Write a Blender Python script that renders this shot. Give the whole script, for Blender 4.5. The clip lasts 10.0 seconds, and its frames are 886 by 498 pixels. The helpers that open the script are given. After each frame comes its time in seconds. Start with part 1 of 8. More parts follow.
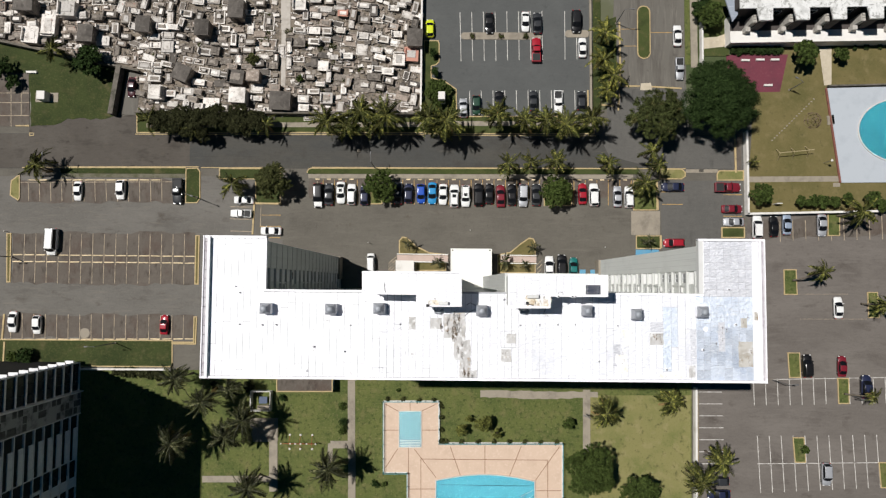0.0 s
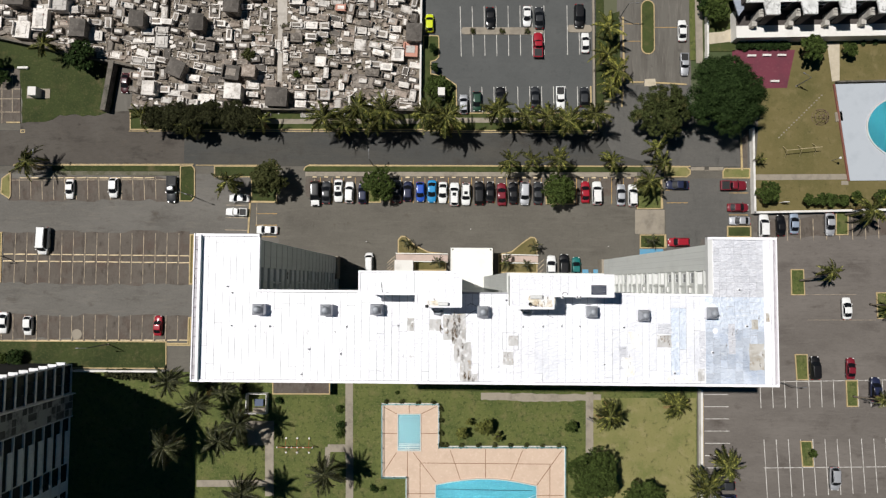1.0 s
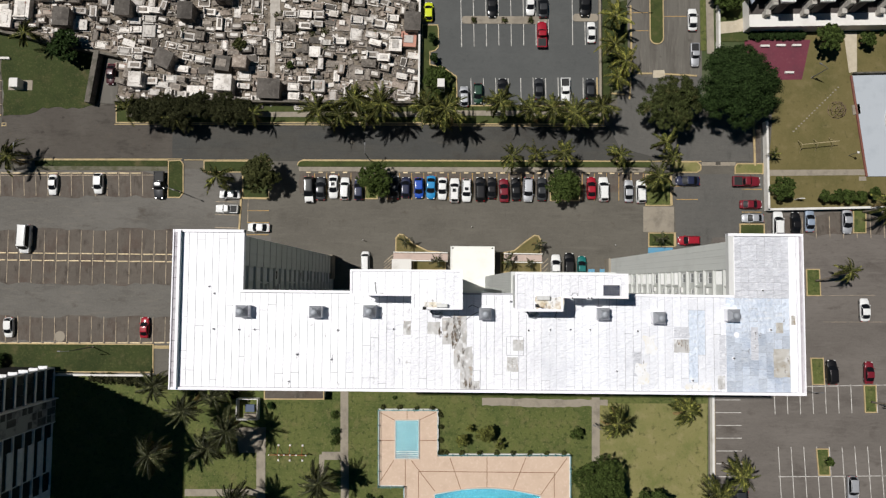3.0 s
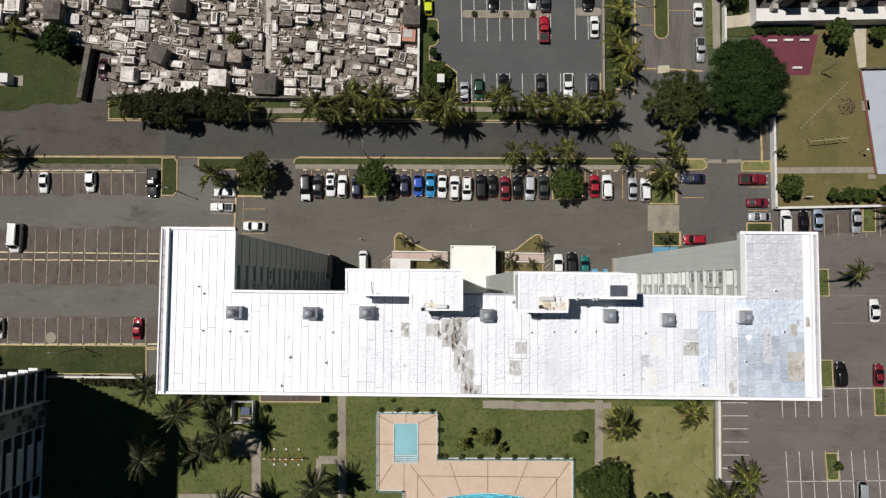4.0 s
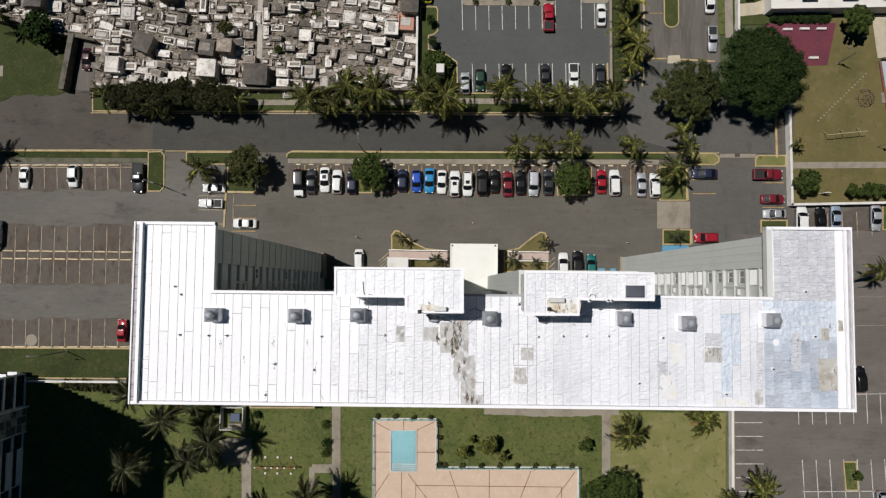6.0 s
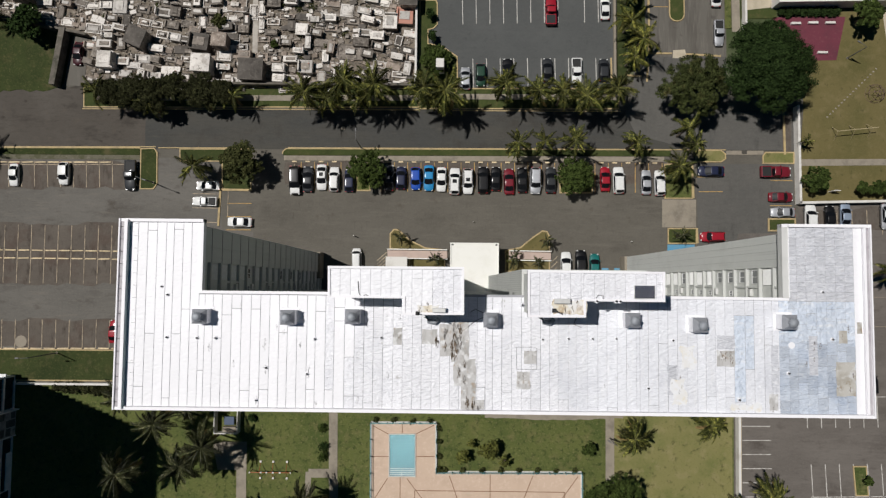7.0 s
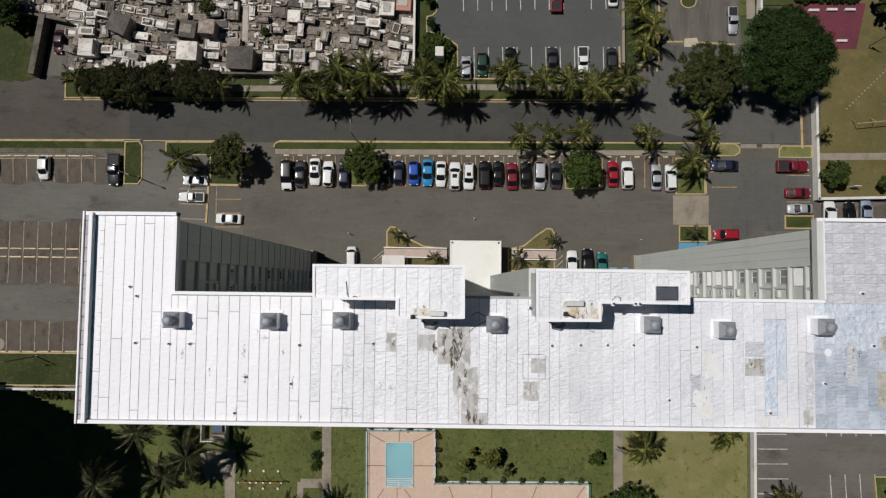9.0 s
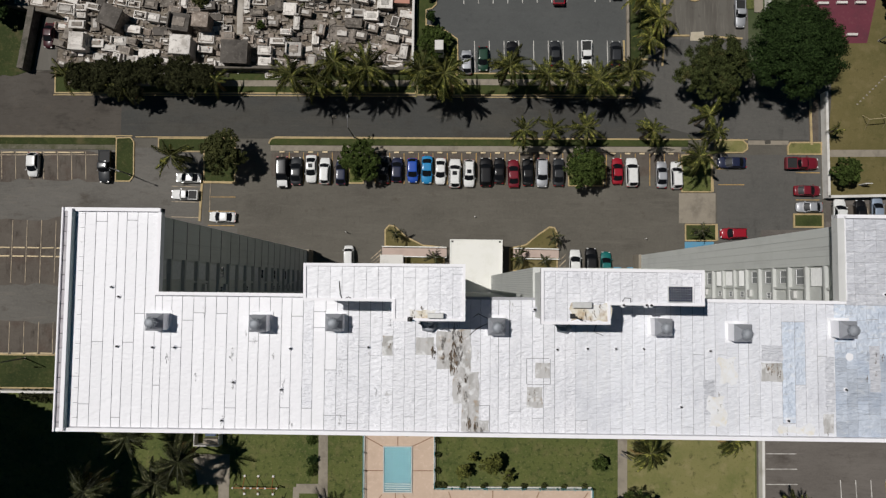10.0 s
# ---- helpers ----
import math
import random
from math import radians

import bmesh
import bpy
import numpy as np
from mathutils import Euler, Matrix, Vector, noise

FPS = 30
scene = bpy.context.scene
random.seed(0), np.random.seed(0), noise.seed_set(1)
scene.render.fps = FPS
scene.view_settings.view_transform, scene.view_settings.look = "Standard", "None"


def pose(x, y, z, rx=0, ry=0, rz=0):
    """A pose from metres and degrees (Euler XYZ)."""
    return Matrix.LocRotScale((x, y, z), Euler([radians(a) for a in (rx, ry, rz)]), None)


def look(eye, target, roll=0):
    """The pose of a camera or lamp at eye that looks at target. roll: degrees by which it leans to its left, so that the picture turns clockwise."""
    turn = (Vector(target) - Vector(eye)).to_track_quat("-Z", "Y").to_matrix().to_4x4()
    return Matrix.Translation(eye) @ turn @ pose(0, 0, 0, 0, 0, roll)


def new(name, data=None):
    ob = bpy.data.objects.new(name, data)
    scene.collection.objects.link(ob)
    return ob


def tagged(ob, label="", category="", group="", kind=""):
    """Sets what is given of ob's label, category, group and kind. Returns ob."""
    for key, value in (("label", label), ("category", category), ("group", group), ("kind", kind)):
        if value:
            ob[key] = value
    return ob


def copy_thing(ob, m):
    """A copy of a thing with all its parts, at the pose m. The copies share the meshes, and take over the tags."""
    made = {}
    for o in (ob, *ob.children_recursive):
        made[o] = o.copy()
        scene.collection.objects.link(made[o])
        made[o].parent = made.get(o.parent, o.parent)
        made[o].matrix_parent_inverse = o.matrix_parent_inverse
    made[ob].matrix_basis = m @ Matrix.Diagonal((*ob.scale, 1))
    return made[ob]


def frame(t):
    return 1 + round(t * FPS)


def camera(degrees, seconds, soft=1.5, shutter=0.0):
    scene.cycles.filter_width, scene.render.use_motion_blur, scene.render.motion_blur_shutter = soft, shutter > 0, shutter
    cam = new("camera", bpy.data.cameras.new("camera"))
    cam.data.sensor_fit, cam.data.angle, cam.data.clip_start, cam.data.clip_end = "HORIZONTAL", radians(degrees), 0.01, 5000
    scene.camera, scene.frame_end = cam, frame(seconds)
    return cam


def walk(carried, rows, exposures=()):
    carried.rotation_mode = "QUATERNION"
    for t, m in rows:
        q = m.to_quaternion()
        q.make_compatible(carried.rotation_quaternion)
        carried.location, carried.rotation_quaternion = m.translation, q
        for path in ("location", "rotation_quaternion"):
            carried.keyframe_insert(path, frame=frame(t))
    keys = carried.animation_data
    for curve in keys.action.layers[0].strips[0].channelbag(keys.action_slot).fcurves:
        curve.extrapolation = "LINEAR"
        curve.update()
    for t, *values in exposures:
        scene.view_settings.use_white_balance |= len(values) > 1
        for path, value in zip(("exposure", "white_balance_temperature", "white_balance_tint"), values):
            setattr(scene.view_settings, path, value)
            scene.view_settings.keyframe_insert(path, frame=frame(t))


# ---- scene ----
cam = camera(70.0, 10.0, soft=1.3)
ROWS = [
    (0, 0.460, 0.518, 130.799, 3.020, 0.519, 0.436),
    (0.5, 0.472, 0.497, 129.419, 3.032, 0.521, 0.442),
    (1, 0.486, 0.478, 128.039, 3.043, 0.523, 0.449),
    (1.5, 0.500, 0.460, 126.659, 3.054, 0.526, 0.457),
    (2, 0.514, 0.443, 125.279, 3.064, 0.528, 0.464),
    (2.5, 0.529, 0.428, 123.899, 3.073, 0.531, 0.472),
    (3, 0.545, 0.414, 122.519, 3.082, 0.534, 0.479),
    (3.5, 0.561, 0.402, 121.139, 3.090, 0.538, 0.488),
    (4, 0.578, 0.392, 119.758, 3.097, 0.542, 0.496),
    (4.5, 0.596, 0.383, 118.378, 3.103, 0.545, 0.505),
    (5, 0.614, 0.376, 116.997, 3.109, 0.550, 0.513),
    (5.5, 0.633, 0.370, 115.617, 3.114, 0.554, 0.522),
    (6, 0.652, 0.365, 114.236, 3.119, 0.559, 0.532),
    (6.5, 0.672, 0.363, 112.856, 3.122, 0.563, 0.541),
    (7, 0.693, 0.361, 111.475, 3.125, 0.568, 0.551),
    (7.5, 0.714, 0.361, 110.094, 3.127, 0.574, 0.561),
    (8, 0.735, 0.363, 108.713, 3.129, 0.579, 0.571),
    (8.5, 0.758, 0.366, 107.332, 3.130, 0.585, 0.582),
    (9, 0.781, 0.371, 105.951, 3.130, 0.591, 0.592),
    (9.5, 0.804, 0.378, 104.570, 3.130, 0.597, 0.603),
    (10, 0.828, 0.385, 103.189, 3.128, 0.604, 0.614),
]
walk(cam, [(t, pose(x, y, z, rx, ry, rz)) for t, x, y, z, rx, ry, rz in ROWS],
     [(0.0, 0.0), (2.5, -0.12), (5.0, -0.26), (7.5, -0.42), (10.0, -0.54)])

# ---- light: a high sun from the west-north-west, clear tropical sky ----
SUN_TO = Vector((-24.0, 9.9, 54.8)).normalized()
world = bpy.data.worlds.new("sky")
scene.world = world
world.use_nodes = True
sky = world.node_tree.nodes.new("ShaderNodeTexSky")
sky.sky_type = "NISHITA"
sky.sun_disc = False
sky.sun_elevation = math.asin(SUN_TO.z)
sky.sun_rotation = math.atan2(SUN_TO.x, SUN_TO.y)
sky.air_density, sky.dust_density, sky.ozone_density = 1.0, 0.1, 6.0
backing = world.node_tree.nodes["Background"]
backing.inputs["Strength"].default_value = 0.0125
deep = world.node_tree.nodes.new("ShaderNodeHueSaturation")
deep.inputs["Saturation"].default_value = 2.6
world.node_tree.links.new(sky.outputs["Color"], deep.inputs["Color"])
world.node_tree.links.new(deep.outputs["Color"], backing.inputs["Color"])
sun = new("sun", bpy.data.lights.new("sun", "SUN"))
sun.data.energy, sun.data.angle, sun.data.color = 4.8, radians(0.53), (1.0, 0.974, 0.945)
sun.matrix_world = look(SUN_TO * 300, (0, 0, 0))


# ---- mesh helpers ----
class Geo:
    """Collects corners and faces of one mesh."""

    def __init__(self):
        self.v, self.f, self.m = [], [], []

    def quad(self, a, b, c, d, mi=0):
        n = len(self.v)
        self.v += [tuple(a), tuple(b), tuple(c), tuple(d)]
        self.f.append((n, n + 1, n + 2, n + 3))
        self.m.append(mi)
        return self

    def prism(self, poly, z0, z1, mi=0, top=None, bevel=0.0):
        """An upright solid over an outline that runs anticlockwise."""
        if sum(a[0] * b[1] - b[0] * a[1] for a, b in zip(poly, [*poly[1:], poly[0]])) < 0:
            poly = poly[::-1]
        n, k = len(self.v), len(poly)
        cx, cy = sum(p[0] for p in poly) / k, sum(p[1] for p in poly) / k
        rings = [(z0, 0.0), (z1, 0.0)] if not bevel else [(z0, 0.0), (z1 - bevel, 0.0), (z1, bevel)]
        for z, inset in rings:
            for x, y in poly:
                d = math.hypot(x - cx, y - cy) or 1
                self.v.append((x - (x - cx) / d * inset * 1.4, y - (y - cy) / d * inset * 1.4, z))
        for r in range(len(rings) - 1):
            for i in range(k):
                a, b = n + r * k + i, n + r * k + (i + 1) % k
                self.f.append((a, b, b + k, a + k))
                self.m.append(mi)
        self.f.append(tuple(range(n + (len(rings) - 1) * k, n + len(rings) * k)))
        self.m.append(mi if top is None else top)
        self.f.append(tuple(range(n + k - 1, n - 1, -1)))
        self.m.append(mi)
        return self

    def box(self, x0, x1, y0, y1, z0, z1, mi=0, top=None, bevel=0.0):
        return self.prism([(x0, y0), (x1, y0), (x1, y1), (x0, y1)], z0, z1, mi, top, bevel)

    def tube(self, points, radii, sides=8, mi=0):
        """A round rod through points, closed at both ends."""
        n = len(self.v)
        points = [Vector(p) for p in points]
        for i, p in enumerate(points):
            way = (points[min(i + 1, len(points) - 1)] - points[max(i - 1, 0)]).normalized()
            side = way.orthogonal().normalized()
            other = way.cross(side)
            r = radii[i] if isinstance(radii, (list, tuple)) else radii
            for s in range(sides):
                a = math.tau * s / sides
                self.v.append(tuple(p + side * math.cos(a) * r + other * math.sin(a) * r))
        for i in range(len(points) - 1):
            for s in range(sides):
                a, b = n + i * sides + s, n + i * sides + (s + 1) % sides
                self.f.append((a, b, b + sides, a + sides))
                self.m.append(mi)
        self.f += [tuple(range(n + sides - 1, n - 1, -1)), tuple(range(n + (len(points) - 1) * sides, n + len(points) * sides))]
        self.m += [mi, mi]
        return self

    def loft(self, rings, mi=0, cap=True):
        """A skin over closed rings of equal count."""
        n, k = len(self.v), len(rings[0])
        for ring in rings:
            self.v += [tuple(p) for p in ring]
        for i in range(len(rings) - 1):
            for s in range(k):
                a, b = n + i * k + s, n + i * k + (s + 1) % k
                self.f.append((a, b, b + k, a + k))
                self.m.append(mi)
        if cap:
            self.f += [tuple(range(n + k - 1, n - 1, -1)), tuple(range(n + (len(rings) - 1) * k, n + len(rings) * k))]
            self.m += [mi, mi]
        return self

    def mesh(self, name, mats, smooth=False):
        me = bpy.data.meshes.new(name)
        me.from_pydata(self.v, [], self.f)
        for m in mats if isinstance(mats, (list, tuple)) else [mats]:
            me.materials.append(m)
        me.polygons.foreach_set("material_index", self.m)
        if smooth:
            me.polygons.foreach_set("use_smooth", [True] * len(self.f))
        me.update()
        return me


def part(name, geo, mats, parent=None, label="", at=None, smooth=False):
    """One mesh object, under a thing where a parent is given."""
    data = geo if isinstance(geo, bpy.types.Mesh) else geo.mesh(name, mats, smooth)
    ob = new(name, data)
    ob.parent = parent
    if at is not None:
        ob.matrix_basis = at
    return tagged(ob, label)


def thing(name, label, category, at=None, group="", kind=""):
    ob = new(name)
    ob.empty_display_size = 0.3
    if at is not None:
        ob.matrix_basis = at
    return tagged(ob, label, category, group, kind)


def structure(name, geo, mats, label, category, smooth=False):
    return tagged(part(name, geo, mats, smooth=smooth), label, category, kind="structure")


def rounded(x0, x1, y0, y1, r, n=5):
    """A rectangle's outline with round corners."""
    out = []
    for cx, cy, a0 in ((x1 - r, y0 + r, -90), (x1 - r, y1 - r, 0), (x0 + r, y1 - r, 90), (x0 + r, y0 + r, 180)):
        for i in range(n + 1):
            a = radians(a0 + 90 * i / n)
            out.append((cx + r * math.cos(a), cy + r * math.sin(a)))
    return out


def pairs(*v):
    """Outline corners from a flat run of x, y."""
    return list(zip(v[0::2], v[1::2]))


def inset_poly(poly, d):
    """The outline moved inwards by d, for outlines that run anticlockwise."""
    if sum(a[0] * b[1] - b[0] * a[1] for a, b in zip(poly, [*poly[1:], poly[0]])) < 0:
        poly = poly[::-1]
    out, k = [], len(poly)
    for i in range(k):
        p0, p1, p2 = Vector(poly[i - 1]), Vector(poly[i]), Vector(poly[(i + 1) % k])
        e0, e1 = (p1 - p0).normalized(), (p2 - p1).normalized()
        n0, n1 = Vector((-e0.y, e0.x)), Vector((-e1.y, e1.x))
        b = n0 + n1
        b = b / max(b.length_squared, 0.3) * 2
        out.append(tuple(p1 + b * d))
    return out


def ring_geo(poly, width, z0, z1):
    """A kerb that follows a closed outline."""
    if sum(a[0] * b[1] - b[0] * a[1] for a, b in zip(poly, [*poly[1:], poly[0]])) < 0:
        poly = poly[::-1]
    inner, g, k = inset_poly(poly, width), Geo(), len(poly)
    for i in range(k):
        j = (i + 1) % k
        a, b, c, d = poly[i], poly[j], inner[j], inner[i]
        g.quad((*a, z1), (*b, z1), (*c, z1), (*d, z1))
        g.quad((*a, z0), (*b, z0), (*b, z1), (*a, z1))
        g.quad((*c, z0), (*d, z0), (*d, z1), (*c, z1))
    return g



# ---- materials ----
def material(name, rough=0.8, metal=0.0, spec=0.3):
    m = bpy.data.materials.new(name)
    m.use_nodes = True
    b = m.node_tree.nodes["Principled BSDF"]
    b.inputs["Roughness"].default_value = rough
    b.inputs["Metallic"].default_value = metal
    b.inputs["Specular IOR Level"].default_value = spec
    return m, m.node_tree.nodes, m.node_tree.links, b


def plain(name, color, rough=0.5, metal=0.0, spec=0.4, vary=0.0, coat=0.0):
    """One colour with a slight speckle, and where vary is set a shift from piece to piece."""
    m, n, l, b = material(name, rough, metal, spec)
    co = n.new("ShaderNodeTexCoord")
    no = n.new("ShaderNodeTexNoise")
    no.inputs["Scale"].default_value = 3.0
    no.inputs["Detail"].default_value = 6.0
    l.new(co.outputs["Object"], no.inputs["Vector"])
    mix = n.new("ShaderNodeMix")
    mix.data_type = "RGBA"
    mix.inputs["A"].default_value = (*[c * 0.82 for c in color], 1)
    mix.inputs["B"].default_value = (*[min(1, c * 1.12) for c in color], 1)
    l.new(no.outputs["Fac"], mix.inputs["Factor"])
    out = mix.outputs["Result"]
    if vary:
        info = n.new("ShaderNodeObjectInfo")
        hsv = n.new("ShaderNodeHueSaturation")
        rng = n.new("ShaderNodeMapRange")
        rng.inputs["To Min"].default_value, rng.inputs["To Max"].default_value = 1 - vary, 1 + vary
        l.new(info.outputs["Random"], rng.inputs["Value"])
        l.new(rng.outputs["Result"], hsv.inputs["Value"])
        l.new(out, hsv.inputs["Color"])
        out = hsv.outputs["Color"]
    l.new(out, b.inputs["Base Color"])
    b.inputs["Coat Weight"].default_value = coat
    b.inputs["Coat Roughness"].default_value = 0.3
    return m


def layered(name, base, layers, rough=0.85, bump=0.0, bump_scale=8.0, spec=0.25, vary=0.0, island=0.0, depth=0.08, wrinkle=(1, 1, 1)):
    """A base colour under noise layers: (colour, scale, threshold, softness, strength, stretch). wrinkle: stretch of the relief."""
    m, n, l, b = material(name, rough, 0.0, spec)
    co = n.new("ShaderNodeTexCoord")
    geo = n.new("ShaderNodeNewGeometry")
    rgb = n.new("ShaderNodeRGB")
    rgb.outputs[0].default_value = (*base, 1)
    out = rgb.outputs[0]
    for i, (color, scale, low, soft, strength, stretch) in enumerate(layers):
        mp = n.new("ShaderNodeMapping")
        mp.inputs["Location"].default_value = (13.7 * i, 5.1 * i, 0)
        mp.inputs["Scale"].default_value = stretch
        l.new(geo.outputs["Position"], mp.inputs["Vector"])
        no = n.new("ShaderNodeTexNoise")
        no.inputs["Scale"].default_value = scale
        no.inputs["Detail"].default_value = 7.0
        no.inputs["Roughness"].default_value = 0.62
        l.new(mp.outputs["Vector"], no.inputs["Vector"])
        rng = n.new("ShaderNodeMapRange")
        rng.inputs["From Min"].default_value, rng.inputs["From Max"].default_value = low, low + soft
        rng.inputs["To Max"].default_value = strength
        l.new(no.outputs["Fac"], rng.inputs["Value"])
        mix = n.new("ShaderNodeMix")
        mix.data_type = "RGBA"
        mix.inputs["B"].default_value = (*color, 1)
        l.new(rng.outputs["Result"], mix.inputs["Factor"])
        l.new(out, mix.inputs["A"])
        out = mix.outputs["Result"]
    for amount, source in ((vary, "object"), (island, "island")):
        if amount:
            hsv = n.new("ShaderNodeHueSaturation")
            rng = n.new("ShaderNodeMapRange")
            rng.inputs["To Min"].default_value, rng.inputs["To Max"].default_value = 1 - amount, 1 + amount
            if source == "object":
                info = n.new("ShaderNodeObjectInfo")
                l.new(info.outputs["Random"], rng.inputs["Value"])
            else:
                l.new(geo.outputs["Random Per Island"], rng.inputs["Value"])
            l.new(rng.outputs["Result"], hsv.inputs["Value"])
            l.new(out, hsv.inputs["Color"])
            out = hsv.outputs["Color"]
    l.new(out, b.inputs["Base Color"])
    if bump:
        no = n.new("ShaderNodeTexNoise")
        no.inputs["Scale"].default_value = bump_scale
        no.inputs["Detail"].default_value = 5.0
        no.inputs["Roughness"].default_value = 0.54 if bump > 0.8 else 0.5
        fold = n.new("ShaderNodeMapping")
        fold.inputs["Scale"].default_value = wrinkle
        l.new(geo.outputs["Position"], fold.inputs["Vector"])
        l.new(fold.outputs["Vector"], no.inputs["Vector"])
        bp = n.new("ShaderNodeBump")
        bp.inputs["Strength"].default_value = bump
        bp.inputs["Distance"].default_value = depth
        l.new(no.outputs["Fac"], bp.inputs["Height"])
        l.new(bp.outputs["Normal"], b.inputs["Normal"])
    return m


ONE = (1, 1, 1)
def grain(color, low=0.62, high=1.45):
    """Two finer layers of wear for a paving of the given colour."""
    dark, pale = tuple(c * low for c in color), tuple(c * high for c in color)
    return [(dark, 1.3, 0.5, 0.25, 0.4, (0.5, 1.6, 1)), (pale, 3.0, 0.5, 0.22, 0.45, ONE), (dark, 5.0, 0.52, 0.2, 0.35, ONE), (pale, 9.0, 0.5, 0.3, 0.3, ONE)]


ASPHALT = layered("asphalt_worn", (0.103, 0.094, 0.07742), [
    ((0.1318, 0.121, 0.09996), 0.09, 0.42, 0.25, 0.8, ONE), ((0.06386, 0.057, 0.04704), 0.11, 0.54, 0.16, 0.7, (0.8, 1.4, 1)),
    ((0.1493, 0.136, 0.1127), 0.4, 0.53, 0.2, 0.6, (0.25, 2.2, 1)), ((0.05768, 0.044, 0.03136), 0.35, 0.62, 0.12, 0.6, ONE), ((0.05768, 0.051, 0.04214), 0.8, 0.62, 0.1, 0.55, (2.6, 0.35, 1)),
    *grain((0.103, 0.094, 0.0784))], bump=0.15)
ASPHALT_ROAD = layered("asphalt_road", (0.05537, 0.05562, 0.05194), [
    ((0.07554, 0.06953, 0.05724), 0.07, 0.45, 0.2, 0.8, (0.5, 1.5, 1)), ((0.04341, 0.03904, 0.03272), 0.16, 0.52, 0.14, 0.75, ONE), ((0.04064, 0.03904, 0.03543), 0.35, 0.56, 0.16, 0.7, (0.15, 3, 1)),
    ((0.08968, 0.08384, 0.06908), 0.5, 0.6, 0.1, 0.55, (0.3, 2.2, 1)), *grain((0.05666, 0.05335, 0.0455))], bump=0.12)
ASPHALT_BROWN = layered("asphalt_old_brown", (0.076, 0.0665, 0.056), [
    ((0.097, 0.087, 0.074), 0.12, 0.46, 0.2, 0.8, ONE), ((0.042, 0.036, 0.03), 0.2, 0.54, 0.12, 0.8, (0.7, 1.6, 1)), ((0.09837, 0.0833, 0.06517), 0.6, 0.57, 0.14, 0.6, ONE),
    ((0.02946, 0.024, 0.01882), 0.5, 0.62, 0.08, 0.7, ONE), *grain((0.05614, 0.0475, 0.03822))], bump=0.12)
ASPHALT_STALL = layered("asphalt_stained", (0.1001, 0.08475, 0.06977), [
    ((0.1339, 0.1153, 0.09524), 0.15, 0.45, 0.25, 0.8, ONE), ((0.03492, 0.02599, 0.02104), 0.5, 0.52, 0.16, 0.8, (1.6, 0.7, 1)), ((0.08147, 0.0565, 0.0443), 0.25, 0.5, 0.15, 0.7, ONE), ((0.1397, 0.122, 0.1019), 0.7, 0.56, 0.16, 0.5, (2, 0.6, 1)),
    *grain((0.1001, 0.08588, 0.07087))], bump=0.15)
ASPHALT_NEW = layered("asphalt_newer", (0.07981, 0.08276, 0.08021), [
    ((0.102, 0.1051, 0.101), 0.12, 0.45, 0.25, 0.7, ONE), ((0.05545, 0.05711, 0.05522), 0.6, 0.58, 0.12, 0.5, ONE), ((0.1108, 0.1119, 0.1041), 0.4, 0.58, 0.14, 0.4, (0.4, 2, 1)),
    *grain((0.07981, 0.08276, 0.07913), 0.75, 1.3)], bump=0.1)
ASPHALT_DRIVE = layered("asphalt_drive", (0.095, 0.0915, 0.083), [
    ((0.122, 0.115, 0.103), 0.12, 0.45, 0.22, 0.7, ONE), ((0.05, 0.048, 0.044), 0.4, 0.56, 0.14, 0.6, (1.6, 0.4, 1)), ((0.112, 0.107, 0.097), 0.6, 0.56, 0.14, 0.5, (2.2, 0.3, 1)),
    *grain((0.094, 0.09, 0.081))], bump=0.12)
CONCRETE = layered("concrete", (0.27, 0.236, 0.185), [
    ((0.165, 0.143, 0.113), 0.35, 0.48, 0.2, 0.8, ONE), ((0.33, 0.295, 0.24), 1.6, 0.5, 0.25, 0.5, ONE),
    ((0.115, 0.102, 0.0875), 3.0, 0.62, 0.1, 0.5, ONE)], bump=0.1)
DIRTY_PATH = layered("overgrown_concrete", (0.13, 0.12, 0.085), [((0.07, 0.072, 0.035), 0.5, 0.46, 0.15, 0.8, ONE), ((0.2, 0.18, 0.145), 1.4, 0.55, 0.12, 0.7, ONE), ((0.05, 0.055, 0.022), 2.4, 0.56, 0.1, 0.7, ONE)], bump=0.2)
CREAM_PATH = layered("pale_cream_concrete", (0.47, 0.41, 0.31), [((0.36, 0.31, 0.23), 0.5, 0.48, 0.2, 0.7, ONE), ((0.55, 0.5, 0.4), 2.0, 0.54, 0.16, 0.5, ONE)], bump=0.1)
GRASS = layered("lawn_green", (0.1, 0.114, 0.033), [
    ((0.058, 0.08, 0.021), 0.12, 0.44, 0.2, 0.9, ONE), ((0.17, 0.14, 0.065), 0.4, 0.52, 0.2, 0.6, ONE),
    ((0.028, 0.042, 0.011), 1.3, 0.52, 0.14, 0.8, ONE), ((0.2, 0.18, 0.08), 2.4, 0.57, 0.1, 0.65, ONE), ((0.135, 0.145, 0.05), 6.0, 0.52, 0.18, 0.6, ONE), ((0.03, 0.04, 0.012), 4.0, 0.6, 0.08, 0.6, ONE)], bump=0.5, bump_scale=6.0, rough=0.95)
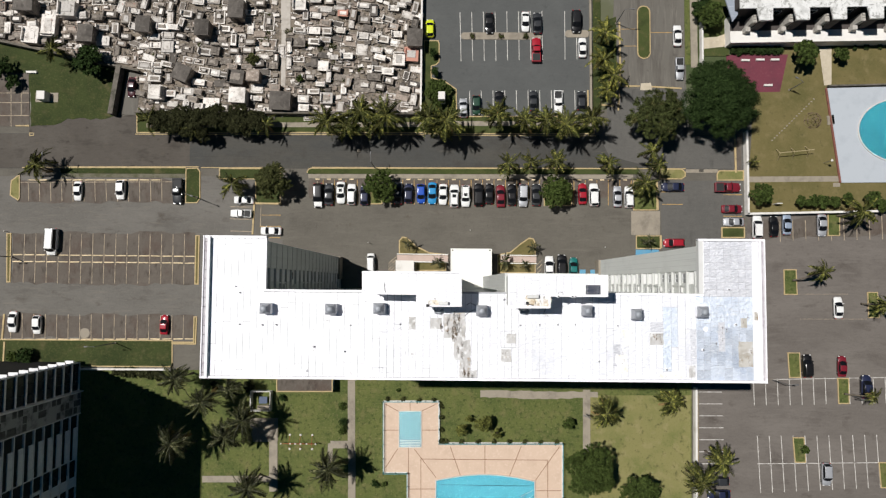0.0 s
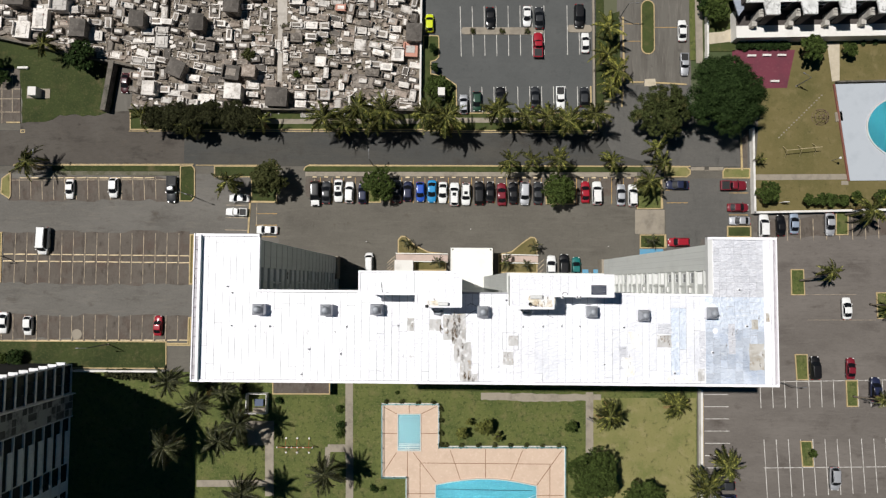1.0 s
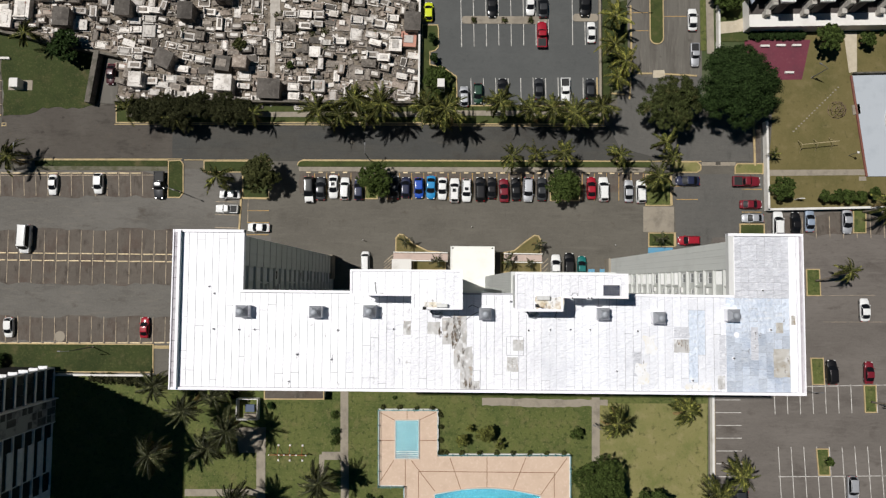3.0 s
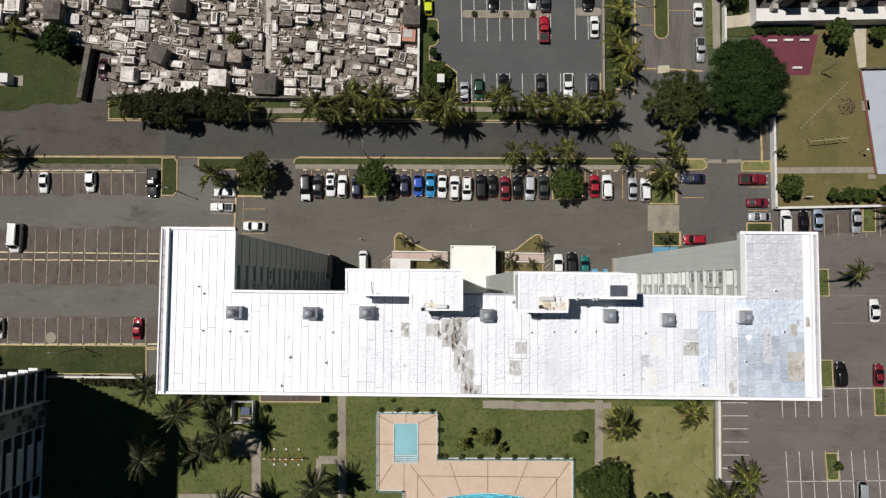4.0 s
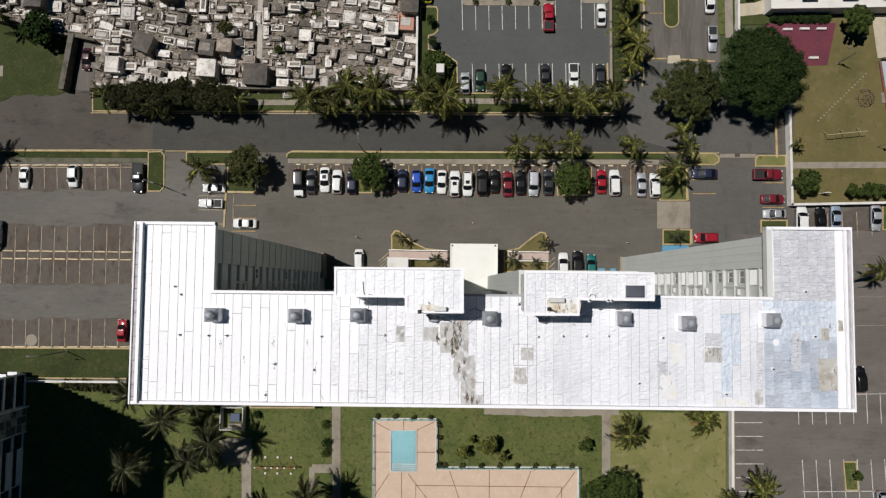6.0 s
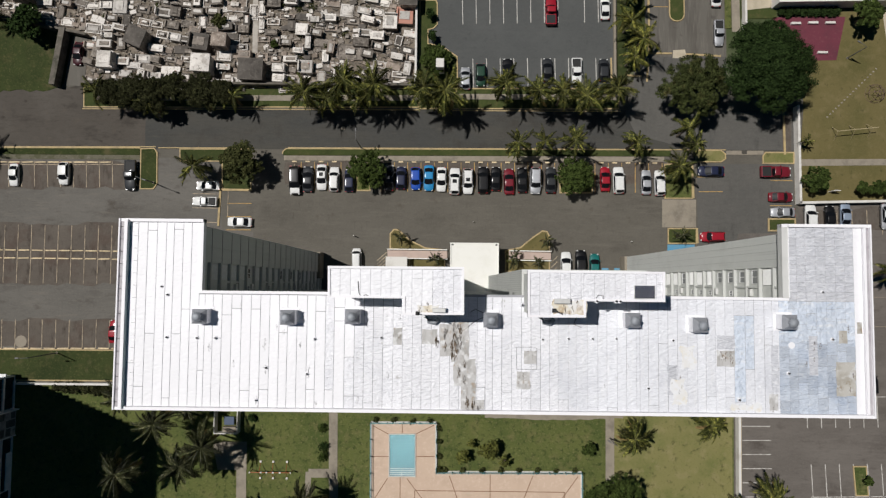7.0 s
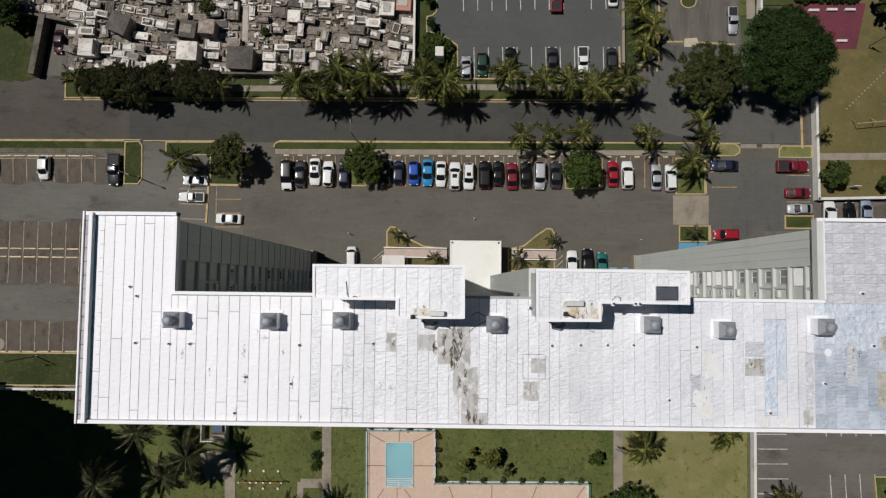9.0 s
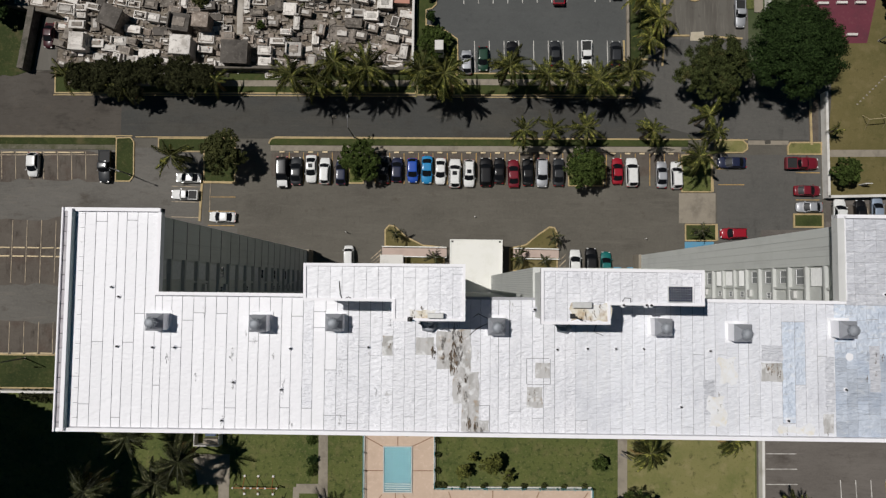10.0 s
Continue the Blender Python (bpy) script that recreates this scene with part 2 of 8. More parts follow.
GRASS_DRY = layered("lawn_dry", (0.195, 0.182, 0.07), [
    ((0.125, 0.138, 0.042), 0.16, 0.46, 0.2, 0.85, ONE), ((0.28, 0.235, 0.12), 0.5, 0.52, 0.2, 0.6, ONE),
    ((0.07, 0.068, 0.024), 0.75, 0.57, 0.1, 0.75, ONE), ((0.2, 0.178, 0.078), 2.2, 0.54, 0.14, 0.55, ONE), ((0.07, 0.072, 0.024), 3.0, 0.58, 0.1, 0.5, ONE), ((0.2, 0.18, 0.08), 6.0, 0.52, 0.2, 0.4, ONE)], bump=0.5, bump_scale=6.0, rough=0.95)
GRASS_DEEP = layered("lawn_watered", (0.05, 0.064, 0.018), [
    ((0.028, 0.04, 0.011), 0.3, 0.46, 0.2, 0.8, ONE), ((0.1, 0.09, 0.036), 0.9, 0.52, 0.2, 0.65, ONE),
    ((0.11, 0.098, 0.042), 4.0, 0.54, 0.2, 0.5, ONE)], bump=0.5, bump_scale=6.0, rough=0.95)
EARTH = layered("graveyard_ground", (0.185, 0.155, 0.12), [
    ((0.07, 0.057, 0.044), 0.7, 0.46, 0.2, 0.85, ONE), ((0.32, 0.275, 0.23), 1.2, 0.53, 0.14, 0.8, ONE),
    ((0.06, 0.06, 0.028), 0.35, 0.6, 0.1, 0.7, ONE), ((0.055, 0.045, 0.035), 2.2, 0.55, 0.1, 0.75, ONE), ((0.3, 0.265, 0.225), 3.6, 0.57, 0.1, 0.6, ONE)], bump=0.4, bump_scale=3.0)
LAND = layered("far_land", (0.1, 0.105, 0.06), [
    ((0.2, 0.19, 0.17), 0.012, 0.48, 0.1, 0.8, ONE), ((0.05, 0.07, 0.025), 0.03, 0.5, 0.1, 0.9, ONE)])
YELLOW = layered("kerb_yellow", (0.43, 0.325, 0.165), [((0.28, 0.22, 0.13), 0.8, 0.48, 0.16, 0.8, ONE), ((0.55, 0.42, 0.21), 3.0, 0.5, 0.2, 0.5, ONE)], rough=0.7)
LINE_WHITE = layered("line_white", (0.56, 0.54, 0.5), [((0.2, 0.18, 0.16), 1.1, 0.46, 0.2, 0.8, ONE)], rough=0.7)
LINE_FADED = layered("line_faded", (0.4, 0.325, 0.23), [((0.13, 0.115, 0.095), 0.9, 0.44, 0.2, 0.85, ONE)], rough=0.75)
LINE_ORANGE = layered("line_orange", (0.44, 0.28, 0.1), [((0.16, 0.13, 0.09), 0.9, 0.46, 0.2, 0.8, ONE)], rough=0.75)
STOP = layered("wheel_stop_paint", (0.66, 0.53, 0.33), [((0.3, 0.24, 0.17), 1.6, 0.5, 0.2, 0.7, ONE)], rough=0.7, vary=0.2)
WHITE_WALL = layered("painted_wall", (0.66, 0.64, 0.6), [((0.42, 0.39, 0.34), 0.5, 0.5, 0.2, 0.6, ONE), ((0.24, 0.22, 0.2), 2.4, 0.62, 0.12, 0.5, (1, 1, 0.3))], rough=0.8)
BLUE_PAINT = layered("blue_paint", (0.1, 0.28, 0.42), [((0.18, 0.28, 0.33), 1.0, 0.5, 0.2, 0.7, ONE)], rough=0.7)
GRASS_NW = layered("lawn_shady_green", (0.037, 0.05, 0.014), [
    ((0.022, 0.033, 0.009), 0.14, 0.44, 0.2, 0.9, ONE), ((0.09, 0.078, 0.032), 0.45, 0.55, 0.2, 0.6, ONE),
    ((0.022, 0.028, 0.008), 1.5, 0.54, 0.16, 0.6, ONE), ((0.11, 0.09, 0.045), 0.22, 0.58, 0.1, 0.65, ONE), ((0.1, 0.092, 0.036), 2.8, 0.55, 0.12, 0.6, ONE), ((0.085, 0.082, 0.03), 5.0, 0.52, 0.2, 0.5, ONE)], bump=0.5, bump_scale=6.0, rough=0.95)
ASPHALT_STREET = layered("asphalt_pale", (0.124, 0.115, 0.0989), [
    ((0.072, 0.064, 0.054), 0.2, 0.46, 0.2, 0.8, (2.2, 0.25, 1)), ((0.195, 0.178, 0.153), 0.7, 0.52, 0.2, 0.6, (3, 0.3, 1)), ((0.0573, 0.0509, 0.0438), 0.5, 0.62, 0.1, 0.6, ONE),
    ((0.172, 0.157, 0.136), 9.0, 0.5, 0.3, 0.3, ONE)], bump=0.12)
ASPHALT_LOT = layered("asphalt_lot", (0.116, 0.109, 0.0965), [
    ((0.148, 0.139, 0.124), 0.08, 0.43, 0.2, 0.8, (0.6, 1.3, 1)), ((0.074, 0.067, 0.058), 0.13, 0.54, 0.14, 0.75, (0.8, 1.6, 1)), ((0.05665, 0.045, 0.0343), 0.3, 0.58, 0.12, 0.6, (0.7, 1.3, 1)),
    ((0.17, 0.153, 0.1294), 0.6, 0.54, 0.16, 0.55, (0.3, 2.2, 1)), *grain((0.1215, 0.109, 0.09212), 0.55, 1.5)], bump=0.14)
ASPHALT_EAST = layered("asphalt_east_lot", (0.125, 0.1105, 0.097), [
    ((0.16, 0.1425, 0.126), 0.08, 0.43, 0.2, 0.8, (0.6, 1.3, 1)), ((0.088, 0.076, 0.066), 0.13, 0.54, 0.14, 0.75, (0.8, 1.6, 1)), ((0.06, 0.049, 0.04), 0.3, 0.58, 0.12, 0.6, (0.7, 1.3, 1)),
    ((0.17, 0.152, 0.135), 0.6, 0.54, 0.16, 0.55, (0.3, 2.2, 1)), *grain((0.12, 0.1065, 0.094), 0.6, 1.4)], bump=0.14)
ASPHALT_PATCH = layered("asphalt_patch_dark", (0.07, 0.063, 0.053), [((0.09, 0.082, 0.07), 0.5, 0.46, 0.2, 0.8, ONE), ((0.0955, 0.0851, 0.07), 6.0, 0.52, 0.2, 0.4, ONE)])
GRASS_OLIVE = layered("lawn_olive", (0.134, 0.111, 0.0438), [
    ((0.0907, 0.0833, 0.028), 0.16, 0.46, 0.2, 0.85, ONE), ((0.191, 0.153, 0.0744), 0.5, 0.52, 0.2, 0.6, ONE),
    ((0.0525, 0.0509, 0.0175), 1.3, 0.59, 0.12, 0.6, ONE), ((0.181, 0.153, 0.07), 6.0, 0.52, 0.2, 0.5, ONE)], bump=0.5, bump_scale=6.0, rough=0.95)



# ---- ground, roads, lawns ----
def strip(a, b, width, height=0.1):
    """The outline of a straight band between two points."""
    a, b = Vector(a), Vector(b)
    n = (b - a).normalized().orthogonal() * width / 2
    return [tuple(a - n), tuple(b - n), tuple(b + n), tuple(a + n)]



def ragged(poly, step=1.1, amp=0.28):
    """The outline with an uneven, worn edge."""
    r, out = random.Random(len(poly)), []
    for a, b in zip(poly, [*poly[1:], poly[0]]):
        a, b = Vector(a), Vector(b)
        n = max(1, int((b - a).length / step))
        side = (b - a).normalized().orthogonal()
        out += [tuple(a.lerp(b, i / n) + side * (r.uniform(-amp, amp) if i else 0)) for i in range(n)]
    return out


structure("ground", Geo().box(-1500, 1500, -1500, 1500, -0.6, -0.08), LAND, "flat coastal land of grass and built-up blocks", "ground")
structure("asphalt_sheet", Geo().prism(pairs(-112.40, 36.00, 108.94, 37.13, 105.57, -56.28, -107.48, -58.75), -0.3, 0.0), ASPHALT, "worn grey asphalt of the parking grounds", "asphalt")
structure("road", Geo().prism(pairs(-112.15, 31.05, 62.31, 31.53, 62.18, 24.42, -111.76, 23.62), -0.2, 0.02), ASPHALT_ROAD, "grey asphalt drive with faded patches", "road")
structure("old_drive", Geo().prism(ragged(pairs(-112.14, 30.99, -54.07, 31.19, -53.87, 24.02, -111.76, 23.67), 2.0, 0.06), -0.05, 0.024), ASPHALT_BROWN, "older brownish patched asphalt of the drive", "road")
structure("side_yard", Geo().prism(ragged(pairs(-88.02, 32.63, -79.95, 34.24, -69.45, 34.89, -65.29, 35.27, -65.15, 31.07, -87.94, 30.95), 1.0, 0.1), -0.05, 0.036), ASPHALT_BROWN, "brown stained asphalt by the graveyard gate", "asphalt")
structure("side_road", Geo().prism(pairs(35.10, 67.63, 49.87, 67.67, 49.83, 41.3, 34.2, 41.2), -0.2, 0.03), ASPHALT_STREET, "pale worn asphalt side street", "road")
structure("junction", Geo().prism(ragged(pairs(33.4, 41.2, 49.83, 41.3, 49.85, 31.45, 62.2, 31.5, 62.1, 24.5, 43.0, 24.45, 33.6, 27.2, 31.6, 31.2, 33.2, 33.0), 1.4, 0.06), -0.2, 0.027), ASPHALT_DRIVE, "grey asphalt of the street junction", "road")
structure("upper_parking_lot", Geo().prism(pairs(-5.55, 67.51, 30.81, 67.61, 29.94, 35.53, 2.32, 35.38, -0.33, 41.98, -5.07, 41.95), -0.2, 0.035), ASPHALT_NEW, "smooth dark grey parking lot", "parking lot")
structure("west_lot", Geo().prism(pairs(-111.67, 21.94, -40.08, 22.38, -39.78, 9.60, -34.12, 9.17, -33.68, -11.59, -109.90, -12.23), -0.2, 0.006), ASPHALT_LOT, "worn pale asphalt of the west lot", "parking lot")
structure("east_lot", Geo().prism(pairs(51.47, 9.65, 61.92, 9.72, 62.02, 15.23, 108.19, 16.24, 105.57, -56.28, 50.58, -56.91), -0.2, 0.006), ASPHALT_EAST, "worn pale asphalt of the east lot", "parking lot")

structure("east_drive", Geo().prism(ragged(pairs(44.3, 22.0, 61.3, 22.0, 61.4, 9.9, 51.4, 9.6, 50.5, 5.5, 44.4, 5.5), 1.2, 0.06), -0.1, 0.01), ASPHALT_DRIVE, "grey asphalt drive beside the tower", "road")
for name, poly in (
    ("parking_bays", pairs(-90.16, 21.36, -54.51, 21.57, -54.37, 16.83, -89.95, 16.60)),
    ("parking_bays", pairs(-90.63, 10.19, -52.30, 10.46, -52.23, -0.34, -90.16, -0.40)),
    ("parking_bays", pairs(-99.55, -6.79, -52.05, -6.64, -51.91, -11.51, -99.32, -11.67)),
    ("parking_bays", pairs(-28.71, 21.85, 38.54, 22.26, 38.51, 18.13, -28.64, 17.70)),
    ("parking_bays", pairs(63.16, 14.06, 105.85, 15.28, 105.72, 11.78, 63.08, 9.73)),
):
    structure(name, Geo().prism(ragged(poly, 1.6, 0.4), -0.1, 0.012), ASPHALT_STALL, "oil-stained asphalt under the parking bays", "parking bay")


def lawn(poly, mat, label, kerb=None, height=0.14, kerb_width=0.21):
    """A raised bed of grass, with a kerb where a colour is given."""
    if sum(a[0] * b[1] - b[0] * a[1] for a, b in zip(poly, [*poly[1:], poly[0]])) < 0:
        poly = poly[::-1]
    ob = structure("lawn", Geo().prism(inset_poly(poly, kerb_width * 0.8) if kerb else poly, -0.1, height), mat, label, "lawn")
    if kerb:
        part("kerb", ring_geo(poly, kerb_width, -0.1, height + 0.03), kerb, ob, "painted concrete kerb")
    return ob


def slab(name, poly, mat, label, category, height=0.1):
    return structure(name, Geo().prism(poly, -0.1, height), mat, label, category)


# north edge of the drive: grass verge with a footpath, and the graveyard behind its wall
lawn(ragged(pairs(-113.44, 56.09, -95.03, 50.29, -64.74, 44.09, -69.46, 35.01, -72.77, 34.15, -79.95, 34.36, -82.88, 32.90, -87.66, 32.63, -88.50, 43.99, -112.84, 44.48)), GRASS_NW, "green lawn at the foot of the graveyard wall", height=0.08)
slab("paved_yard", pairs(-101.98, 44.17, -88.50, 43.99, -88.02, 32.63, -101.43, 32.56), ASPHALT_STALL, "stained dark paving yard", "paving", 0.06)
structure("graveyard_ground", Geo().prism(pairs(-145.31, 79.56, -5.91, 79.86, -5.73, 35.82, -65.17, 35.52, -64.75, 44.34, -95.04, 50.53, -113.44, 56.09, -144.35, 64.62), -0.2, 0.1), EARTH, "bare stony ground between the graves", "ground")
lawn(pairs(-65.40, 35.15, -5.01, 35.23, -4.98, 31.64, -65.27, 31.31), GRASS_DEEP, "narrow grass verge along the drive", YELLOW)
lawn(pairs(0.67, 35.26, 30.65, 35.41, 30.63, 31.59, 0.69, 31.43), GRASS_DEEP, "narrow grass verge along the drive", YELLOW)
slab("footpath", strip((-63.18, 33.00), (-4.76, 33.43), 1.0), CONCRETE, "concrete footpath in the verge", "footpath", 0.18)
slab("footpath", strip((0.91, 33.70), (30.40, 33.74), 1.0), CONCRETE, "concrete footpath in the verge", "footpath", 0.18)
lawn(pairs(-5.16, 51.39, -2.06, 51.40, -1.82, 50.67, -1.79, 46.80, -2.50, 46.07, -3.45, 45.82, -3.43, 43.41, -0.93, 42.94, 1.81, 41.02, 1.97, 35.38, 0.69, 31.43, -4.98, 31.40), GRASS_DEEP, "planted bed between graveyard and parking lot", YELLOW)

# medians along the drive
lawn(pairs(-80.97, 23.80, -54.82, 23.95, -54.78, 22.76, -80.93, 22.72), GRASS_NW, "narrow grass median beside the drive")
slab("footpath", pairs(-80.92, 22.70, -54.78, 22.74, -54.76, 21.93, -80.89, 21.89), DIRTY_PATH, "dirty overgrown footpath in front of the bays", "footpath", 0.1)
slab("kerb", strip((-89.08, 23.87), (-54.70, 24.04), 0.2), YELLOW, "yellow painted kerb of the drive", "kerb", 0.17)
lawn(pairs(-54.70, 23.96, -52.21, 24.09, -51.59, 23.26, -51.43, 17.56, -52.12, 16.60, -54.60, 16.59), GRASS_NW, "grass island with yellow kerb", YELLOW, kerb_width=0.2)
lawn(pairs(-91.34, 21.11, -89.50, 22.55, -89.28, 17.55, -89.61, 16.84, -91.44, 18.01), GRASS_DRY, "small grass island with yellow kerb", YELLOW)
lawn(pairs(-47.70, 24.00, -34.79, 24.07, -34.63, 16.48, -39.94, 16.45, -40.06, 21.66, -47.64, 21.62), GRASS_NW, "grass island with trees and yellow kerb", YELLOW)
lawn(pairs(-28.28, 23.99, 39.73, 24.28, 39.72, 23.22, -28.26, 22.92), GRASS_DEEP, "long grass median beside the drive")
slab("kerb", strip((-28.28, 24.11), (39.73, 24.40), 0.22), YELLOW, "yellow painted kerb of the drive", "kerb", 0.17)
bend = [(-28.28 - 0.95 * math.sin(radians(a)), 23.16 + 0.95 * math.cos(radians(a))) for a in range(0, 91, 15)]
for a, b in zip(bend, bend[1:]):
    slab("kerb", strip(a, b, 0.22), YELLOW, "yellow painted kerb round the end of the median", "kerb", 0.17)
lawn([(-28.26, 22.92), *[(-28.28 - 0.84 * math.sin(radians(a)), 23.14 + 0.84 * math.cos(radians(a))) for a in range(0, 91, 15)], (-29.12, 22.92)], GRASS_DEEP, "rounded grass end of the median")
slab("footpath", pairs(-28.97, 22.86, 38.55, 23.15, 38.54, 22.26, -28.95, 21.97), CONCRETE, "concrete footpath in front of the bays", "footpath", 0.12)
lawn(pairs(-16.07, 20.98, -13.48, 21.00, -13.42, 16.62, -16.01, 16.60), GRASS, "tree island between parked cars", YELLOW)
lawn(pairs(20.03, 21.20, 25.89, 21.24, 25.87, 16.52, 20.02, 16.48), GRASS, "tree island between parked cars", YELLOW)
lawn(pairs(38.54, 21.91, 43.57, 21.94, 43.51, 15.69, 38.49, 15.66), GRASS, "palm island at the end of the bays", YELLOW)
slab("concrete_pad", pairs(38.14, 15.54, 44.09, 15.58, 44.04, 10.65, 38.10, 10.61), CONCRETE, "stained concrete pad", "paving", 0.06)
lawn(pairs(39.03, 10.50, 44.15, 10.54, 44.12, 7.73, 39.01, 7.69), GRASS_DEEP, "small planted island with yellow kerb", YELLOW)
slab("blue_bay", pairs(39.00, 7.58, 43.77, 7.61, 43.75, 5.28, 38.99, 5.24), BLUE_PAINT, "blue painted reserved bay", "parking bay", 0.03)
lawn(pairs(44.06, 24.43, 48.63, 24.45, 49.44, 23.75, 49.43, 22.80, 48.60, 22.21, 44.04, 22.18), GRASS_DRY, "grass median with yellow kerb", YELLOW)
lawn(pairs(56.34, 24.14, 61.48, 24.17, 61.44, 22.05, 55.84, 22.01, 55.86, 23.43), GRASS_DRY, "grass median with yellow kerb", YELLOW)
lawn(pairs(56.62, 12.38, 61.50, 12.41, 61.46, 10.07, 56.59, 10.04), GRASS_DEEP, "grass island with yellow kerb", YELLOW, kerb_width=0.26)
lawn(pairs(69.22, 3.72, 71.88, 3.74, 72.00, -1.48, 69.23, -1.50), GRASS, "grass island with yellow kerb", YELLOW, kerb_width=0.2)
lawn(pairs(86.19, -0.79, 88.38, -0.77, 88.57, -6.08, 86.28, -6.09), GRASS, "grass island with yellow kerb", YELLOW, kerb_width=0.2)
lawn(pairs(69.68, -13.24, 72.20, -13.22, 72.32, -18.36, 69.91, -18.38), GRASS, "grass island with yellow kerb", YELLOW, kerb_width=0.2)
lawn(pairs(79.65, -18.30, 82.05, -18.28, 82.03, -23.51, 79.75, -23.53), GRASS, "grass island with yellow kerb", YELLOW, kerb_width=0.2)
lawn(pairs(70.35, -30.30, 72.74, -30.28, 72.97, -35.35, 70.69, -35.37), GRASS, "grass island with yellow kerb", YELLOW, kerb_width=0.2)
lawn(pairs(87.52, -35.09, 90.02, -35.07, 90.32, -40.22, 87.83, -40.25), GRASS, "grass island with yellow kerb", YELLOW, kerb_width=0.2)
lawn(pairs(78.52, 15.57, 81.08, 15.59, 80.95, 10.67, 78.40, 10.66), GRASS, "grass island with yellow kerb", YELLOW, kerb_width=0.2)
lawn(rounded(39.65, 42.45, 47.6, 59.0, 1.35), GRASS_DEEP, "long rounded grass island with yellow kerb", YELLOW)
ix0, iy1 = 2.69, 53.12
ix1, iy0 = 19.58, 51.61
jx0, jy1 = 24.57, 53.69
jx1, jy0 = 29.54, 52.13
slab("lot_island", rounded(ix0, ix1, iy0, iy1, 0.6), CONCRETE, "concrete island between parking rows", "traffic island", 0.15)
slab("lot_island", rounded(jx0, jx1, jy0, jy1, 0.6), CONCRETE, "concrete island between parking rows", "traffic island", 0.15)

# strip between upper lot and side street
lawn(pairs(30.33, 67.61, 32.00, 67.62, 32.06, 36.14, 30.41, 36.13), GRASS_NW, "planting strip with palms", height=0.12)
lawn(pairs(31.93, 55.42, 35.26, 56.64, 35.40, 41.19, 32.31, 37.93), GRASS_NW, "planting strip with palms", height=0.1)
lawn(pairs(49.63, 67.67, 50.70, 67.67, 50.78, 46.43, 49.60, 46.42), GRASS, "grass verge of the side street", height=0.1)
slab("footpath", pairs(50.70, 67.67, 52.13, 67.68, 52.31, 45.83, 50.89, 45.82), CONCRETE, "concrete footpath", "footpath", 0.1)

# west lawn and the garden south of the tower
lawn(pairs(-99.31, -11.91, -56.35, -11.78, -56.18, -17.32, -99.04, -17.47), GRASS_NW, "lawn strip beside the parking bays", YELLOW)
lawn(pairs(-127.24, -18.53, 50.19, -16.96, 49.47, -72.33, -123.93, -74.53), GRASS, "garden lawn with dry patches", height=0.05)
lawn(pairs(29.21, -22.29, 49.90, -22.10, 49.39, -61.35, 29.03, -61.59), GRASS_DRY, "dry garden lawn", height=0.056)
lawn(pairs(-32.76, -33.70, -26.29, -33.64, -21.66, -34.16, -21.30, -56.64, -32.28, -56.76), GRASS, "greener patch of lawn", height=0.056)
path_top = 0.085
for a, b, w in (((-19.35, -19.07), (-19.12, -34.47), 1.5), ((28.75, -21.15), (28.70, -34.22), 1.5), ((-23.42, -32.70), (-18.91, -32.65), 1.5), ((-23.42, -32.47), (-23.56, -38.14), 1.0),
                ((-19.01, -34.13), (-18.78, -56.61), 1.5), ((-35.21, -27.46), (-34.89, -42.21), 1.7), ((-49.49, -39.88), (-34.25, -39.72), 1.3)):
    path_top += 0.006
    slab("garden_path", strip(a, b, w), CONCRETE, "narrow concrete garden path", "path", path_top)
slab("garden_path", ragged(pairs(7.07, -21.47, 31.05, -21.59, 31.05, -22.7, 19.76, -23.1, 7.08, -22.9), 0.9, 0.12), CONCRETE, "stained concrete walk along the tower", "path", 0.085)
slab("garden_path", pairs(-40.31, -27.51, -34.28, -27.45, -34.18, -32.24, -39.27, -32.29), CONCRETE, "concrete pad among palms", "path", 0.085)

# north-east grounds
lawn(pairs(52.72, 67.68, 63.89, 67.71, 63.24, 31.53, 61.79, 15.23, 105.88, 16.22, 107.69, 67.84, 52.72, 67.68) [:-1], GRASS_OLIVE, "dry lawn of the neighbouring estate", height=0.08)
lawn(pairs(52.72, 67.68, 59.14, 67.70, 58.83, 48.27, 52.46, 48.24), GRASS_DEEP, "shady lawn", height=0.1)
COURT = layered("court_maroon", (0.14, 0.034, 0.05), [((0.095, 0.03, 0.042), 0.3, 0.48, 0.2, 0.7, ONE), ((0.19, 0.075, 0.08), 2.0, 0.55, 0.2, 0.5, ONE)], rough=0.8)
slab("court", pairs(58.24, 48.51, 71.09, 48.68, 69.28, 40.75, 58.70, 40.46), COURT, "maroon painted game court", "court", 0.1)
for x, y in (pairs(62.11, 47.32, 65.18, 47.45, 68.24, 47.47, 66.72, 42.05)):
    slab("bench", [(x - 0.85, y - 0.2), (x + 0.85, y - 0.2), (x + 0.85, y + 0.2), (x - 0.85, y + 0.2)], WHITE_WALL, "white concrete bench on the court", "bench", 0.5)
slab("footpath", pairs(52.63, 52.10, 56.30, 52.36, 58.91, 53.34, 59.10, 50.44, 52.71, 49.69), CREAM_PATH, "pale cream concrete path", "footpath", 0.13)
slab("footpath", pairs(77.60, 50.16, 80.18, 50.17, 79.99, 42.36, 78.46, 42.11), CREAM_PATH, "pale cream concrete path", "footpath", 0.13)
slab("footpath", pairs(62.15, 22.88, 106.13, 23.38, 106.09, 22.32, 62.13, 21.70), CONCRETE, "concrete footpath", "footpath", 0.13)
